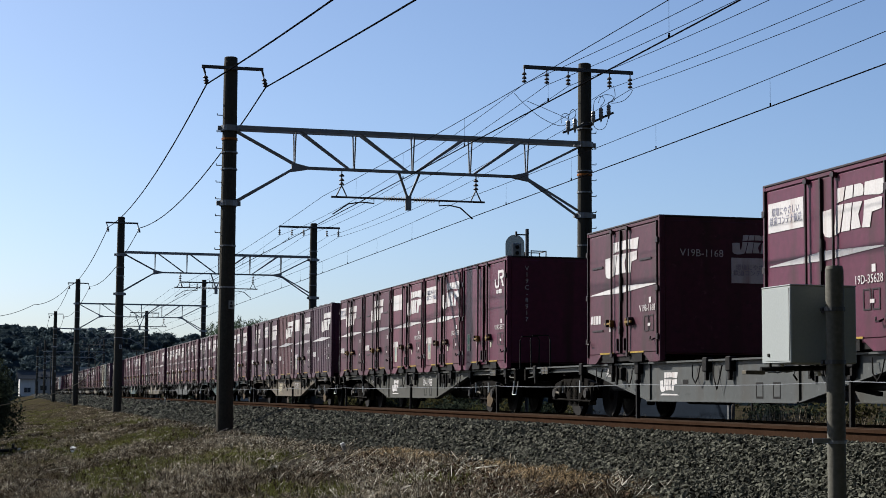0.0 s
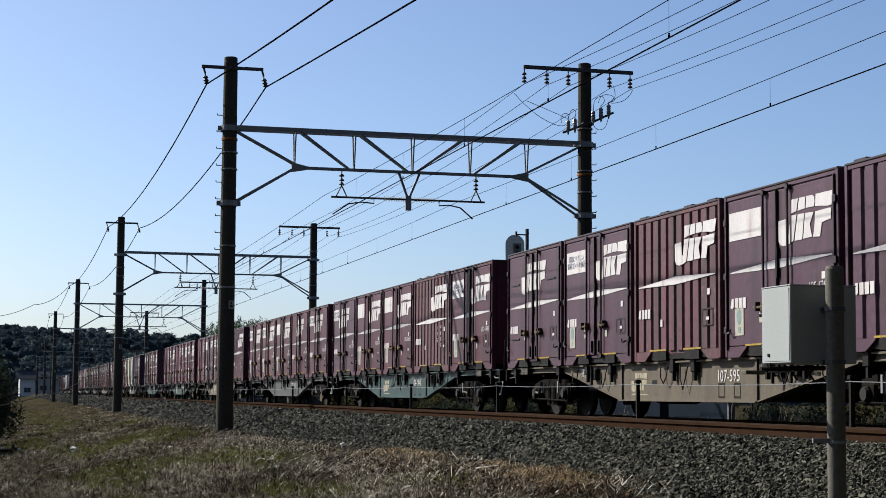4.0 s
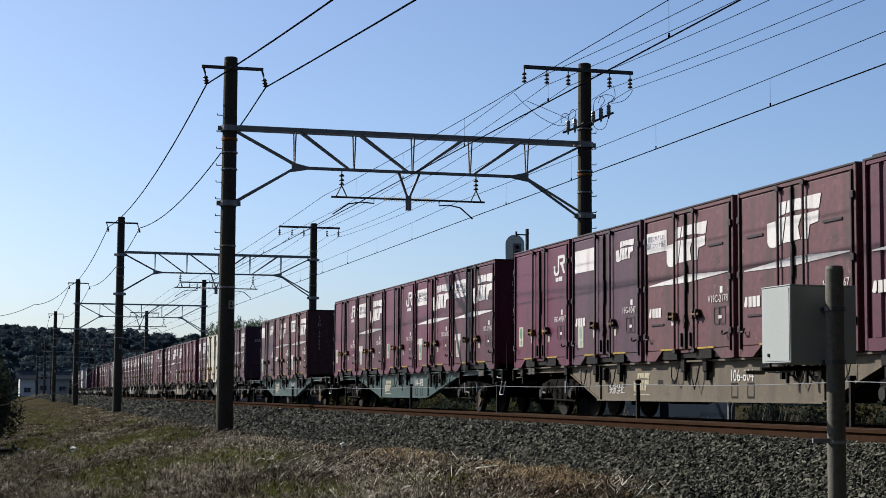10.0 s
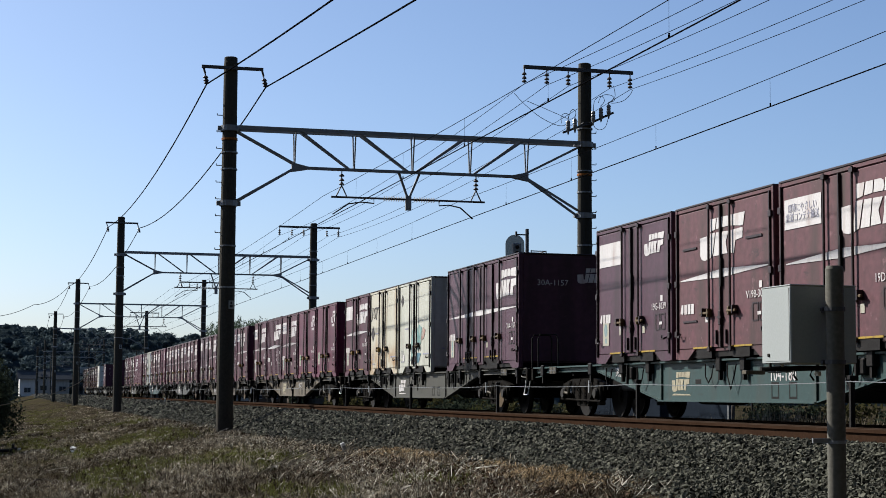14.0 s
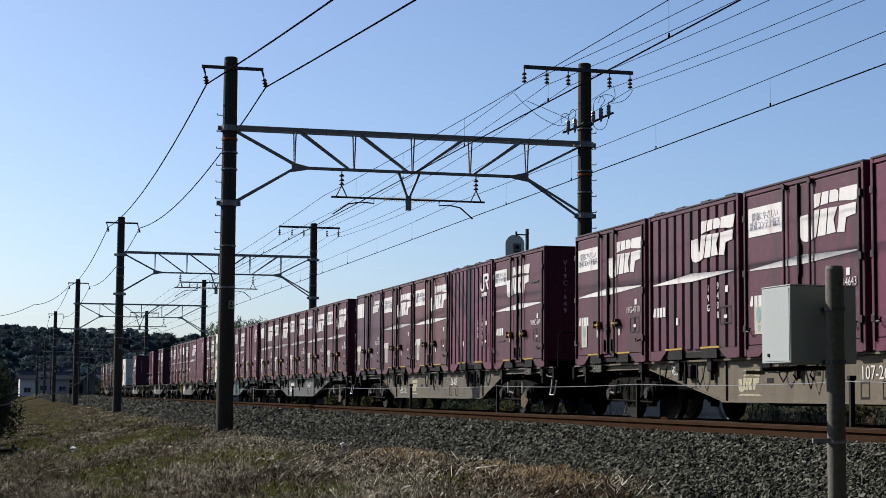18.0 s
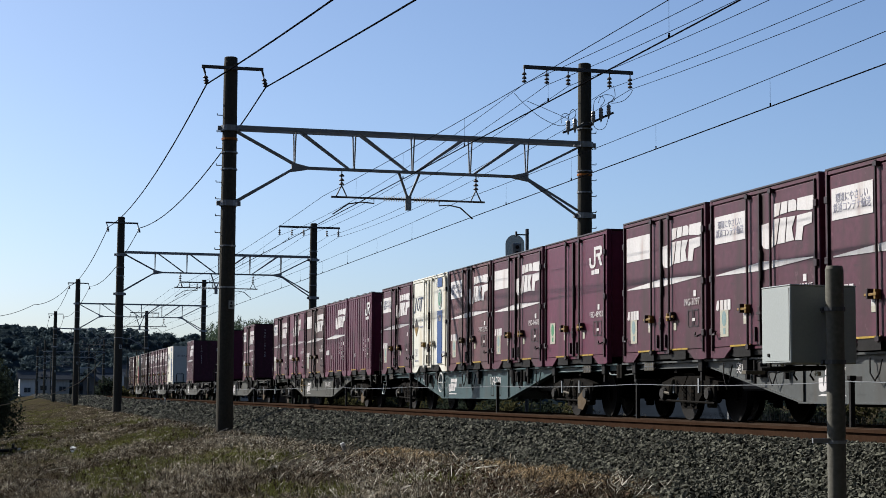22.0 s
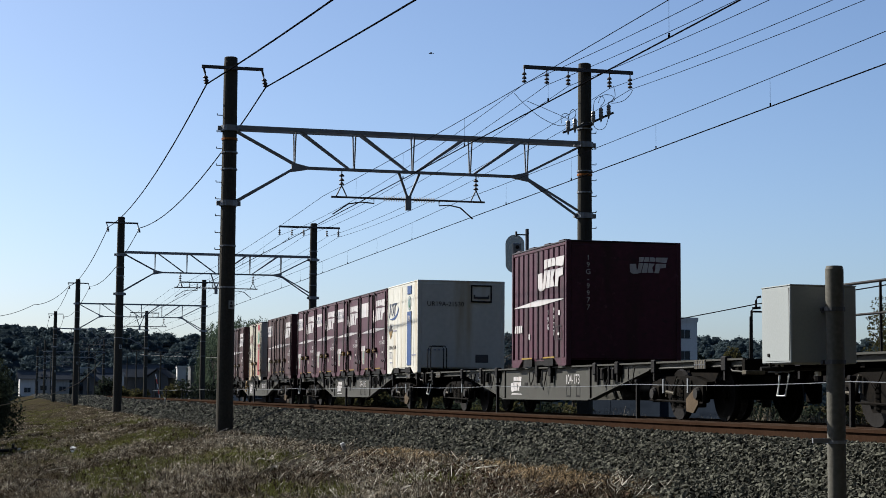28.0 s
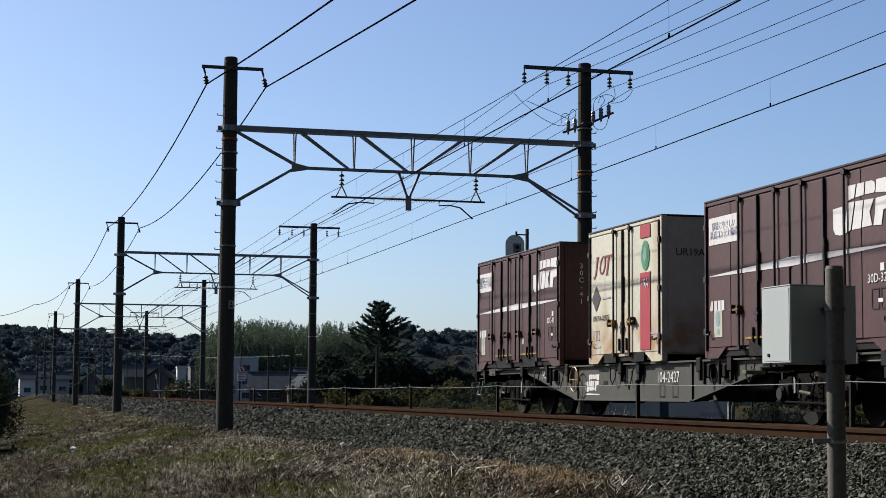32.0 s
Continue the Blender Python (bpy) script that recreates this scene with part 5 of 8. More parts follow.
def build_wagon(tone, long_belly=False):
    """Flat container wagon, 20 m long, fish-bellied side beams; its own zero is on the rails at mid-length."""
    ob = new("container_wagon")
    tagged(ob, "%s-painted flat container wagon with fish-bellied side beams" % {"teal": "teal", "blue": "blue-grey", "grey": "grey", "tan": "dusty tan", "umber": "brown dust", "olive": "grimy olive-grey"}[tone], "wagon", "wagons of the train")
    paint, w = BEAM[tone], 1.07
    belly, rise = (4.5, 6.3) if long_belly else (2.85, 6.0)
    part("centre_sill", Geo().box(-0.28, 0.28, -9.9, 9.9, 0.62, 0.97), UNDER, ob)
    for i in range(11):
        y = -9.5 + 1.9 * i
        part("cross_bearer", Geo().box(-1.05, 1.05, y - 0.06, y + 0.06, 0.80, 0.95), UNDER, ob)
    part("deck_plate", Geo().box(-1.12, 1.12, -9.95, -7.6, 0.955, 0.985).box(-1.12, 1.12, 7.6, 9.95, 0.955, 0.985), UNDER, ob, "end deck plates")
    for sx in (-1, 1):
        top = [(-9.9, 0.97), (9.9, 0.97), (9.9, 0.87), (rise, 0.87), (belly, 0.335), (-belly, 0.335), (-rise, 0.87), (-9.9, 0.87)]
        x0, x1 = sorted((sx * w, sx * (w - 0.03)))
        beam = part("side_beam", Geo().prism(top, "x", x0, x1), paint, ob, "deep fish-bellied side beam")
        x0, x1 = sorted((sx * (w + 0.07), sx * (w - 0.10)))
        part("top_flange", Geo().box(x0, x1, -9.92, 9.92, 0.965, 0.995), paint, beam)
        part("bottom_flange", Geo().box(x0, x1, -belly - 0.05, belly + 0.05, 0.315, 0.337), paint, beam)
        for sy in (-1, 1):
            part("slope_flange", Geo().bar((sx * (w - 0.03), sy * (belly + 0.01), 0.326), (sx * (w - 0.03), sy * rise, 0.862), 0.14, 0.02), paint, beam)
            part("stiffener", Geo().box(*sorted((sx * w, sx * (w + 0.03))), sy * belly - 0.03, sy * belly + 0.03, 0.34, 0.965), paint, beam)
        for y in (9.25, 6.3, 4.6, 3.3, 0.3, -0.6, -3.3, -4.5, -6.3, -9.25):
            part("container_lock", Geo().box(*sorted((sx * (w - 0.02), sx * (w + 0.10))), y - 0.09, y + 0.09, 0.80, 1.03, 0.015).box(*sorted((sx * (w + 0.02), sx * (w + 0.08))), y - 0.03, y + 0.03, 0.66, 0.82), BLACK, ob, "black container lock")
    for k in range(6):
        y = (-5.2, -3.9, -0.15, 0.7, 3.7, 5.3)[k]
        pts = [(-w - 0.06, y - 0.16, 0.9), (-w - 0.08, y - 0.12, 0.72), (-w - 0.08, y, 0.62 - 0.05 * (k % 3)), (-w - 0.08, y + 0.12, 0.72), (-w - 0.06, y + 0.16, 0.92)]
        part("air_hose", Geo().tube(pts, 0.012, 5), BLACK, ob, "hanging black hose")
    for y in (-4.2, 4.2, -3.6):
        part("valve_gear", Geo().box(-w - 0.10, -w + 0.02, y - 0.16, y + 0.12, 0.70, 0.92, 0.02).rod((-w - 0.12, y, 0.6), (-w - 0.12, y, 0.95), 0.025, n=6), BLACK, ob)
    for sy in (-1, 1):
        y = -9.74 if sy < 0 else 9.92
        o = part("foot_step", Geo().tube([(-w + 0.04, y - 0.13, 0.74), (-w - 0.02, y - 0.12, 0.42), (-w - 0.02, y + 0.14, 0.42), (-w + 0.04, y + 0.17, 0.74)], 0.016, 6), STEPWHITE, ob, "white foot step")
        part("end_beam", Geo().box(-1.15, 1.15, sy * 9.96 - 0.06, sy * 9.96 + 0.06, 0.72, 0.97, 0.01), UNDER, ob)
        part("coupler", Geo().box(-0.09, 0.09, *sorted((sy * 9.9, sy * 10.36)), 0.66, 0.82, 0.02).box(-0.16, 0.16, *sorted((sy * 10.28, sy * 10.46)), 0.62, 0.88, 0.03), WHEEL, ob)
        bogie(ob, sy * 7.1)
        part("end_rail", Geo().tube([(-1.02, sy * 9.93, 0.95), (-1.02, sy * 9.95, 1.62), (-0.98, sy * 9.95, 1.70), (-0.62, sy * 9.95, 1.70), (-0.58, sy * 9.95, 1.62), (-0.58, sy * 9.93, 0.95)], 0.016, 6), BLACK, ob, "black bent end rail")
    for y in (-4.9, -3.7, 3.7, 4.9):
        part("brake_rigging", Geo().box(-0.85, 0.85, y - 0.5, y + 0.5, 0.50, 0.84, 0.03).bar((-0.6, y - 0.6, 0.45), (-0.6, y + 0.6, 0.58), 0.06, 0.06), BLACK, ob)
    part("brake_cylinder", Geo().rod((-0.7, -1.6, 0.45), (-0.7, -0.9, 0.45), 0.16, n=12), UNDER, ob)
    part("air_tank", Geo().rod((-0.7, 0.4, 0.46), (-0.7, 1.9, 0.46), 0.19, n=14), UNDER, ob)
    g = Geo()
    company_mark(g, 0.0, 0.0, 0.78, 0.31, lambda gg, a, z, pts: gg.prism([((2.78 if long_belly else 2.40) - p, 0.50 + q) for p, q in pts], "x", -w - 0.004, -w))
    ink = DUSTYMARK if tone in ("tan", "teal", "umber") else LIVERY
    part("company_mark", g, ink, ob, "%s company mark of slanted blocks" % ("dirty cream" if ink == DUSTYMARK else "white"))
    part("underline", Geo().prism([(q + (0.38 if long_belly else 0.0), z) for q, z in ((2.43, 0.42), (1.58, 0.42), (1.68, 0.44), (2.30, 0.45))], "x", -w - 0.004, -w), ink, ob)
    o = part("lettering", text_mesh("突放禁止", 0.20, LIVERY), LIVERY, ob, "white stencilled warning")
    o.matrix_basis = Matrix.Translation((-w - 0.006, 3.63 if long_belly else 4.72, 0.52 if long_belly else 0.83)) @ ON_SIDE
    for y in (-1.66, -2.24):
        g = Geo()
        for q in ((0, 0.34, 0, 0.03), (0, 0.34, 0.21, 0.24), (0, 0.03, 0.03, 0.21), (0.31, 0.34, 0.03, 0.21)):
            g.box(-w - 0.004, -w, y + 0.72 * q[0], y + 0.72 * q[1], 0.38 + q[2], 0.38 + q[3])
        part("placard_frame", g, BLACK, ob)
    for y in (1.50, 0.90) if long_belly else (1.29,):
        part("slot", Geo().box(-w - 0.004, -w + 0.02, y - 0.12, y + 0.12, 0.60, 0.69, 0.01), BLACK, ob, "dark lashing slot")
    for y in (8.24, -8.62):
        plate = part("label_plate", Geo().box(-w - 0.12, -w - 0.105, y, y + 0.46, 0.845, 0.985, 0.003), LEVER, ob, "dusty wire-mesh label holder")
        bars = Geo()
        for q in range(5):
            bars.box(-w - 0.126, -w - 0.12, y + 0.02 + 0.098 * q, y + 0.045 + 0.098 * q, 0.85, 0.98)
        bars.box(-w - 0.126, -w - 0.12, y + 0.01, y + 0.45, 0.905, 0.925)
        part("mesh_bars", bars, DARKGALV, plate)
        part("holder_arm", Geo().box(-w - 0.108, -w, y + 0.2, y + 0.26, 0.90, 0.94), BLACK, ob)
        # thin pale edge of the end deck, with its bent end bracket
        sy = math.copysign(1.0, y)
        part("deck_edge", Geo().tube([(-w - 0.02, sy * 6.2, 0.88), (-w - 0.02, sy * 9.30, 0.88), (-w - 0.02, sy * 9.45, 0.80), (-w - 0.02, sy * 9.98, 0.78), (-w - 0.02, sy * 9.98, 0.97), (-w - 0.02, sy * 9.2, 0.985)], 0.014, 5), paint, ob, "thin edge of the end deck")
    return ob


WAGONS = {}
for far, tone, number, loads in TRAIN:
    mid = far - 9.62
    pattern = (tone, number.startswith("106"))
    if pattern not in WAGONS:
        wagon = WAGONS[pattern] = build_wagon(*pattern)
    else:
        wagon = copy_thing(WAGONS[pattern], Matrix())
        for o in [o for o in wagon.children if o.name.startswith("wagon_number") or o.name.startswith("guard_rail")]:
            bpy.data.objects.remove(o)
    MOVERS.append((wagon, mid, 0.0))
    if number in ("104-780", "104-1491", "104-1163", "104-2427"):
        hand_brake(wagon, BRASS if number in ("104-1491", "104-2427") else (BLACK if number == "104-1163" else STEPWHITE))
    if number == "107-1641":
        for o in [o for o in wagon.children if o.name.startswith("company_mark") or o.name.startswith("underline")]:
            bpy.data.objects.remove(o)
    if number:
        o = part("wagon_number", text_mesh(number, 0.265, LIVERY), LIVERY, wagon, "white wagon number")
        o.matrix_basis = Matrix.Translation((-1.076, -1.80, 0.72)) @ ON_SIDE @ Matrix.Diagonal((1.0, 1, 1, 1))
    if far == 323.55:
        for xr in (-1.05, 1.05):
            hr = [(xr, 9.9, 0.97), (xr, 9.9, 1.78), (xr, 9.75, 1.92), (xr, 6.1, 1.92), (xr, 5.95, 1.80), (xr, 5.95, 0.97)]
            part("guard_rail", Geo().tube(hr, 0.022, 6), BLACK, wagon, "black tubular guard rail")
            part("guard_rail", Geo().tube([(xr, 9.9, 1.5), (xr, 5.95, 1.5)], 0.018, 6), BLACK, wagon)
            for y in (8.4, 7.1):
                part("guard_rail", Geo().tube([(xr, y, 0.97), (xr, y, 1.92)], 0.018, 6), BLACK, wagon)
    for place, kind, ton, num, end_num, end_mark in loads:
        L = 6.09 if kind == "long" else BOX_L
        box = container(kind, ton)
        letter_container(box, kind, num, end_num, end_mark)
        MOVERS.append((box, far - place * SLOT - L / 2, DECK))
for ob, place, height in MOVERS:
    # each wagon has its foot step at one end only
    for o in [o for o in ob.children if o.name.startswith("foot_step")]:
        if (min(v.co.y for v in o.data.vertices) < 0) == (place > 260):
            bpy.data.objects.remove(o)
for key, ob in list(MADE.items()):
    if len(key) == 2 and key[1] == "bare":
        for o in (*ob.children_recursive, ob):
            bpy.data.objects.remove(o)

# ---- things beside the line ----
WOODSTAKE = mat("white_stake_paint", (0.16, 0.16, 0.155), 0.7, var=0.15, scale=8, fine=40, bump=0.1)
BARK = mat("grey_brown_bark", (0.045, 0.038, 0.032), 0.9, var=0.3, scale=3, fine=25, bump=0.4, island=0.2)
TWIG = mat("bare_twigs", (0.125, 0.108, 0.092), 0.9, var=0.2, scale=3, fine=25, bump=0.0, island=0.25, spec=0.0)
LEAF_DARK = mat("dark_evergreen_leaves", (0.024, 0.031, 0.022), 0.75, var=0.3, scale=0.4, fine=3, bump=0.0, island=0.45, spec=0.0)
LEAF_PINE = mat("pine_leaves", (0.032, 0.044, 0.032), 0.75, var=0.3, scale=0.4, fine=3, bump=0.0, island=0.5, spec=0.0)
LEAF_BAMBOO = mat("bamboo_leaves", (0.064, 0.086, 0.058), 0.8, var=0.3, scale=0.3, fine=3, bump=0.0, island=0.25, spec=0.0)
LEAF_SHRUB = mat("yellow_green_shrub_leaves", (0.046, 0.044, 0.020), 0.75, var=0.3, scale=1, fine=6, bump=0.0, island=0.5, spec=0.0)
# Far leaves are lightened and blued: distance haze is put into their colour.
FAR_HAZE_LEAF = mat("haze_tinted_forest_leaves", (0.056, 0.077, 0.084), 0.9, var=0.22, scale=0.15, fine=1.5, bump=0.0, island=0.10, spec=0.0)
STRAW = mat("dry_straw", (0.215, 0.188, 0.142), 0.85, var=0.2, scale=1.2, fine=9, bump=0.0, island=0.75, spec=0.0)
GOLDSTRAW = mat("golden_straw", (0.185, 0.136, 0.078), 0.85, var=0.2, scale=1.2, fine=9, bump=0.0, island=0.7, spec=0.0)
BLEACHED = mat("bleached_stems", (0.36, 0.34, 0.285), 0.8, var=0.2, scale=1.2, fine=9, bump=0.0, island=0.6, spec=0.0)
DARKBLADE = mat("dark_brown_blades", (0.018, 0.013, 0.009), 0.95, var=0.3, scale=1.2, fine=9, bump=0.0, island=0.5, spec=0.0)
BROWNGRASS = mat("brown_dead_grass", (0.066, 0.054, 0.038), 0.9, var=0.3, scale=1.2, fine=9, bump=0.0, island=0.8, spec=0.0)
EARTHLEAF = mat("red_brown_dead_leaves", (0.062, 0.041, 0.029), 0.9, var=0.3, scale=2, fine=15, bump=0.0, island=0.7, spec=0.0)
LEAFPALE = mat("pale_dead_leaves", (0.23, 0.19, 0.145), 0.85, var=0.25, scale=2, fine=15, bump=0.0, island=0.6, spec=0.0)
GREENGRASS = mat("green_winter_grass", (0.078, 0.082, 0.026), 0.85, var=0.25, scale=1.2, fine=9, bump=0.0, island=0.5, spec=0.0)


def leafy(m, amount):
    """Thin leaves and stems let part of the light through."""
    n, l = m.node_tree.nodes, m.node_tree.links
    tr, mx = n.new("ShaderNodeBsdfTranslucent"), n.new("ShaderNodeMixShader")
    l.new(n["Principled BSDF"].inputs["Base Color"].links[0].from_socket, tr.inputs["Color"])
    mx.inputs[0].default_value = amount
    l.new(n["Principled BSDF"].outputs[0], mx.inputs[1])
    l.new(tr.outputs[0], mx.inputs[2])
    l.new(mx.outputs[0], n["Material Output"].inputs["Surface"])


for m, amount in ((LEAF_DARK, 0.35), (LEAF_PINE, 0.3), (LEAF_BAMBOO, 0.30), (LEAF_SHRUB, 0.4), (FAR_HAZE_LEAF, 0.60), (TWIG, 0.2), (GREENGRASS, 0.25)):
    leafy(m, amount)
BLOCKWALL = mat("grey_rendered_wall", (0.26, 0.255, 0.235), 0.85, var=0.1, scale=0.7, fine=6, bump=0.05, dirt=(0.16, 0.155, 0.14), dirt_amount=0.35, streak=True)
PLASTER = mat("white_plaster", (0.42, 0.415, 0.40), 0.8, var=0.08, scale=0.7, fine=6, bump=0.05, dirt=(0.3000, 0.2900, 0.2700), dirt_amount=0.3, streak=True)
GREYWALL = mat("grey_wall_boards", (0.062, 0.064, 0.064), 0.8, var=0.12, scale=0.7, fine=6, bump=0.05, dirt=(0.0700, 0.0700, 0.0700), dirt_amount=0.3, streak=True)
# Wall colour carries the shadow that the passing train casts on it.
SHADOWWALL = mat("sheet_metal_in_train_shadow", (0.012, 0.016, 0.023), 0.6, var=0.10, scale=0.6, fine=6, bump=0.05, dirt=(0.0120, 0.0140, 0.0170), dirt_amount=0.3, streak=True, spec=0.0)
BROWNWALL = mat("brown_timber_wall", (0.05, 0.036, 0.026), 0.8, var=0.2, scale=1, fine=9, bump=0.1)
TILE = mat("grey_roof_tile", (0.050, 0.055, 0.061), 0.95, var=0.2, scale=0.9, fine=7, bump=0.2, spec=0.0)
GLASS = mat("window_glass", (0.03, 0.035, 0.04), 0.08, var=0.1, scale=1, fine=6, bump=0.0)
SIGNRED = mat("sign_red", (0.32, 0.02, 0.02), 0.45, var=0.06, scale=4, fine=20, bump=0.0)
SIGNWHITE = mat("sign_white", (0.5, 0.5, 0.5), 0.5, var=0.06, scale=4, fine=20, bump=0.0)


def fence_between_tracks():
    """Short steel posts with one slack wire between the two tracks."""
    ob = thing("wire_fence", label="low fence of short dark posts with one wire between the tracks", category="fence")
    ys = [12.5, 19.0, 26.3, 34.5, 42.4, 50.9, 60.8, 70.5, 80.0, 90.0, 100.0, 110.0, 120.0]
    rngf = random.Random(2)
    tops = []
    for y in ys:
        lean = rngf.uniform(-0.02, 0.02)
        post = part("post", Geo().box(10.17, 10.23, y - 0.03, y + 0.03, -0.2, 0.66, 0.006), BLACK, ob, "short dark steel post")
        part("cap", Geo().box(10.155, 10.245, y - 0.045, y + 0.045, 0.62, 0.675, 0.008), BLACK, post)
        tops.append((10.165, y, 0.60))
    line = []
    for a, b in zip(tops, tops[1:]):
        for i in range(6):
            u = i / 6
            line.append((a[0], a[1] + (b[1] - a[1]) * u, 0.60 - 0.14 * u * (1 - u)))
    line.append(tops[-1])
    part("wire", Geo().tube(line, 0.0055, 5), GALV, ob, "slack galvanised wire")


def signal_cabinet():
    """Steel pipe with a grey cabinet on its back, at the foot of the ballast."""
    ob = thing("signal_cabinet", label="grey steel equipment cabinet clamped to a weathered pipe post", category="cabinet")
    px, py = 6.02, 11.46
    part("post", Geo().lathe((px, py, 0), [(0.068, -0.75), (0.068, 1.36), (0.060, 1.385), (0.0001, 1.39)], 48), POLEPAINT, ob, "dull grey pipe post")
    part("body", Geo().box(5.735, 6.285, 11.62, 12.12, 0.655, 1.245, 0.008), BOXGREY, ob, "pale grey steel box")
    part("lid", Geo().box(5.732, 6.288, 11.617, 12.123, 1.243, 1.253, 0.003), BOXGREY, ob)
    part("hinge_lip", Geo().box(5.731, 5.742, 11.64, 12.10, 0.675, 1.225), BOXGREY, ob)
    part("lock", Geo().box(5.722, 5.735, 11.97, 12.0, 0.71, 0.735, 0.003), BLACK, ob, "small dark lock")
    for z in (1.06, 0.665):
        part("clamp", Geo().lathe((px, py, z), [(0.066, -0.016), (0.078, -0.016), (0.078, 0.016), (0.066, 0.016)], 16).box(px - 0.075, px + 0.075, py + 0.055, py + 0.09, z - 0.012, z + 0.012).box(px - 0.03, px + 0.03, py + 0.06, 11.63, z - 0.02, z + 0.02), DARKGALV, ob, "steel clamp")
    part("plate", Geo().box(px - 0.20, px - 0.05, py - 0.02, py + 0.0, 0.062, 0.098), GALV, ob, "small bright bracket plate")
    part("strap", Geo().lathe((px, py, 0.07), [(0.067, -0.012), (0.073, -0.012), (0.073, 0.012), (0.067, 0.012)], 16), GALV, ob)
    part("cable_tray", Geo().box(5.48, 5.64, 11.86, 11.94, 0.572, 0.602, 0.004), LEVER, ob, "short dusty end of the cable tray")
    part("tray_pipe", Geo().rod((5.62, 11.9, 0.612), (6.16, 11.9, 0.628), 0.020, n=8).rod((5.70, 11.9, 0.60), (5.70, 11.9, 0.66), 0.012, n=6).rod((6.10, 11.9, 0.61), (6.10, 11.9, 0.66), 0.012, n=6), BLACK, ob, "dark pipe under the cabinet")
    part("bright_cable", Geo().tube([(5.66, 11.86, 0.588), (5.70, 11.86, 0.592), (5.74, 11.86, 0.586), (5.78, 11.86, 0.596), (5.82, 11.86, 0.592), (5.88, 11.86, 0.604)], 0.006, 5), GALV, ob, "thin bright cable")
    part("cable_clip", Geo().box(6.07, 6.10, 11.84, 11.90, 0.565, 0.600, 0.004), STEPWHITE, ob, "small white clip")
    for x in (5.90, 6.04):
        part("cable_tail", Geo().tube([(x, 11.88, 0.61), (x - 0.02, 11.87, 0.57), (x + 0.01, 11.87, 0.53)], 0.008, 5), BLACK, ob)
    part("cable_gland", Geo().rod((5.80, 11.9, 0.66), (5.80, 11.9, 0.62), 0.014, n=8), STEPWHITE, ob)


def perforated(m, amount):
    """A plate of fine holes: part of the light passes straight through."""
    n, l = m.node_tree.nodes, m.node_tree.links
    tr, mx = n.new("ShaderNodeBsdfTransparent"), n.new("ShaderNodeMixShader")
    mx.inputs[0].default_value = amount
    l.new(n["Principled BSDF"].outputs[0], mx.inputs[1])
    l.new(tr.outputs[0], mx.inputs[2])
    l.new(mx.outputs[0], n["Material Output"].inputs["Surface"])
    return m


MESHPLATE = perforated(mat("perforated_grey_plate", (0.075, 0.080, 0.082), 0.6, var=0.12, scale=3, fine=30, bump=0.03), 0.28)


def track_signal():
    """Colour-light signal seen from behind: oval target on a post with a small platform."""
    ob = thing("railway_signal", label="railway signal seen from behind, oval grey target on a post", category="signal")
    y = 49.6
    part("post", Geo().rod((15.59, y, -0.6), (15.59, y, 5.55), 0.055, n=12), DARKGALV, ob)
    pts = []
    for k in range(24):
        a = 2 * math.pi * k / 24
        pts.append((15.2 + 0.31 * math.cos(a), 4.76 + (0.29 if math.sin(a) > 0 else -0.29) + 0.31 * math.sin(a)))
    tgt = part("target", Geo().prism(pts, "y", y - 0.006, y + 0.006), MESHPLATE, ob, "oval grey target plate of perforated sheet")
    part("housing", Geo().box(15.08, 15.36, y - 0.16, y - 0.02, 4.50, 5.08, 0.02), GALV, tgt, "lamp housing")
    for z in (4.6, 4.78, 4.96):
        part("lamp_cover", Geo().rod((15.22, y - 0.2, z), (15.22, y - 0.15, z), 0.06, n=10), BLACK, tgt)
    part("bracket", Geo().bar((15.2, y - 0.05, 5.36), (15.6, y - 0.05, 5.36), 0.04, 0.04).bar((15.3, y - 0.05, 4.35), (15.6, y - 0.05, 4.35), 0.04, 0.04).bar((15.22, y - 0.05, 5.30), (15.22, y - 0.05, 5.46), 0.05, 0.05), DARKGALV, ob)
    part("platform", Geo().box(15.45, 16.12, y - 0.35, y + 0.35, 3.52, 3.56), DARKGALV, ob)
    for x in (15.62, 16.1):
        for dy in (-0.33, 0.33):
            part("rail_post", Geo().rod((x, y + dy, 3.55), (x, y + dy, 4.86), 0.018, n=6), DARKGALV, ob)
    for z in (4.2, 4.84):
        part("rail", Geo().tube([(15.62, y - 0.33, z), (16.1, y - 0.33, z), (16.1, y + 0.33, z), (15.62, y + 0.33, z)], 0.018, 6), DARKGALV, ob)
    g = Geo()
    for k in range(12):
        g.rod((15.7, y - 0.1, 0.0 + 0.3 * k), (16.0, y - 0.1, 0.0 + 0.3 * k), 0.012, n=5)
    g.rod((15.7, y - 0.1, -0.6), (15.7, y - 0.1, 3.6), 0.016, n=5).rod((16.0, y - 0.1, -0.6), (16.0, y - 0.1, 3.6), 0.016, n=5)
    part("ladder", g, DARKGALV, ob)


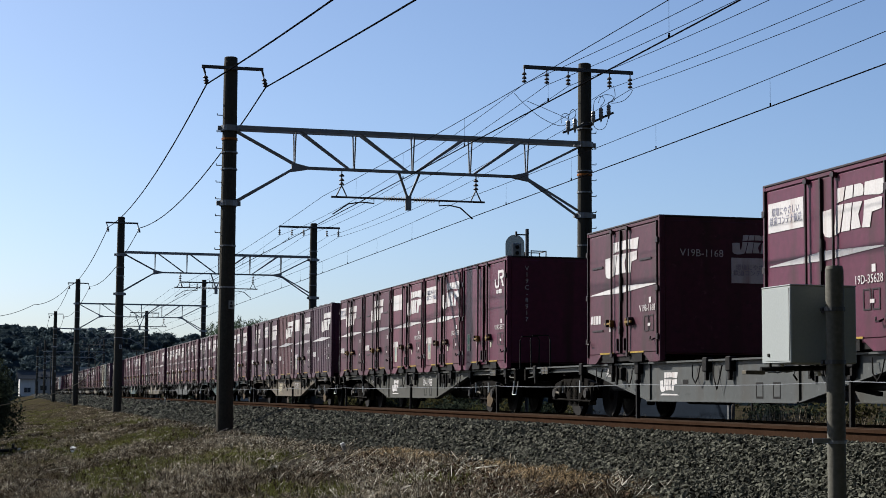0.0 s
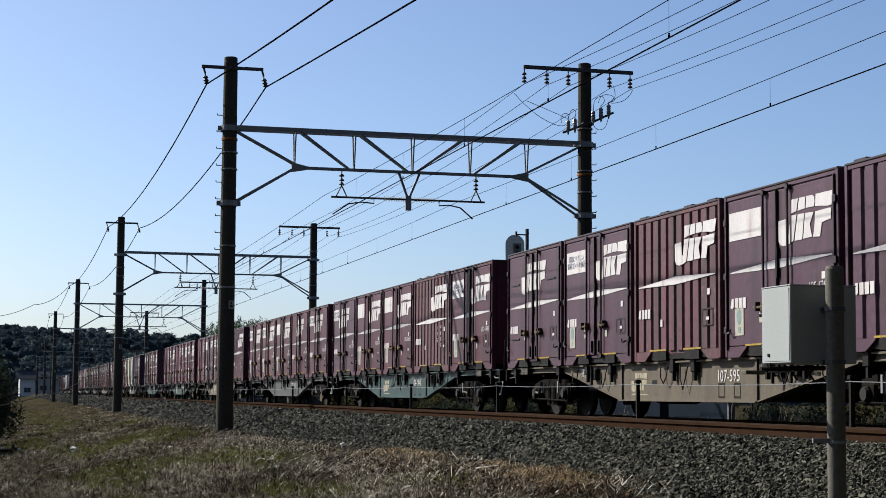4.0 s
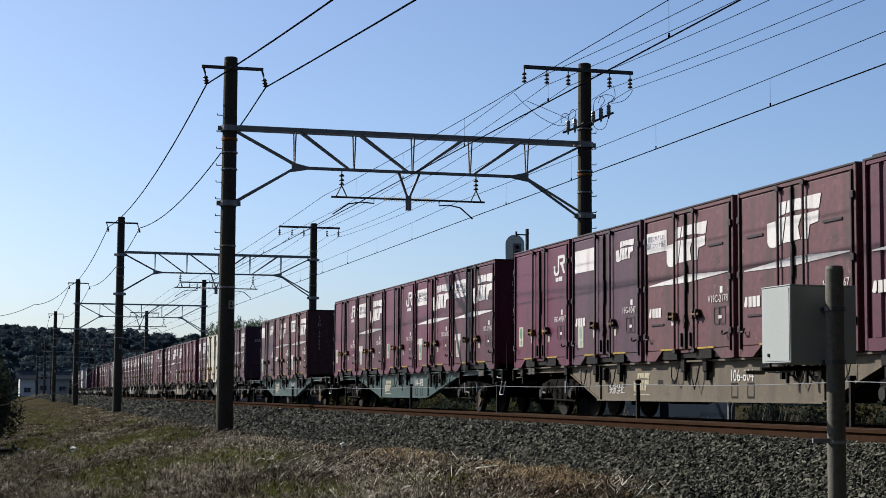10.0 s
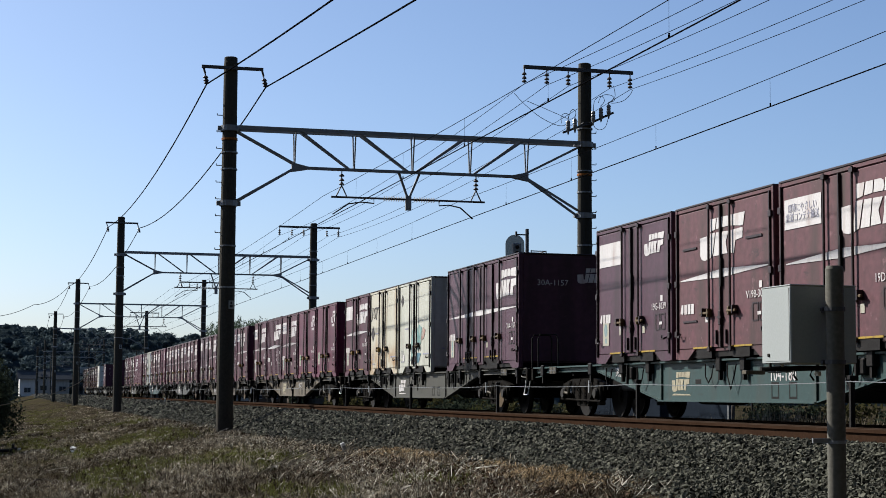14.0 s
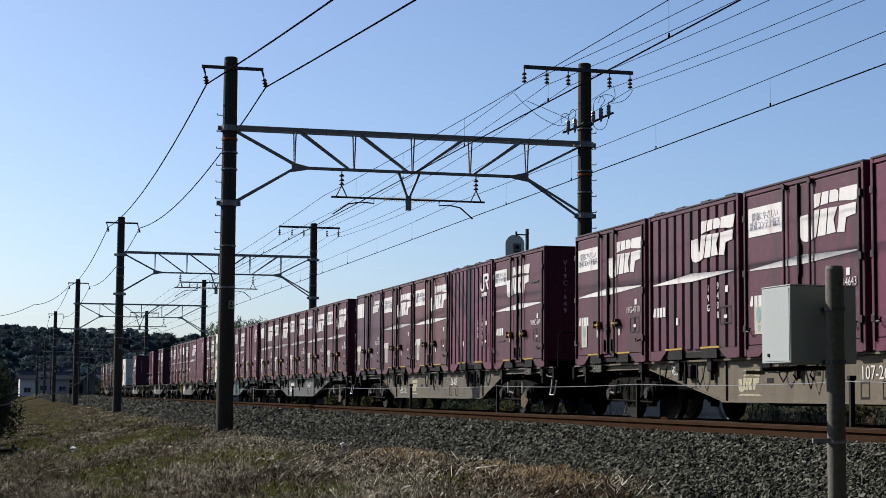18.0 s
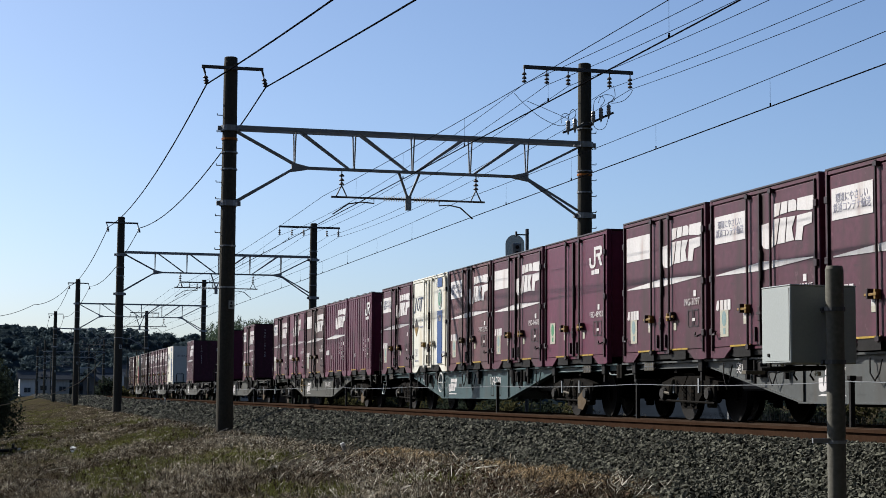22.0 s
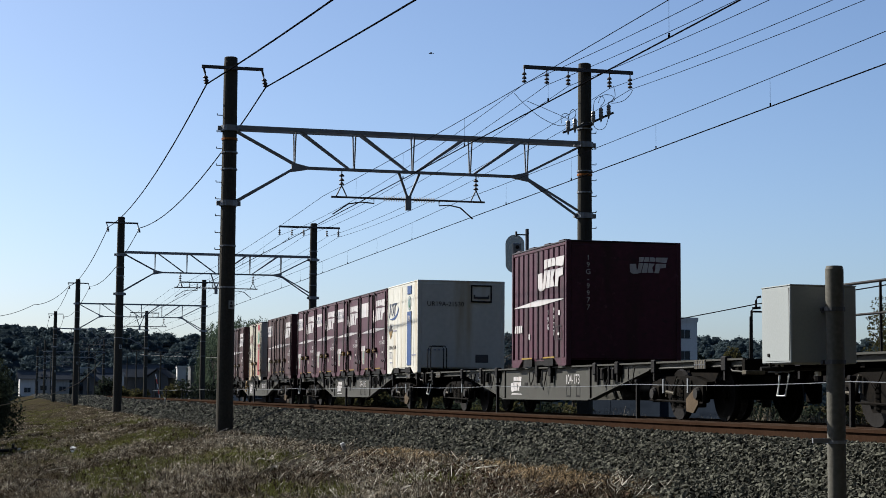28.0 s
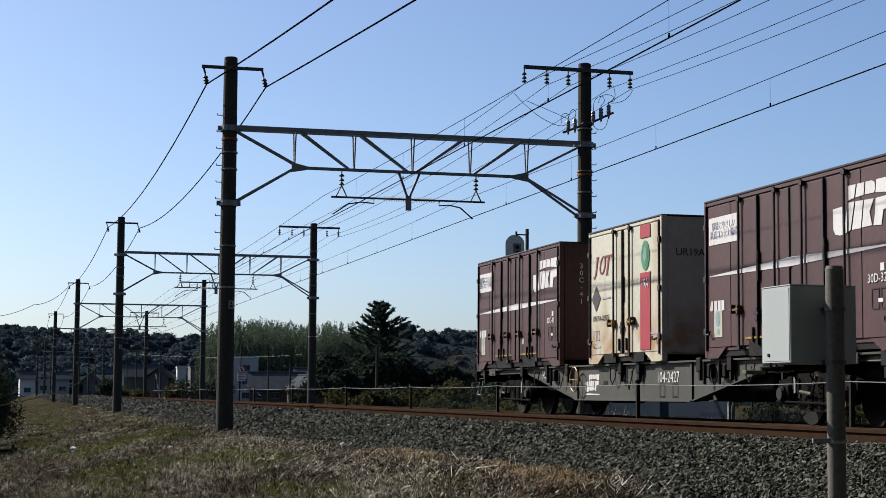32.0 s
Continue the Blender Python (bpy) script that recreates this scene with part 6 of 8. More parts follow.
def transformer_gear():
    """Fuse cut-outs on slanting brackets and looping jumpers on the near right-hand mast."""
    y = MAST_Y[0] - 0.33
    sets = (((15.62, 8.00), (14.92, 7.72), ((15.06, 7.82), (15.26, 7.88)),
             (((13.48, 8.75), (13.74, 8.49), (14.2, 8.14), (14.66, 7.93), (14.95, 7.92), (15.06, 8.12)),
              ((13.85, 8.55), (14.3, 8.39), (14.76, 8.22), (15.1, 8.1), (15.26, 8.18)),
              ((14.86, 7.97), (14.85, 8.15), (14.94, 8.25), (15.04, 8.24), (15.06, 8.12)),
              ((15.06, 8.12), (15.13, 8.32), (15.21, 8.38), (15.28, 8.30), (15.26, 8.18)))),
            ((15.72, 8.02), (16.42, 8.36), ((15.80, 8.12), (16.03, 8.22), (16.26, 8.33)),
             (((16.98, 9.03), (16.88, 8.86), (16.69, 8.70), (16.42, 8.62), (16.26, 8.63)),
              ((16.40, 9.12), (16.45, 8.85), (16.36, 8.70), (16.26, 8.63)),
              ((15.80, 8.42), (15.84, 8.66), (15.97, 8.78), (16.08, 8.78), (16.13, 8.66), (16.03, 8.52)),
              ((15.95, 8.60), (16.02, 8.78), (16.18, 8.85), (16.37, 8.82), (16.43, 8.70), (16.26, 8.63)),
              ((15.79, 8.10), (15.83, 7.92), (15.98, 7.84), (16.15, 7.92), (16.23, 8.13), (16.26, 8.31)))))
    for a, b, spots, loops in sets:
        ob = thing("cutout_bracket", label="slanting steel bracket with grey porcelain cut-outs and looped jumpers", category="insulator bracket", group="mast cut-outs")
        part("arm", Geo().bar((a[0], y, a[1]), (b[0], y, b[1]), 0.05, 0.06).bar((15.68, y, a[1]), (15.68, y + 0.2, a[1]), 0.3, 0.05), DARKGALV, ob)
        for x, z in spots:
            g = Geo().lathe((x, y - 0.05, z), [(0.015, -0.16), (0.03, -0.10), (0.04, -0.05), (0.062, 0.0), (0.066, 0.06), (0.05, 0.08), (0.066, 0.12), (0.05, 0.15), (0.066, 0.19), (0.045, 0.23), (0.012, 0.26), (0.012, 0.32)], 10)
            part("cutout", g, PORCELAIN, ob, "ribbed grey porcelain cut-out")
        for loop in loops:
            pts = [Vector((p, y - 0.06, q)) for p, q in loop]
            line = []
            for i in range(len(pts) - 1):
                p0, p1, p2, p3 = pts[max(i - 1, 0)], pts[i], pts[i + 1], pts[min(i + 2, len(pts) - 1)]
                for k in range(5):
                    u = k / 5
                    line.append(0.5 * (2 * p1 + (p2 - p0) * u + (2 * p0 - 5 * p1 + 4 * p2 - p3) * u * u + (3 * p1 - p0 - 3 * p2 + p3) * u ** 3))
            line.append(pts[-1])
            part("jumper", Geo().tube(line, 0.0085, 5), CABLE, ob, "thin looping jumper wire")


def stake(x, y, z, h, lean, label):
    ob = thing("marker_stake", label=label, category="marker post", group="marker stakes")
    part("stake", Geo().box(-0.03, 0.03, -0.03, 0.03, -0.15, h, 0.006), WOODSTAKE, ob)
    part("tip", Geo().box(-0.032, 0.032, -0.032, 0.032, h - 0.05, h + 0.006, 0.006), SIGNWHITE, ob)
    ob.matrix_world = pose(x, y, z, 0, lean, 0)


fence_between_tracks()
signal_cabinet()
track_signal()
transformer_gear()
stake(5.68, 28.2, -0.63, 0.22, -24, "short leaning white boundary stake in dry grass")
stake(6.95, 75.5, -0.3, 0.48, 0, "small upright concrete marker post in the ballast")

# cable that leaves the line towards the village, and cables beyond the tracks
wire("branch_cable", [(LX - 0.78, 136.7, 8.86, 0.38), (2.0, 128.0, 6.84, 0.12), (-0.4, 123.0, 5.74, 0.2), (-9.0, 108.0, 2.6, 0)], 0.02, CABLE, "thin black cable leaving a mast across the sky", "village cables")
wire("village_cable", [(34.6, 180.0, 3.45, 0.5), (26.28, 120.0, 3.3, 0.4), (31.3, 100.0, 3.6, 0.1), (28.2, 60.0, 4.0, 0.2), (26.5, 32.0, 4.6, 0)], 0.022, CABLE, "black cable strung between village poles", "village cables")


def utility_pole(x, y, top, arms=1):
    ob = thing("utility_pole", label="slim grey concrete utility pole with a short crossarm", category="utility pole", group="utility poles")
    z0 = ground_z(x, y)
    part("shaft", Geo().rod((x, y, z0 - 0.3), (x, y, top), 0.14, 0.10, 10), CONCRETE, ob)
    for k in range(arms):
        z = top - 0.35 - 0.6 * k
        arm = part("crossarm", Geo().box(x - 0.75, x + 0.75, y - 0.05, y + 0.05, z - 0.04, z + 0.04), DARKGALV, ob)
        for dx in (-0.65, 0.0, 0.65):
            part("insulator", Geo().lathe((x + dx, y, z + 0.04), [(0.04, 0.0), (0.05, 0.05), (0.03, 0.08), (0.04, 0.12)], 8), PORCELAIN, arm)


for x, y, top, arms in ((26.3, 120.0, 3.95, 0), (38.2, 250.0, 6.6, 1), (33.2, 200.0, 4.0, 1), (40.9, 300.0, 9.0, 2), (48.8, 260.0, 7.5, 1), (20.5, 230.0, 6.0, 1),
                        (14.0, 330.0, 9.0, 2), (10.0, 380.0, 9.5, 2), (18.5, 360.0, 9.0, 2), (22.5, 300.0, 8.0, 1), (6.5, 345.0, 9.6, 2), (26.5, 380.0, 8.5, 1)):
    utility_pole(x, y, top, arms)
for (xa, ya, za), (xb, yb, zb) in (((20.5, 230, 5.9), (38.2, 250, 6.4)), ((38.2, 250, 6.4), (48.8, 260, 7.3)), ((14.0, 330, 8.6), (40.9, 300, 8.6)), ((22.5, 300, 7.8), (40.9, 300, 8.3)), ((10, 380, 9), (26.5, 380, 8.2)), ((40.9, 300, 8.6), (62, 280, 7.8)), ((6.5, 345, 9.3), (22.5, 300, 7.6))):
    wire("village_cable", [(xa, ya, za, 0.5), (xb, yb, zb, 0)], 0.02, CABLE, "black cable strung between village poles", "village cables")


for xa, ya, za, xb, yb, zb in ((9, 300, 9.2, 75, 285, 9.9), (9, 300, 8.3, 75, 285, 8.8), (6, 330, 9.6, 70, 300, 7.2), (22.5, 300, 7.2, 48.8, 260, 6.9)):
    wire("village_cable", [(xa, ya, za, 0.7), (xb, yb, zb, 0)], 0.016, DARKGALV, "grey weathered line strung across the village", "village cables")


def road_sign():
    x, y = 19.15, 140.0
    ob = thing("road_sign", label="round red and white prohibition sign over a white plate", category="sign")
    part("post", Geo().rod((x, y, -1.0), (x, y, 2.75), 0.035, n=10), GALV, ob)
    disc = part("disc", Geo().rod((x, y - 0.06, 2.40), (x, y - 0.045, 2.40), 0.31, n=24), SIGNWHITE, ob, "white round sign face")
    ring = [(x + 0.27 * math.cos(2 * math.pi * i / 24), y - 0.066, 2.40 + 0.27 * math.sin(2 * math.pi * i / 24)) for i in range(25)]
    part("ring", Geo().tube(ring, 0.035, 6), SIGNRED, disc, "red ring")
    part("slash", Geo().bar((x - 0.18, y - 0.068, 2.58), (x + 0.18, y - 0.068, 2.22), 0.02, 0.06), SIGNRED, disc, "red slash")
    part("symbol", Geo().box(x - 0.07, x + 0.05, y - 0.07, y - 0.062, 2.26, 2.54), DARKMARK, disc)
    plate = part("plate", Geo().box(x - 0.34, x + 0.34, y - 0.05, y - 0.03, 1.45, 2.06), SIGNWHITE, ob, "white text plate")
    for k in range(4):
        part("print_bar", Geo().box(x - 0.28, x + 0.28 - 0.1 * (k % 2), y - 0.056, y - 0.05, 1.54 + 0.13 * k, 1.60 + 0.13 * k), SIGNRED, plate)


def crossing_gear():
    """Level-crossing posts and lowered striped bars beyond the tracks."""
    for x, y, xa, za, xb, zb in ((14.9, 170.0, 14.66, 2.3, 15.15, -0.25), (20.6, 150.0, 20.9, 1.2, 22.3, 0.2)):
        ob = thing("crossing_barrier", label="level-crossing post with a slanting red and white bar", category="barrier", group="crossing barriers")
        part("post", Geo().rod((x - 0.25, y, -1.2), (x - 0.25, y, 2.2), 0.06, n=10), BLACK, ob)
        a, b = Vector((xa, y - 0.2, za)), Vector((xb, y - 0.2, zb))
        for k in range(5):
            part("bar_section", Geo().rod(a.lerp(b, k / 5), a.lerp(b, (k + 1) / 5), 0.04, n=8), SIGNWHITE if k % 2 == 0 else SIGNRED, ob)


def bracket_pole():
    """Slim black post whose bent top carries the village cable."""
    ob = thing("bracket_pole", label="slim black steel post with a bent pipe top", category="post")
    z0 = ground_z(27.97, 60)
    part("post", Geo().tube([(27.97, 60, z0 - 0.2), (27.97, 60, 3.72), (28.02, 60, 3.83), (28.34, 60, 3.86)], 0.05, 8), BLACK, ob)
    part("hook", Geo().tube([(28.16, 60, 3.84), (28.16, 60, 4.12), (28.22, 60, 4.26), (28.36, 60, 4.29)], 0.045, 8), BLACK, ob)


road_sign()
crossing_gear()
bracket_pole()


def low_wall():
    """Blue sheet wall beyond the far track, its colour darkened as if in shadow."""
    ob = thing("sheet_wall", label="low blue-grey sheet wall beyond the far track, coloured as in shadow", category="wall")
    for k in range(6):
        y = 38.0 + 1.9 * k
        x = 16.9 + 0.055 * (y - 34)
        part("panel", Geo().box(x, x + 0.04, y, y + 1.86, ground_z(x, y) - 0.05, 0.36, 0.01), SHADOWWALL, ob)
        part("post", Geo().box(x - 0.05, x, y - 0.04, y + 0.04, ground_z(x, y) - 0.05, 0.42), GALV, ob)


low_wall()


# ---- houses ----
def house(x, y, w, d, eave, ridge, wall, turn=0.0, storeys=1, label="", flat=False):
    """A small building: four walls, tiled gable or flat roof, windows and a door."""
    ob = thing("house" if not flat else "building", label=label or "small house with plaster walls and a grey tiled roof", category="house" if not flat else "building", group="village houses")
    z0 = ground_z(x, y)
    ob.matrix_world = pose(x, y, z0, 0, 0, turn)
    h, t = eave - z0, 0.2
    part("front_wall", Geo().box(-w / 2, w / 2, -d / 2, -d / 2 + t, 0, h), wall, ob)
    part("back_wall", Geo().box(-w / 2, w / 2, d / 2 - t, d / 2, 0, h), wall, ob)
    for s in (-1, 1):
        x0, x1 = sorted((s * w / 2, s * (w / 2 - t)))
        part("side_wall", Geo().box(x0, x1, -d / 2 + t, d / 2 - t, 0, h), wall, ob)
    if flat:
        part("roof", Geo().box(-w / 2 - 0.1, w / 2 + 0.1, -d / 2 - 0.1, d / 2 + 0.1, h, h + 0.35), wall, ob)
        part("parapet", Geo().box(-w / 2 - 0.12, w / 2 + 0.12, -d / 2 - 0.14, -d / 2 + 0.06, h + 0.2, h + 0.55), wall, ob)
    else:
        r = ridge - z0
        for s in (-1, 1):
            g = Geo().prism([(s * (d / 2 + 0.7), h - 0.25), (0, r), (0, r + 0.16), (s * (d / 2 + 0.7), h - 0.09)], "x", -w / 2 - 0.6, w / 2 + 0.6)
            roof = part("roof_slope", g, TILE, ob, "grey tiled roof slope")
        part("ridge_cap", Geo().box(-w / 2 - 0.65, w / 2 + 0.65, -0.18, 0.18, r + 0.08, r + 0.34, 0.04), TILE, ob)
        for s in (-1, 1):
            x0, x1 = sorted((s * w / 2, s * (w / 2 - t)))
            part("gable", Geo().prism([(-d / 2, h), (d / 2, h), (0, r - 0.05)], "x", x0, x1), wall, ob)
    for st in range(storeys):
        zc = 1.5 + 2.7 * st
        for k in range(max(1, int(w / 3))):
            xx = -w / 2 + w * (k + 0.5) / max(1, int(w / 3))
            win = part("window", Geo().box(xx - 0.75, xx + 0.75, -d / 2 - 0.03, -d / 2, zc - 0.5, zc + 0.55), GLASS, ob, "dark window pane")
            part("window_frame", Geo().box(xx - 0.82, xx + 0.82, -d / 2 - 0.06, -d / 2, zc + 0.55, zc + 0.62).box(xx - 0.82, xx + 0.82, -d / 2 - 0.08, -d / 2, zc - 0.57, zc - 0.5).box(xx - 0.03, xx + 0.03, -d / 2 - 0.05, -d / 2, zc - 0.5, zc + 0.55), GALV, win)
        for s in (-1, 1):
            xw = s * w / 2
            x0, x1 = sorted((xw, xw + s * 0.03))
            part("window", Geo().box(x0, x1, -0.7, 0.7, zc - 0.5, zc + 0.5), GLASS, ob, "dark window pane")


VILLAGE = [
    (49.3, 312.0, 9.4, 6.4, 1.2, 4.2, BROWNWALL, -14, 1, "low timber house under a broad grey tiled roof", False), (53.4, 304.0, 5.6, 5.0, 1.3, 3.7, BROWNWALL, -76, 1, "low timber house with a grey tiled gable", False),
    (58.6, 326.0, 6.5, 5.4, 2.6, 5.3, BROWNWALL, -20, 1, "low timber house with a grey tiled roof", False),
    (45.9, 334.0, 5.0, 5.0, 7.2, 0, BLOCKWALL, 8, 3, "grey rendered three-storey block with a flat roof", True),
    (38.8, 384.0, 1.9, 3.0, 6.0, 0, PLASTER, 0, 2, "narrow white block with a flat roof", True),
    (46.4, 404.0, 7.2, 6.0, 6.4, 0, GREYWALL, 0, 2, "blue-grey block with a flat roof", True),
    (31.2, 404.0, 10.0, 5.6, 4.2, 6.9, GREYWALL, -8, 1, "", False), (34.4, 384.0, 4.2, 5.0, 3.9, 5.7, GREYWALL, 62, 1, "", False),
    (5.5, 420.0, 3.6, 4.0, 3.7, 5.3, PLASTER, 4, 1, "white house with a grey tiled roof", False), (9.7, 424.0, 3.5, 4.2, 4.2, 5.8, PLASTER, -6, 2, "white house with a grey tiled roof", False),
    (13.7, 418.0, 3.2, 4.0, 3.6, 5.1, BLOCKWALL, 3, 1, "grey rendered house with a tiled roof", False), (20.5, 446.0, 3.9, 4.0, 6.3, 0, BLOCKWALL, 0, 2, "pale grey block with a flat roof", True),
    (20.2, 410.0, 3.2, 3.0, 3.1, 4.7, GREYWALL, 72, 1, "", False), (24.7, 425.0, 3.7, 4.0, 3.5, 5.0, BROWNWALL, -10, 1, "low timber house with a grey tiled roof", False),
    (26.5, 398.0, 1.0, 2.0, 4.5, 0, PLASTER, 0, 1, "narrow white block with a flat roof", True),
    (1.9, 446.0, 5.6, 6.0, 4.7, 6.5, GREYWALL, 8, 1, "", False), (8.6, 448.0, 7.8, 6.0, 5.2, 6.8, GREYWALL, -5, 2, "", False), (15.6, 446.0, 6.1, 5.0, 5.0, 6.7, BROWNWALL, 6, 1, "low timber house with a grey tiled roof", False),
    (25.5, 440.0, 5.0, 5.0, 4.8, 6.6, GREYWALL, 20, 1, "", False),
    (83.7, 202.0, 3.5, 5.0, 9.9, 0, PLASTER, 0, 4, "tall narrow white block with a flat roof", True),
]
for row in VILLAGE:
    house(*row)

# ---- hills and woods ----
# Hill floor darkened for shade between the crowns, blued a little for haze.
HILLFLOOR = mat("haze_tinted_dark_forest_floor", (0.018, 0.025, 0.027), 0.95, var=0.4, scale=0.2, fine=1.2, bump=0.4, spec=0.0)


def hill(name, x0, x1, y0, y1, top, label):
    g = Geo()
    nxh, nyh = 36, 12
    for j in range(nyh + 1):
        for i in range(nxh + 1):
            u, v = i / nxh, j / nyh
            x, y = x0 + (x1 - x0) * u, y0 + (y1 - y0) * v
            g.v.append((x, y, hill_z(x, y, x0, x1, y0, y1, top)))
    g.f = [(j * (nxh + 1) + i, j * (nxh + 1) + i + 1, (j + 1) * (nxh + 1) + i + 1, (j + 1) * (nxh + 1) + i) for j in range(nyh) for i in range(nxh)]
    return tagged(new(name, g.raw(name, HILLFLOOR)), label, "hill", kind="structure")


def hill_z(x, y, x0, x1, y0, y1, top):
    u, v = (x - x0) / (x1 - x0), (y - y0) / (y1 - y0)
    edge = min(1.0, 6 * u, 6 * (1 - u)) * math.sin(math.pi * min(1.0, max(0.0, v))) ** 0.7
    return -2.0 + (top + 2.0) * edge * (0.86 + 0.22 * noise.noise((x * 0.02, y * 0.02, 4))) + 3.0 * edge * math.exp(-((x + 2) / 12) ** 2)


def crown(g, rngc, c, rx, rz, n, size, flat=0.7):
    """A loose crown: many small leaf clumps scattered through an uneven ball."""
    lobes = [(Vector((rngc.uniform(-0.5, 0.5) * rx, rngc.uniform(-0.5, 0.5) * rx, rngc.uniform(-0.45, 0.5) * rz)), rngc.uniform(0.4, 0.75)) for _ in range(5)]
    for _ in range(n):
        o, k = rngc.choice(lobes)
        d = Vector((rngc.gauss(0, 1), rngc.gauss(0, 1), rngc.gauss(0, 1))).normalized()
        r = k * rngc.random() ** 0.35
        p = Vector(c) + o + Vector((d.x * rx * r, d.y * rx * r, d.z * rz * r))
        s = size * rngc.uniform(0.6, 1.4)
        a = Vector((rngc.gauss(0, 1), rngc.gauss(0, 1), rngc.gauss(0, 0.8))).normalized() * s
        b = d.cross(a).normalized() * s * flat
        k0 = len(g.v)
        g.v += [tuple(p - a * 0.6 - b * 0.5), tuple(p + a * 0.6 - b * 0.5), tuple(p + b), tuple(p + d * s * 0.5 - a * 0.2)]
        g.f += [(k0, k0 + 1, k0 + 2), (k0, k0 + 3, k0 + 2)]


def dome(g, rngc, c, rx, rz, n, size, rings=6, sides=9):
    """One tree crown of the far woods: a dark uneven core under a coat of small leaf sprays."""
    c, o, k0 = Vector(c), rngc.uniform(0, 500), len(g.v)
    lo, hi = Vector((o, 0, 0)), Vector((0, o, 0))
    for j in range(rings + 1):
        v = -0.45 * math.pi + 0.95 * math.pi * j / rings
        for i in range(sides):
            a = 2 * math.pi * (i + 0.5 * (j % 2)) / sides
            d = Vector((math.cos(a) * math.cos(v), math.sin(a) * math.cos(v), math.sin(v)))
            r = 0.78 + 0.26 * noise.noise(d * 1.7 + lo) + 0.12 * noise.noise(d * 4.3 + hi)
            g.v.append((c.x + d.x * rx * r, c.y + d.y * rx * r, c.z + d.z * rz * r))
    g.f += [(k0 + j * sides + i, k0 + j * sides + (i + 1) % sides, k0 + (j + 1) * sides + (i + 1) % sides, k0 + (j + 1) * sides + i) for j in range(rings) for i in range(sides)]
    for _ in range(n):
        d = Vector((rngc.gauss(0, 1), rngc.gauss(-0.3, 1), rngc.gauss(0.25, 0.8))).normalized()
        r = 0.76 + 0.26 * noise.noise(d * 1.7 + lo) + 0.12 * noise.noise(d * 4.3 + hi) + rngc.uniform(0.0, 0.15)
        p = Vector((c.x + d.x * rx * r, c.y + d.y * rx * r, c.z + d.z * rz * r))
        s = size * rngc.uniform(0.5, 1.5)
        face = (d + 0.32 * Vector((rngc.gauss(0, 1), rngc.gauss(0, 1), rngc.gauss(0, 1)))).normalized()
        t = face.orthogonal().normalized()
        t = (t * rngc.gauss(0, 1) + face.cross(t) * rngc.gauss(0, 1)).normalized()
        b = face.cross(t) * s * 0.45
        k1 = len(g.v)
        g.v += [tuple(p - b - t * s * 0.5), tuple(p + b - t * s * 0.4), tuple(p + t * s * 0.6)]
        g.f.append((k1, k1 + 1, k1 + 2))


LEFT_HILL = (-110, 150, 425, 600, 16.6)
RIGHT_HILL = (50, 340, 380, 520, 18.0)
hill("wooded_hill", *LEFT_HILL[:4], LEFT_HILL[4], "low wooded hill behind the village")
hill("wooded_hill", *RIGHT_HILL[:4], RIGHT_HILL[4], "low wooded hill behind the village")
rngw = random.Random(11)
g = Geo()
for hillrow, count in ((LEFT_HILL, 1150), (RIGHT_HILL, 900)):
    for _ in range(count):
        x = rngw.uniform(max(hillrow[0] + 4, -16), min(hillrow[1] - 4, 290))
        y = rngw.uniform(hillrow[2] + 4, (hillrow[2] + hillrow[3]) / 2 + 20)
        z = hill_z(x, y, *hillrow)
        r = rngw.choice((1.1, 1.5, 1.9, 2.5)) * rngw.uniform(0.85, 1.2)
        dome(g, rngw, (x, y, z + r * 0.35), r, r * rngw.uniform(0.75, 1.05), int(26 * r * r), 0.46)
for _ in range(70):
    # taller pines that stand out of the ridge
    x = rngw.uniform(-6, 120)
    row = LEFT_HILL if x < 80 else RIGHT_HILL
    y = (row[2] + row[3]) / 2 + rngw.uniform(-25, 5)
    z, r = hill_z(x, y, *row), rngw.uniform(1.3, 2.3)
    for k in range(3):
        dome(g, rngw, (x + rngw.uniform(-0.8, 0.8) * r, y, z + r * (0.5 + 0.45 * k)), r * (1.1 - 0.2 * k), r * 0.55, int(40 * r), 0.34)
tagged(new("far_woods", g.raw("far_woods", FAR_HAZE_LEAF)), "evergreen forest covering the distant low hills, coloured as in haze", "forest", kind="stuff")

# bamboo grove: feathery upright plumes that nod at the tip
g = Geo()
for _ in range(430):
    x, y = rngw.uniform(43.0, 82), rngw.uniform(352, 390)
    top = 16.0 + 1.0 * noise.noise((x * 0.2, y * 0.2, 2)) + rngw.uniform(-1.8, 0.8) - 2.2 * max(0.0, (46.0 - x) / 3.0) - 1.3 * max(0.0, (x - 64.0) / 15.0)
    nod = Vector((rngw.uniform(-0.8, 0.8), rngw.uniform(-0.4, 0.4), 0))
    dome(g, rngw, (x, y + 0.8, top - 7.5), 0.6, 4.4, 0, 0.4, 5, 6)
    for _ in range(300):
        u = rngw.random() ** 0.75
        p = Vector((x, y, top - 12.5 * u)) + nod * (1 - u) ** 2 + Vector((rngw.gauss(0, 1), rngw.gauss(0, 1), 0)) * (0.08 + 0.80 * u ** 0.6)
        d = Vector((rngw.gauss(0, 0.45), rngw.gauss(0, 0.45), rngw.uniform(0.3, 1.0))).normalized()
        b = Vector((rngw.gauss(0, 1), rngw.gauss(0, 1), 0)).cross(d).normalized() * 0.10
        k1 = len(g.v)
        g.v += [tuple(p - b), tuple(p + b), tuple(p + d * rngw.uniform(0.3, 0.8))]
        g.f.append((k1, k1 + 1, k1 + 2))
tagged(new("bamboo_grove", g.raw("bamboo_grove", LEAF_BAMBOO)), "tall feathery olive-green bamboo grove behind the houses", "bamboo", kind="stuff")


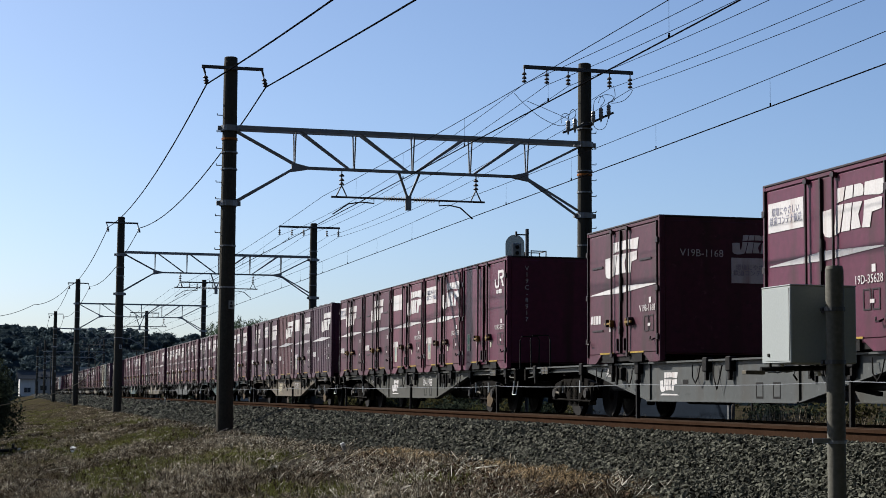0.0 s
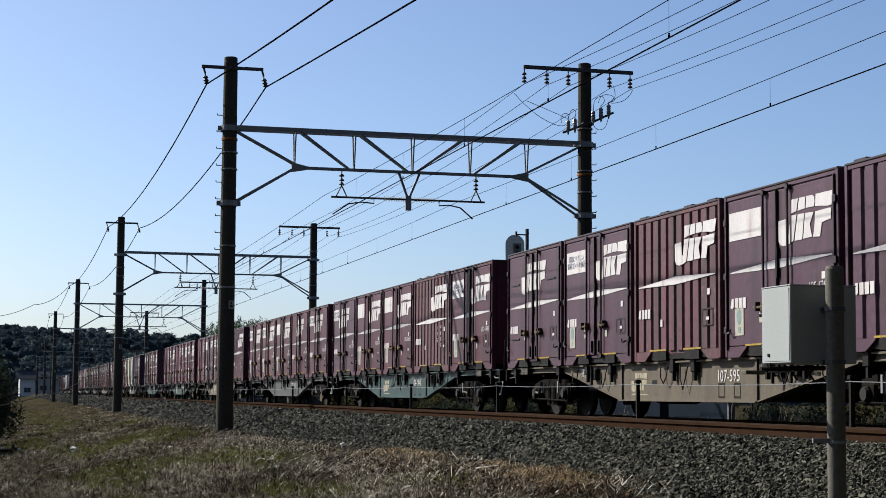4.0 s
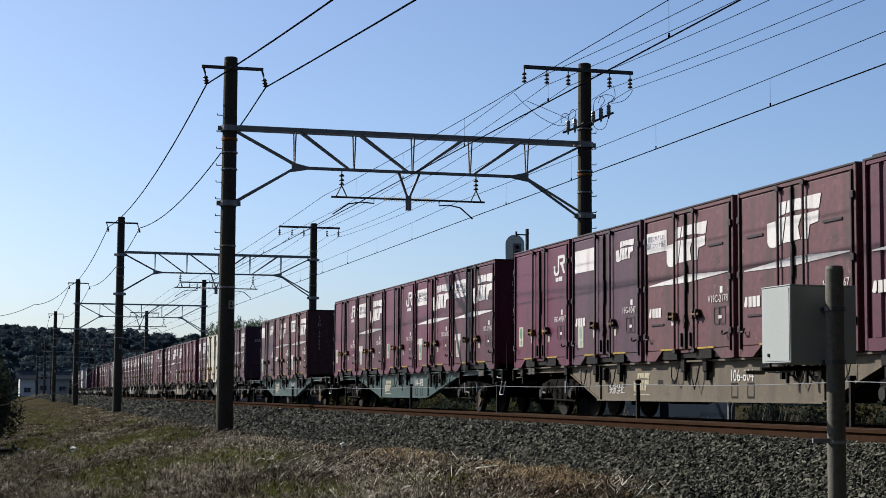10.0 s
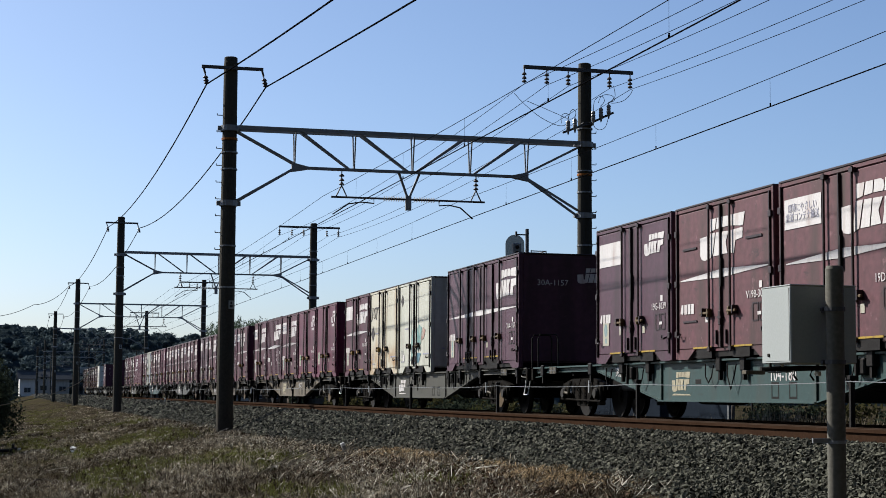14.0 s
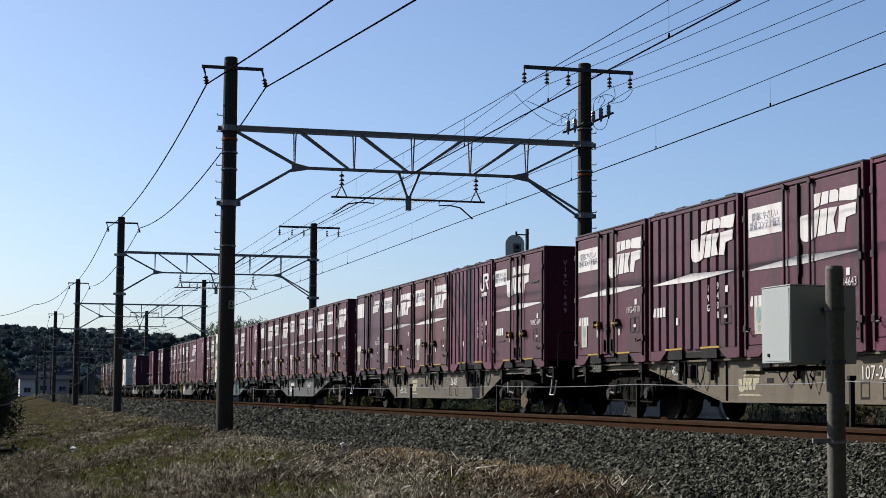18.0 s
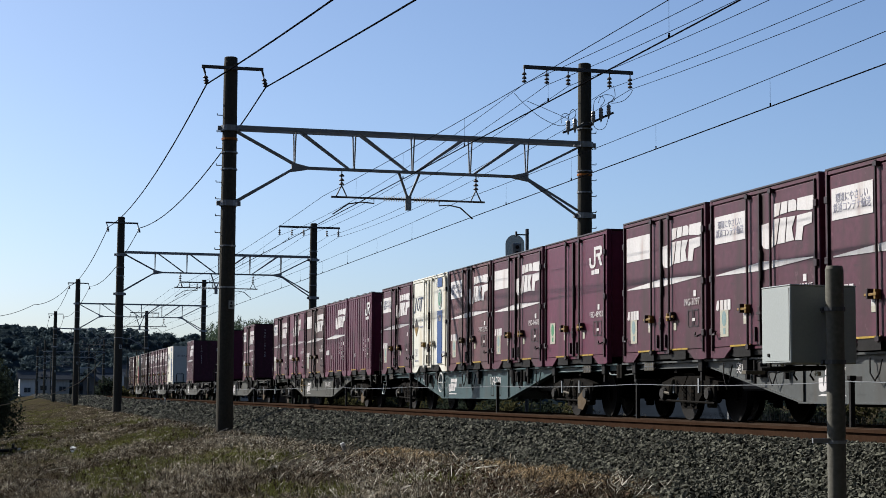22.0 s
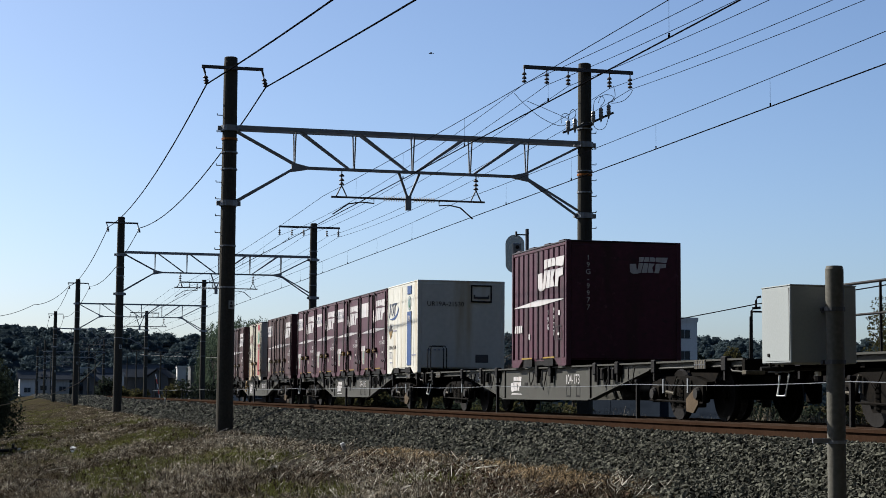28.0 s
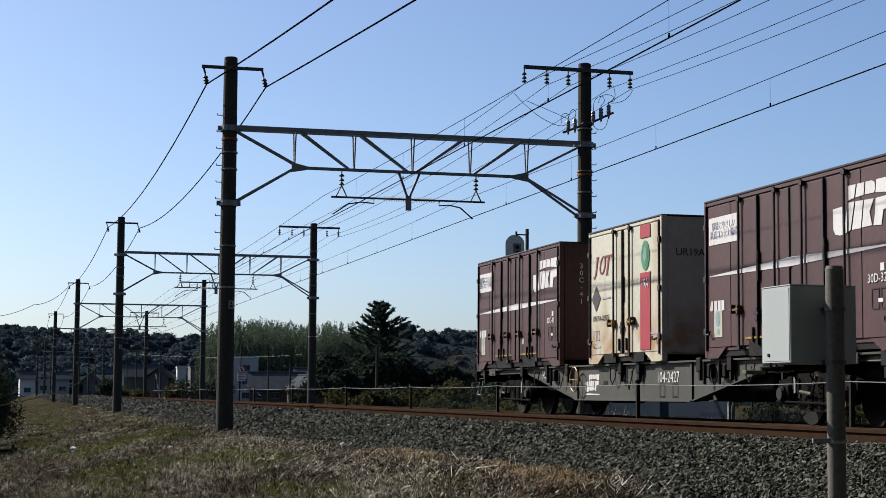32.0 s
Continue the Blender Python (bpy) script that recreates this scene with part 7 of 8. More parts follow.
def broad_tree(x, y, h, r, leaf, rngt, label, n=900, size=0.35, trunk=0.35):
    ob = thing("tree", label=label, category="tree", group="trees beyond the line")
    z0 = ground_z(x, y)
    t = Geo()
    t.tube([(x, y, z0 - 0.2), (x + 0.1, y, z0 + h * 0.3), (x - 0.1, y + 0.1, z0 + h * 0.55), (x, y, z0 + h * 0.8)], trunk * 0.6, 7)
    t.rod((x, y, z0 - 0.2), (x + 0.05, y, z0 + h * 0.25), trunk, trunk * 0.7, 8)
    for k in range(7):
        a = 2.4 * k
        t.rod((x, y, z0 + h * (0.3 + 0.06 * k)), (x + r * 0.7 * math.cos(a), y + r * 0.7 * math.sin(a), z0 + h * (0.5 + 0.06 * k)), trunk * 0.35, 0.04, 5)
    part("trunk", t, BARK, ob)
    gg = Geo()
    crown(gg, rngt, (x, y, z0 + h * 0.62), r, h * 0.46, n, size)
    part("crown", gg.raw("crown", leaf), leaf, ob)
    return ob


def conifer(x, y, z0, h):
    """Tall ragged conifer with tiers of upswept boughs."""
    ob = thing("conifer_tree", label="tall dark ragged conifer with upswept boughs", category="tree")
    rngt = random.Random(21)
    part("trunk", Geo().rod((x, y, z0), (x, y, z0 + h * 0.98), 0.35, 0.05, 10), BARK, ob)
    boughs, leaves = Geo(), Geo()
    for k in range(120):
        u = (k + 0.5) / 120
        z = z0 + h * (0.10 + 0.88 * u)
        a = k * 2.399 + rngt.uniform(-0.9, 0.9)
        reach = (7.4 * (1 - u) ** 0.62 + 0.5) * rngt.choice((0.45, 0.7, 0.85, 1.0, 1.2)) * rngt.uniform(0.85, 1.1)
        p0 = Vector((x, y, z))
        d = Vector((math.cos(a), math.sin(a), 0))
        pts = [p0 + d * reach * v + Vector((0, 0, reach * (-0.10 * v + 0.42 * v * v))) for v in (0, 0.35, 0.7, 1.0)]
        boughs.tube(pts, 0.035, 4)
        for q in range(90):
            v = rngt.random() ** 0.7
            i = min(2, int(v * 3))
            p = pts[i].lerp(pts[i + 1], v * 3 - i)
            off = Vector((rngt.gauss(0, 1), rngt.gauss(0, 1), rngt.gauss(0, 0.6))).normalized()
            s = rngt.uniform(0.35, 0.75)
            tip = p + (d * 0.7 + off * 0.8 + Vector((0, 0, 0.45))).normalized() * s
            side = off.cross(d).normalized() * s * 0.3
            k0 = len(leaves.v)
            leaves.v += [tuple(p - side), tuple(p + side), tuple(tip)]
            leaves.f.append((k0, k0 + 1, k0 + 2))
    part("branchwork", boughs, BARK, ob)
    part("foliage", leaves.raw("needles", LEAF_PINE), LEAF_PINE, ob)


conifer(55.2, 250.0, -1.4, 15.9)


def bare_tree(x, y, h, rngt):
    """Leafless tree: limbs that fork four times."""
    ob = thing("bare_tree", label="leafless grey-brown winter tree with fine twigs", category="tree", group="bare trees")
    limbs, twigs = Geo(), Geo()

    def grow(p, d, length, r, level):
        q = p + d * length
        (limbs if level < 2 else twigs).rod(p, q, r, r * 0.65, 5 if level < 2 else 3, False)
        if level < 5:
            for _ in range(3 if level < 4 else 2):
                dd = (d + 0.62 * Vector((rngt.gauss(0, 1), rngt.gauss(0, 1), rngt.gauss(0.25, 0.7)))).normalized()
                grow(q, dd, length * rngt.uniform(0.62, 0.82), r * 0.6, level + 1)

    grow(Vector((x, y, ground_z(x, y) - 0.2)), Vector((rngt.uniform(-0.1, 0.1), 0, 1)).normalized(), h * 0.28, 0.16, 0)
    part("branchwork", limbs, BARK, ob)
    part("spray", twigs.raw("twigs", TWIG), TWIG, ob)


rngb = random.Random(31)
for x, y in ((63.0, 262.0), (67.0, 255.0), (70.5, 266.0), (73.5, 258.0), (77.0, 268.0), (80.0, 255.0), (84, 264), (36.0, 300.0)):
    bare_tree(x, y, rngb.uniform(9.0, 11.5), rngb)
for x, y, h in ((39.2, 470.0, 17.5), (42.5, 466.0, 18.0), (45.5, 468.0, 16.5), (97.0, 330.0, 17.0)):
    bare_tree(x, y, h, rngb)
for x, y, h, r in ((46, 236, 6.5, 3.4), (50.5, 228, 7.0, 3.6), (55, 232, 6.8, 3.8), (60, 230, 5.6, 3.4), (65, 236, 4.6, 3.4), (70, 232, 4.2, 3.4), (75, 238, 4.4, 3.4), (80, 232, 4.6, 3.6), (86, 240, 5.5, 4.0), (93, 236, 8.0, 4.6), (100, 240, 8.0, 4.6), (43, 215, 4.4, 2.6), (38.5, 205, 3.6, 2.4)):
    broad_tree(x, y, h, r, LEAF_DARK, rngb, "dense dark evergreen tree in the shade of the grove", 1700, 0.62)
for x, y, h, r in ((51.0, 90, 7.4, 2.0), (53.6, 92, 7.8, 2.4), (41.6, 92, 4.3, 0.9), (56, 94, 8.0, 2.6)):
    broad_tree(x, y, h, r, LEAF_SHRUB, rngb, "ragged pine tree with yellow-green needles", 2600, 0.13, 0.16)


def shrub(x, y, h, r, leaf, n, size, label):
    ob = thing("shrub", label=label, category="shrub", group="shrubs beyond the line")
    z0 = ground_z(x, y)
    stems = Geo()
    for k in range(7):
        a = 0.9 * k
        stems.rod((x, y, z0 - 0.1), (x + 0.6 * r * math.cos(a), y + 0.6 * r * math.sin(a), z0 + h * 0.7), 0.025, 0.008, 5)
    part("stem", stems, BARK, ob)
    gg = Geo()
    crown(gg, rngb, (x, y, z0 + h * 0.5), r, h * 0.55, n, size)
    part("foliage", gg.raw("leaves", leaf), leaf, ob)


for k in range(16):
    x = 21 + 1.25 * k + rngb.uniform(-0.4, 0.4)
    shrub(x, 112 + rngb.uniform(-8, 8) + 1.2 * k, rngb.uniform(1.5, 2.6), rngb.uniform(1.0, 1.7), LEAF_SHRUB if k % 3 else LEAF_DARK, 420, 0.20, "scrubby yellow-green shrub behind the tracks" if k % 3 else "dark leafy shrub behind the tracks")
for k in range(12):
    x = 18.6 + 0.6 * k
    shrub(x, 72 + 2.4 * k, rngb.uniform(0.7, 1.3), rngb.uniform(0.7, 1.1), LEAF_SHRUB if k % 2 else LEAF_DARK, 260, 0.14, "low scrub beyond the far track")
for x, y, h, r in ((14.5, 255, 3.6, 2.4), (31.5, 262, 4.2, 2.6), (28.5, 268, 3.6, 2.6), (24, 250, 2.6, 2.0), (21, 270, 2.4, 2.0), (35.5, 280, 3.2, 2.2), (17.5, 262, 2.2, 1.8)):
    shrub(x, y, h, r, LEAF_DARK if h > 3 else LEAF_SHRUB, 500, 0.3, "dark leafy bush beside the crossing")
for x, y, h, r in ((-1.6, 58, 3.9, 1.7), (-0.8, 66, 3.2, 1.2), (-3.2, 62, 4.4, 2.0), (-0.7, 74, 3.0, 1.4), (-1.2, 90, 3.2, 1.9)):
    shrub(x, y, h, r, LEAF_DARK, 8000, 0.075, "dark leafy bush at the foot of the bank")

for k in range(12):
    y = 24.5 + 1.15 * k
    shrub(17.2 + rngb.uniform(-0.5, 0.9), y, rngb.uniform(0.85, 1.25), rngb.uniform(0.6, 0.95), LEAF_SHRUB if k % 3 == 0 else LEAF_DARK, 420, 0.09, "low dark scrub beyond the far track")
for k in range(14):
    y = 50 + 1.7 * k
    shrub(17.6 + rngb.uniform(-0.4, 0.9), y, rngb.uniform(0.8, 1.2), rngb.uniform(0.8, 1.1), LEAF_SHRUB if k % 4 == 0 else LEAF_DARK, 300, 0.12, "low dark scrub beyond the far track")

# dry reed stem that hangs across the foot of the bank
twig = thing("dry_stem", label="long dry bent reed stem over the bank", category="stem")
part("stem", Geo().tube([(-0.6, 45.0, -0.05), (-0.07, 45.0, 0.05), (0.5, 45.0, 0.17), (1.06, 45.0, 0.29), (1.49, 45.0, 0.44), (1.91, 45.0, 0.65), (2.27, 45.0, 0.99), (2.45, 45.0, 1.21)], 0.012, 5), STRAW, twig)
part("root", Geo().tube([(-0.6, 45.0, -0.05), (-0.9, 45.0, -0.6), (-1.0, 45.0, -1.9)], 0.016, 5), STRAW, twig)

# ---- grass on the bank ----
def blade(g, p, d, L, wide, droop=0.18):
    s = Vector((-d.y, d.x, 0.0)).normalized() * wide
    mid = p + d * L * 0.55 + Vector((0, 0, 0.02))
    tip = p + d * L - Vector((0, 0, L * droop * (1 - abs(d.z))))
    k0 = len(g.v)
    g.v += [tuple(p - s), tuple(p + s), tuple(mid + s * 0.8), tuple(mid - s * 0.8), tuple(tip)]
    g.f += [(k0, k0 + 1, k0 + 2, k0 + 3), (k0 + 3, k0 + 2, k0 + 4)]


def bank_point(rngg, y0, y1, edge=0.12, rim=0.0):
    """A place on the bank, thicker where it lies near."""
    y = 1 / (1 / y0 - rngg.random() * (1 / y0 - 1 / y1))
    x = toe(y) + 0.06 - abs(rngg.gauss(0, rim)) if rim else rngg.uniform(max(-2.5, -0.02 * y - 0.5), toe(y) + edge)
    return x, y, max(ground_z(x, y), bed_z(x) if x > 5.9 else -9)


def blades(name, material, tufts, each, y0, y1, lo, hi, tilt, wide, label, keep, lean=0.5, spread=0.10, rim=0.0):
    """Tufts of a few blades that lie roughly one way."""
    rngg = random.Random(tufts)
    g = Geo()
    for _ in range(tufts):
        x, y, z = bank_point(rngg, y0, y1, 0.12, rim)
        if not keep(x, y, rngg):
            continue
        a0 = rngg.gauss(0.6, 1.4)
        for _ in range(rngg.randint(max(1, each // 2), each + each // 2)):
            a, up = a0 + rngg.gauss(0, lean), abs(rngg.gauss(0, tilt))
            d = Vector((math.cos(a) * math.cos(up), math.sin(a) * math.cos(up), math.sin(up)))
            p = Vector((x + rngg.gauss(0, spread), y + rngg.gauss(0, spread * 1.5), z + rngg.uniform(0.005, 0.03)))
            if p.x < toe(y) + 0.15:
                blade(g, p, d, rngg.uniform(lo, hi), wide * (0.7 + 0.012 * y))
    return tagged(new(name, g.raw(name, material)), label, "grass", kind="stuff")


def patch(x, y):
    return noise.noise((x * 0.5, y * 0.22, 21.0)) + 0.5 * noise.noise((x * 1.7, y * 0.8, 3.0))


def bare(x, y, r):
    """Trodden earth near the ballast keeps little straw."""
    return x < toe(y) - 1.1 or y > 27 or r.random() < 0.3


def green(x, y):
    return noise.noise((x * 0.55, y * 0.13, 44.0)) + 0.35 * noise.noise((x * 1.8, y * 0.6, 9.0)) - 0.24 + 0.36 * math.exp(-((x - 2.2) / 1.0) ** 2) + 0.5 * math.exp(-((x - 0.8) / 0.7) ** 2 - ((y - 62) / 9.0) ** 2) + 0.5 * math.exp(-((x - 3.7) / 0.35) ** 2 - ((y - 24) / 1.6) ** 2) + 0.5 * math.exp(-((x - 5.5) / 0.4) ** 2 - ((y - 20.5) / 1.6) ** 2)


blades("straw_grass", STRAW, 11500, 6, 15, 130, 0.06, 0.24, 0.22, 0.0036, "pale dry straw lying in drifts on the mown bank", lambda x, y, r: patch(x, y) + r.uniform(-0.4, 0.4) > -0.02 and (green(x, y) < 0.06 or r.random() < 0.3) and bare(x, y, r))
blades("bleached_stalks", BLEACHED, 5500, 2, 15, 110, 0.10, 0.42, 0.20, 0.0032, "bleached white stalks scattered on the bank", lambda x, y, r: patch(x, y) + r.uniform(-0.5, 0.5) > 0.0, 0.9)
blades("straw_litter", GOLDSTRAW, 3900, 6, 14, 40, 0.05, 0.20, 0.16, 0.0036, "bright dry straw drifted along the edge of the ballast", lambda x, y, r: math.exp(-((y - 25.6) / 2.2) ** 2) + math.exp(-((y - 18.4) / 1.9) ** 2) > r.uniform(0.05, 0.9), 0.9, 0.08, 0.20)
blades("straw_flakes", BLEACHED, 11000, 2, 16, 90, 0.04, 0.15, 0.18, 0.0050, "short bleached straws strewn over the whole bank", lambda x, y, r: patch(x, y) + r.uniform(-0.6, 0.6) > -0.15, 0.6, 0.14)
blades("brown_grass", BROWNGRASS, 19000, 6, 15, 200, 0.05, 0.17, 0.35, 0.0055, "short brown dead grass on the bank", lambda x, y, r: (green(x, y) < 0.06 or r.random() < 0.25) and (bare(x, y, r) or r.random() < 0.4))
# Dark blades where straw is thin deepen the gaps between tufts.
blades("dark_litter", DARKBLADE, 10500, 5, 15, 100, 0.05, 0.20, 0.30, 0.0070, "short dark brown blades between the paler grass", lambda x, y, r: patch(x, y) + r.uniform(-0.3, 0.3) < 0.05)
blades("green_grass", GREENGRASS, 15000, 8, 17, 150, 0.05, 0.16, 0.6, 0.0055, "thin green winter grass in patches on the bank", lambda x, y, r: green(x, y) + r.uniform(-0.12, 0.12) > 0.03 and x < 5.3, 1.2, 0.07)


def tussocks(name, material, count, y0, y1, lo, hi, label, seed, keep):
    """Rounded tufts whose blades spring from one root."""
    rngg = random.Random(seed)
    g = Geo()
    for _ in range(count):
        x, y, z = bank_point(rngg, y0, y1, -0.15)
        if not keep(x, y, rngg):
            continue
        size = rngg.uniform(0.6, 1.3)
        a0 = rngg.gauss(0.3, 0.8)
        for _ in range(16):
            a, up = rngg.uniform(0, 6.283), rngg.uniform(0.15, 1.2)
            d = Vector((math.cos(a) * math.cos(up) + 0.35 * math.cos(a0), math.sin(a) * math.cos(up) + 0.35 * math.sin(a0), math.sin(up))).normalized()
            blade(g, Vector((x + rngg.gauss(0, 0.025), y + rngg.gauss(0, 0.025), z)), d, size * rngg.uniform(lo, hi), 0.004 * (0.7 + 0.012 * y), 0.35)
    return tagged(new(name, g.raw(name, material)), label, "grass", kind="stuff")


tussocks("dry_tussocks", STRAW, 1500, 17, 75, 0.10, 0.24, "small dry tussocks of pale grass on the bank", 5, lambda x, y, r: green(x, y) < 0.1)
tussocks("brown_tussocks", DARKBLADE, 1200, 17, 75, 0.08, 0.20, "dark brown withered tufts on the bank", 6, lambda x, y, r: True)
tussocks("green_tussocks", GREENGRASS, 1100, 17, 75, 0.08, 0.18, "green tufts of winter grass on the bank", 7, lambda x, y, r: green(x, y) > 0.0)


def hay_swathe(x, y, n, seed, sx=0.35, sy=1.6):
    """A loose heap of long cut stems that lie up the bank."""
    rngg = random.Random(seed)
    g = Geo()
    for _ in range(n):
        px, py = x + rngg.gauss(0, sx), y + rngg.gauss(0, sy)
        if px > toe(py) + 0.05:
            continue
        a, up = rngg.gauss(0.4, 0.7), abs(rngg.gauss(0.1, 0.2))
        d = Vector((math.cos(a) * math.cos(up), math.sin(a) * math.cos(up), math.sin(up)))
        blade(g, Vector((px, py, ground_z(px, py) + rngg.uniform(0.0, 0.08))), d, rngg.uniform(0.2, 0.6), 0.004, 0.3)
    tagged(new("cut_stems", g.raw("cut_stems", STRAW if seed % 2 else BLEACHED)), "heap of long dry cut stems lying on the bank", "hay", "heaps of cut stems", "stuff")


for k, (x, y) in enumerate(((5.0, 23.5), (5.35, 25.5), (4.7, 27.0), (5.5, 21.5), (4.2, 30.0), (5.2, 29.5), (3.4, 34.0))):
    hay_swathe(x, y, 90, 2 * k + 1)
hay_swathe(5.92, 15.7, 110, 40, 0.10, 0.45)
hay_swathe(5.80, 20.5, 60, 42, 0.12, 0.8)
hay_swathe(5.0, 20.6, 110, 44, 0.3, 0.9)
hay_swathe(4.5, 25.5, 120, 46, 0.35, 1.4)
rngs = random.Random(77)
for k in range(26):
    # single pale stalks and scraps
    x, y, z = bank_point(rngs, 18, 60, -0.2)
    a = rngs.uniform(-0.4, 1.3)
    L = rngs.uniform(0.35, 0.8)
    pts = [(x, y, z + 0.02), (x + 0.4 * L * math.cos(a), y + 0.4 * L * math.sin(a), z + 0.10), (x + 0.75 * L * math.cos(a), y + 0.75 * L * math.sin(a), z + 0.14), (x + L * math.cos(a + 0.5), y + L * math.sin(a + 0.5), z + 0.10)]
    thing("dead_stalk", Geo().tube(pts, 0.007, 4), BLEACHED, "bleached bent stalk lying on the grass", "stalk", "dead stalks")

# dead leaves and crumbled earth on the trodden strip, pale and brown
def leaf_litter(name, material, count, lo, hi, label, seed, spots):
    rngg = random.Random(seed)
    g = Geo()
    for _ in range(count):
        x, y, sx, sy = rngg.choice(spots)
        x, y = x + rngg.gauss(0, sx), y + rngg.gauss(0, sy)
        if x > toe(y) - 0.02 or y < 14:
            continue
        p, a, s = Vector((x, y, ground_z(x, y) + rngg.uniform(0.01, 0.05))), rngg.uniform(0, 6.283), rngg.uniform(lo, hi)
        u = Vector((math.cos(a), math.sin(a), rngg.gauss(0, 0.35))).normalized() * s
        v = Vector((-math.sin(a), math.cos(a), rngg.gauss(0, 0.5))).normalized() * s * rngg.uniform(0.35, 0.6)
        curl = Vector((0, 0, s * rngg.uniform(0.15, 0.5)))
        k0 = len(g.v)
        g.v += [tuple(p - u), tuple(p - v + curl), tuple(p + u + curl * 0.4), tuple(p + v)]
        g.f += [(k0, k0 + 1, k0 + 2), (k0, k0 + 2, k0 + 3)]
    return tagged(new(name, g.raw(name, material)), label, "leaves", kind="stuff")


LITTER_SPOTS = ((5.35, 22.5, 0.28, 1.6), (5.45, 20.0, 0.28, 1.3), (5.2, 25.0, 0.28, 1.4), (5.6, 18.0, 0.2, 1.2))
leaf_litter("leaf_litter", EARTHLEAF, 15000, 0.015, 0.045, "dark red-brown dead leaves on trodden earth", 51, LITTER_SPOTS)
leaf_litter("pale_leaf_litter", LEAFPALE, 1500, 0.012, 0.032, "pale tan curled leaves among the brown ones", 52, LITTER_SPOTS)

# litter and small remains on the bank
pipe = thing("drain_pipe", label="end of a dark drain pipe lying in the grass", category="pipe")
part("tube", Geo().rod((-1.4, 57.3, -1.62), (0.36, 57.3, -1.50), 0.055, n=10), BLACK, pipe)
part("collar", Geo().rod((0.33, 57.3, -1.505), (0.50, 57.3, -1.49), 0.10, n=10).rod((0.36, 57.3, -1.50), (0.38, 57.25, -1.30), 0.05, n=8), BLACK, pipe)
for x, y, z, s in ((0.56, 57.2, -1.50, 0.065), (2.06, 51.2, -1.27, 0.075), (1.96, 49.6, -1.30, 0.065), (4.9, 24.5, -0.72, 0.035), (4.98, 24.0, -0.72, 0.03), (5.3, 23.0, -0.64, 0.03), (3.97, 41.7, -0.93, 0.045), (4.75, 27.2, -0.77, 0.03)):
    # crumpled pale scrap
    vs, fs = stone(rngs, s)
    thing("litter_scrap", Geo().add([v + Vector((x, y, z + 0.3 * s)) for v in vs], fs), SIGNWHITE if s > 0.06 else BLEACHED, "crumpled pale scrap lying in the dry grass", "litter", "scraps of litter")
branch = thing("dead_branch", label="bleached forked dead branch lying on the bank", category="branch")
part("limb", Geo().tube([(4.33, 29.9, -0.80), (4.44, 29.9, -0.74), (4.56, 29.7, -0.76), (4.64, 29.4, -0.73)], 0.011, 5), BLEACHED, branch)
part("fork", Geo().tube([(4.60, 29.5, -0.68), (4.62, 29.3, -0.76), (4.68, 29.0, -0.80)], 0.012, 5), BLEACHED, branch)
bramble = thing("bramble_cane", label="dark arching bramble cane at the foot of the bank", category="stem")
part("cane", Geo().tube([(0.2, 34.0, -1.60), (0.45, 34.6, -1.50), (0.68, 35.0, -1.36), (0.85, 35.0, -1.33), (0.98, 34.8, -1.38), (1.05, 34.6, -1.50)], 0.010, 5), BARK, bramble)
for k in range(14):
    # long stems leaning up the bank
    x, y = 4.45 + rngs.gauss(0, 0.35), 26.5 + rngs.gauss(0, 1.6)
    L, z = rngs.uniform(0.5, 1.1), ground_z(x, y)
    thing("dead_stalk", Geo().tube([(x, y, z), (x + 0.3 * L, y + 0.1, z + 0.20 * L), (x + 0.62 * L, y + 0.15, z + 0.36 * L), (x + 0.9 * L, y + 0.2, z + 0.44 * L)], 0.0055, 4), STRAW, "long dry stem leaning up the bank", "stalk", "dead stalks")

# rough growth beyond the far track
g, gg = Geo(), Geo()
for _ in range(9000):
    y = rngs.uniform(24, 62)
    x = rngs.uniform(14.9, 16.6) + 0.055 * max(0, y - 34)
    a, up = rngs.uniform(0, 6.28), rngs.uniform(0.7, 1.4)
    d = Vector((math.cos(a) * math.cos(up), math.sin(a) * math.cos(up), math.sin(up)))
    tall = max(0.0, noise.noise((y * 0.35, x * 0.6, 12.0)) + 0.15)
    blade(g if noise.noise((y * 0.22, x * 0.3, 5.0)) < 0.10 else gg, Vector((x, y, ground_z(x, y))), d, rngs.uniform(0.15, 0.4) + 0.7 * tall, 0.006, 0.1)
tagged(new("trackside_reeds", g.raw("trackside_reeds", STRAW)), "pale dry reeds in front of the sheet wall", "grass", kind="stuff")
tagged(new("trackside_weeds", gg.raw("trackside_weeds", GREENGRASS)), "green weeds beyond the far track", "grass", kind="stuff")


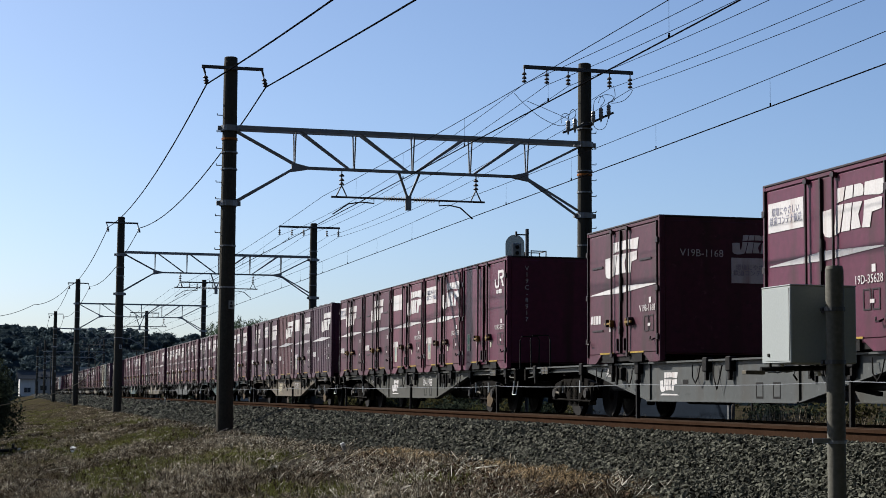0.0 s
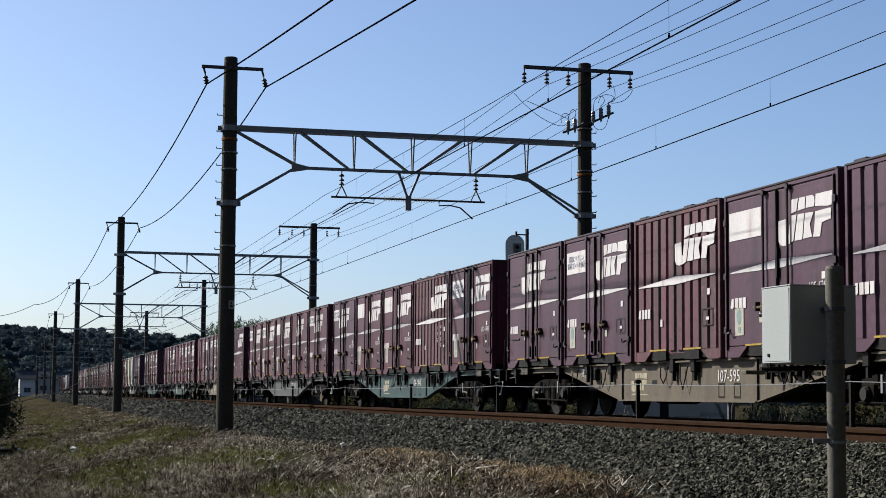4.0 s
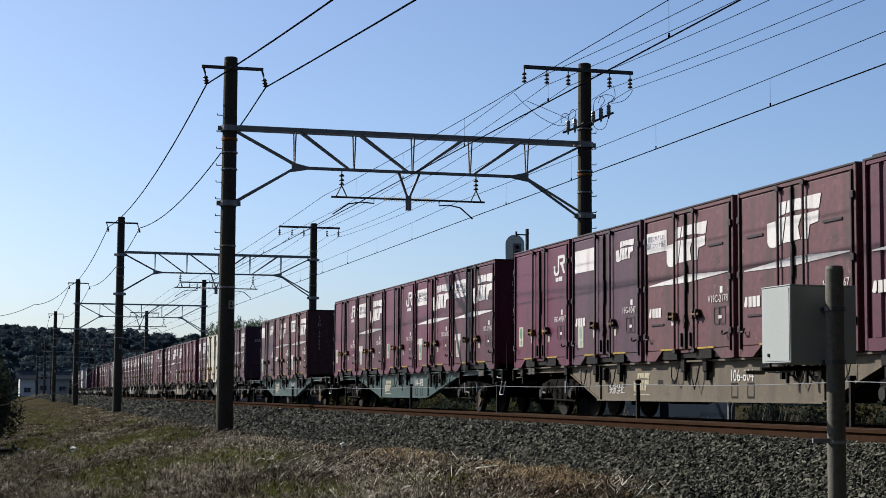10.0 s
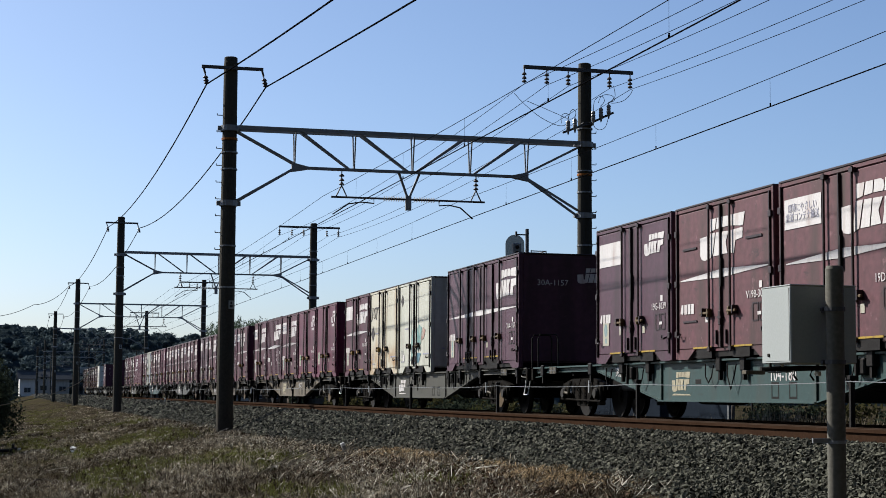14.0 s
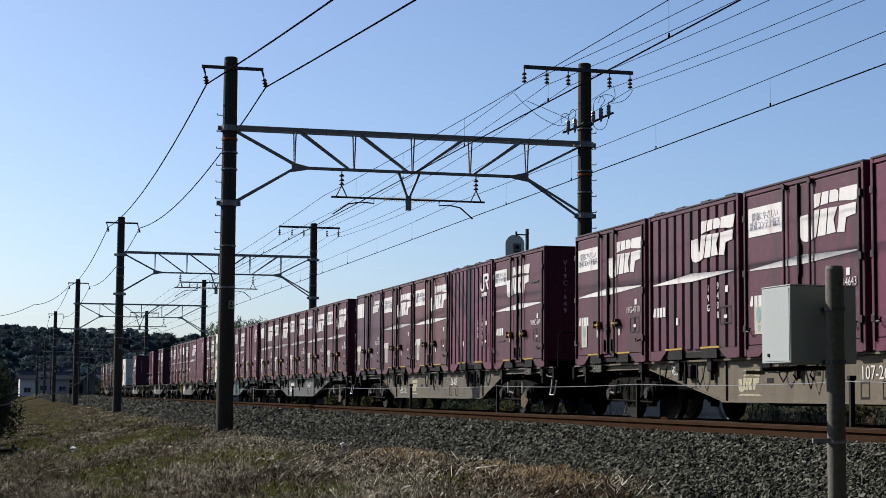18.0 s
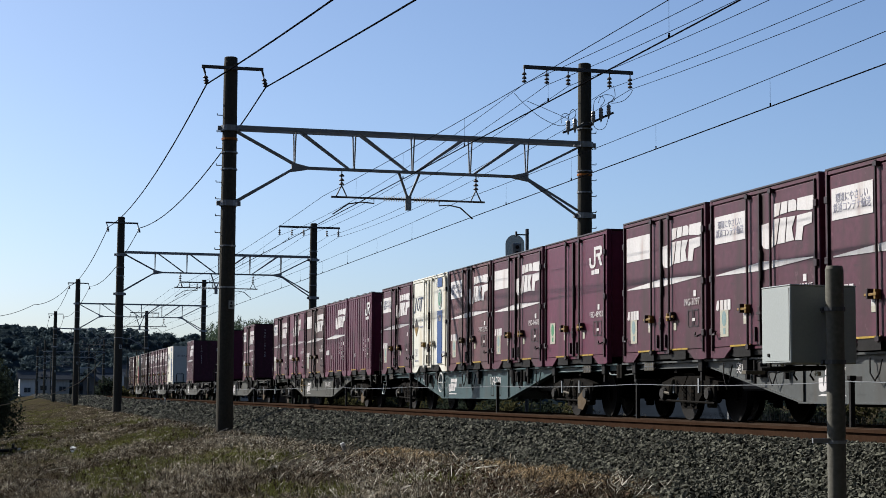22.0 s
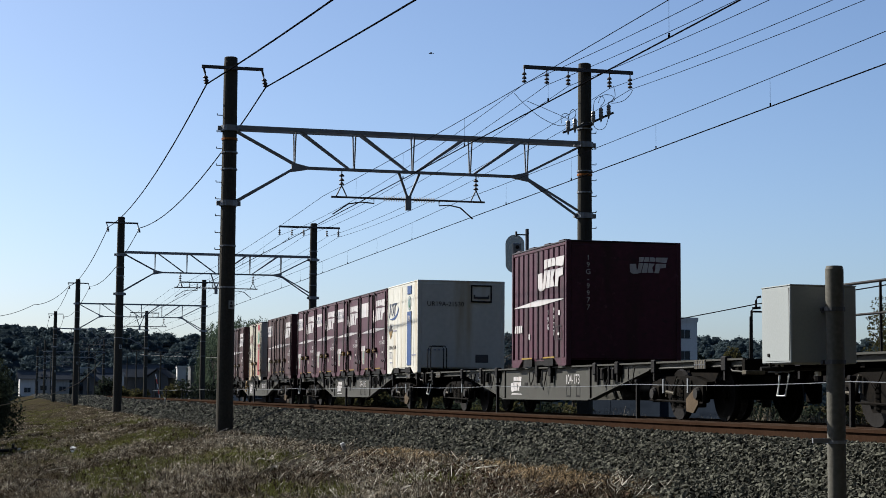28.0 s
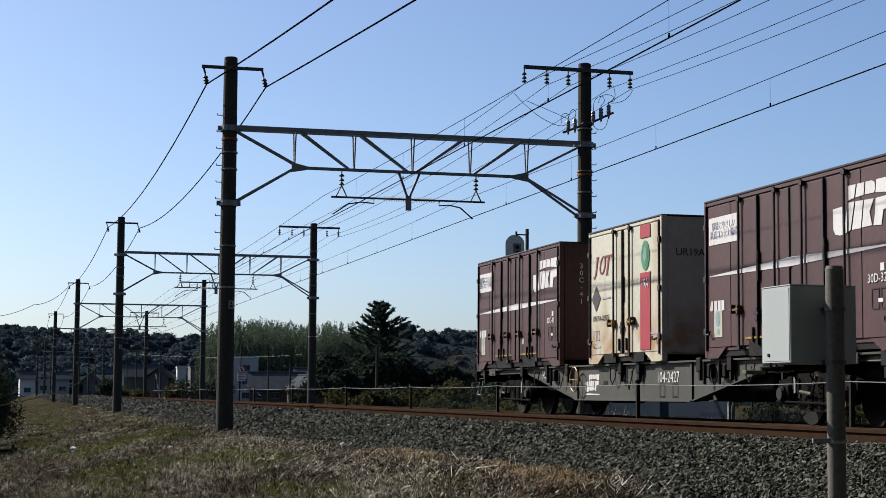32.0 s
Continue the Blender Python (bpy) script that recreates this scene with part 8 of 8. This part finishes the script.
# ---- a small bird that crosses the sky ----
def small_bird():
    ob = thing("bird", label="small dark bird flying across the sky", category="bird")
    k = 0.48
    body = Geo()
    rings = [(k * q, k * r) for q, r in [(-0.11, 0.004), (-0.08, 0.02), (-0.02, 0.034), (0.04, 0.03), (0.075, 0.022), (0.10, 0.012), (0.12, 0.002)]]
    vs = [(x, r * math.cos(2 * math.pi * i / 8), r * math.sin(2 * math.pi * i / 8)) for x, r in rings for i in range(8)]
    fs = [(j * 8 + i, j * 8 + (i + 1) % 8, (j + 1) * 8 + (i + 1) % 8, (j + 1) * 8 + i) for j in range(len(rings) - 1) for i in range(8)]
    part("body", body.add(vs, fs), BLACK, ob)
    for s in (-1, 1):
        part("wing", Geo().add([(k * a, k * b, k * c) for a, b, c in [(0.05, s * 0.02, 0.01), (-0.03, s * 0.02, 0.01), (-0.05, s * 0.11, 0.05), (-0.06, s * 0.19, 0.03), (0.0, s * 0.15, 0.055), (0.03, s * 0.09, 0.05), (0.01, s * 0.09, 0.04)]], [(0, 1, 6), (1, 2, 6), (2, 3, 4), (2, 4, 5), (6, 2, 5), (0, 6, 5)]), BLACK, ob)
    part("tail", Geo().prism([(k * a, k * b) for a, b in [(-0.09, -0.01), (-0.09, 0.01), (-0.18, 0.03), (-0.16, 0.0), (-0.18, -0.03)]], "z", -0.004, 0.004), BLACK, ob)
    return ob


BIRD = small_bird()
BIRD_AT, BIRD_GO, BIRD_TURN = Vector((10.55, 42.0, 9.28)), Vector((-11.9, 0.0, 0.14)), Matrix.Rotation(math.pi, 4, "Z")


def motions():
    """The whole train rolls towards the viewer, slowly gaining speed; its wheels turn with it."""
    times = [2.0 * k for k in range(17)]
    for ob, place, height in MOVERS:
        walk(ob, [(t, Matrix.Translation((MID_X, place - run(t), height))) for t in times])
    walk(BIRD, [(t, Matrix.Translation(BIRD_AT + BIRD_GO * (t - 28.0)) @ BIRD_TURN) for t in (0.0, 16.0, 27.0, 28.0, 29.0, 32.0)])
    turns = [(k / FPS, run(k / FPS) / 0.43) for k in range(int(32 * FPS) + 1)]
    first = {}
    for ob in [o for o in bpy.data.objects if o.name.startswith("wheelset")]:
        y = round(ob.location.y, 2)
        if y not in first:
            walk(ob, [(t, Matrix.Translation((0, y, 0.43)) @ Matrix.Rotation(a, 4, "X")) for t, a in turns])
            first[y] = ob.animation_data
        else:
            ob.rotation_mode = "QUATERNION"
            keys = ob.animation_data_create()
            keys.action = first[y].action
            keys.action_slot = first[y].action_slot


motions()
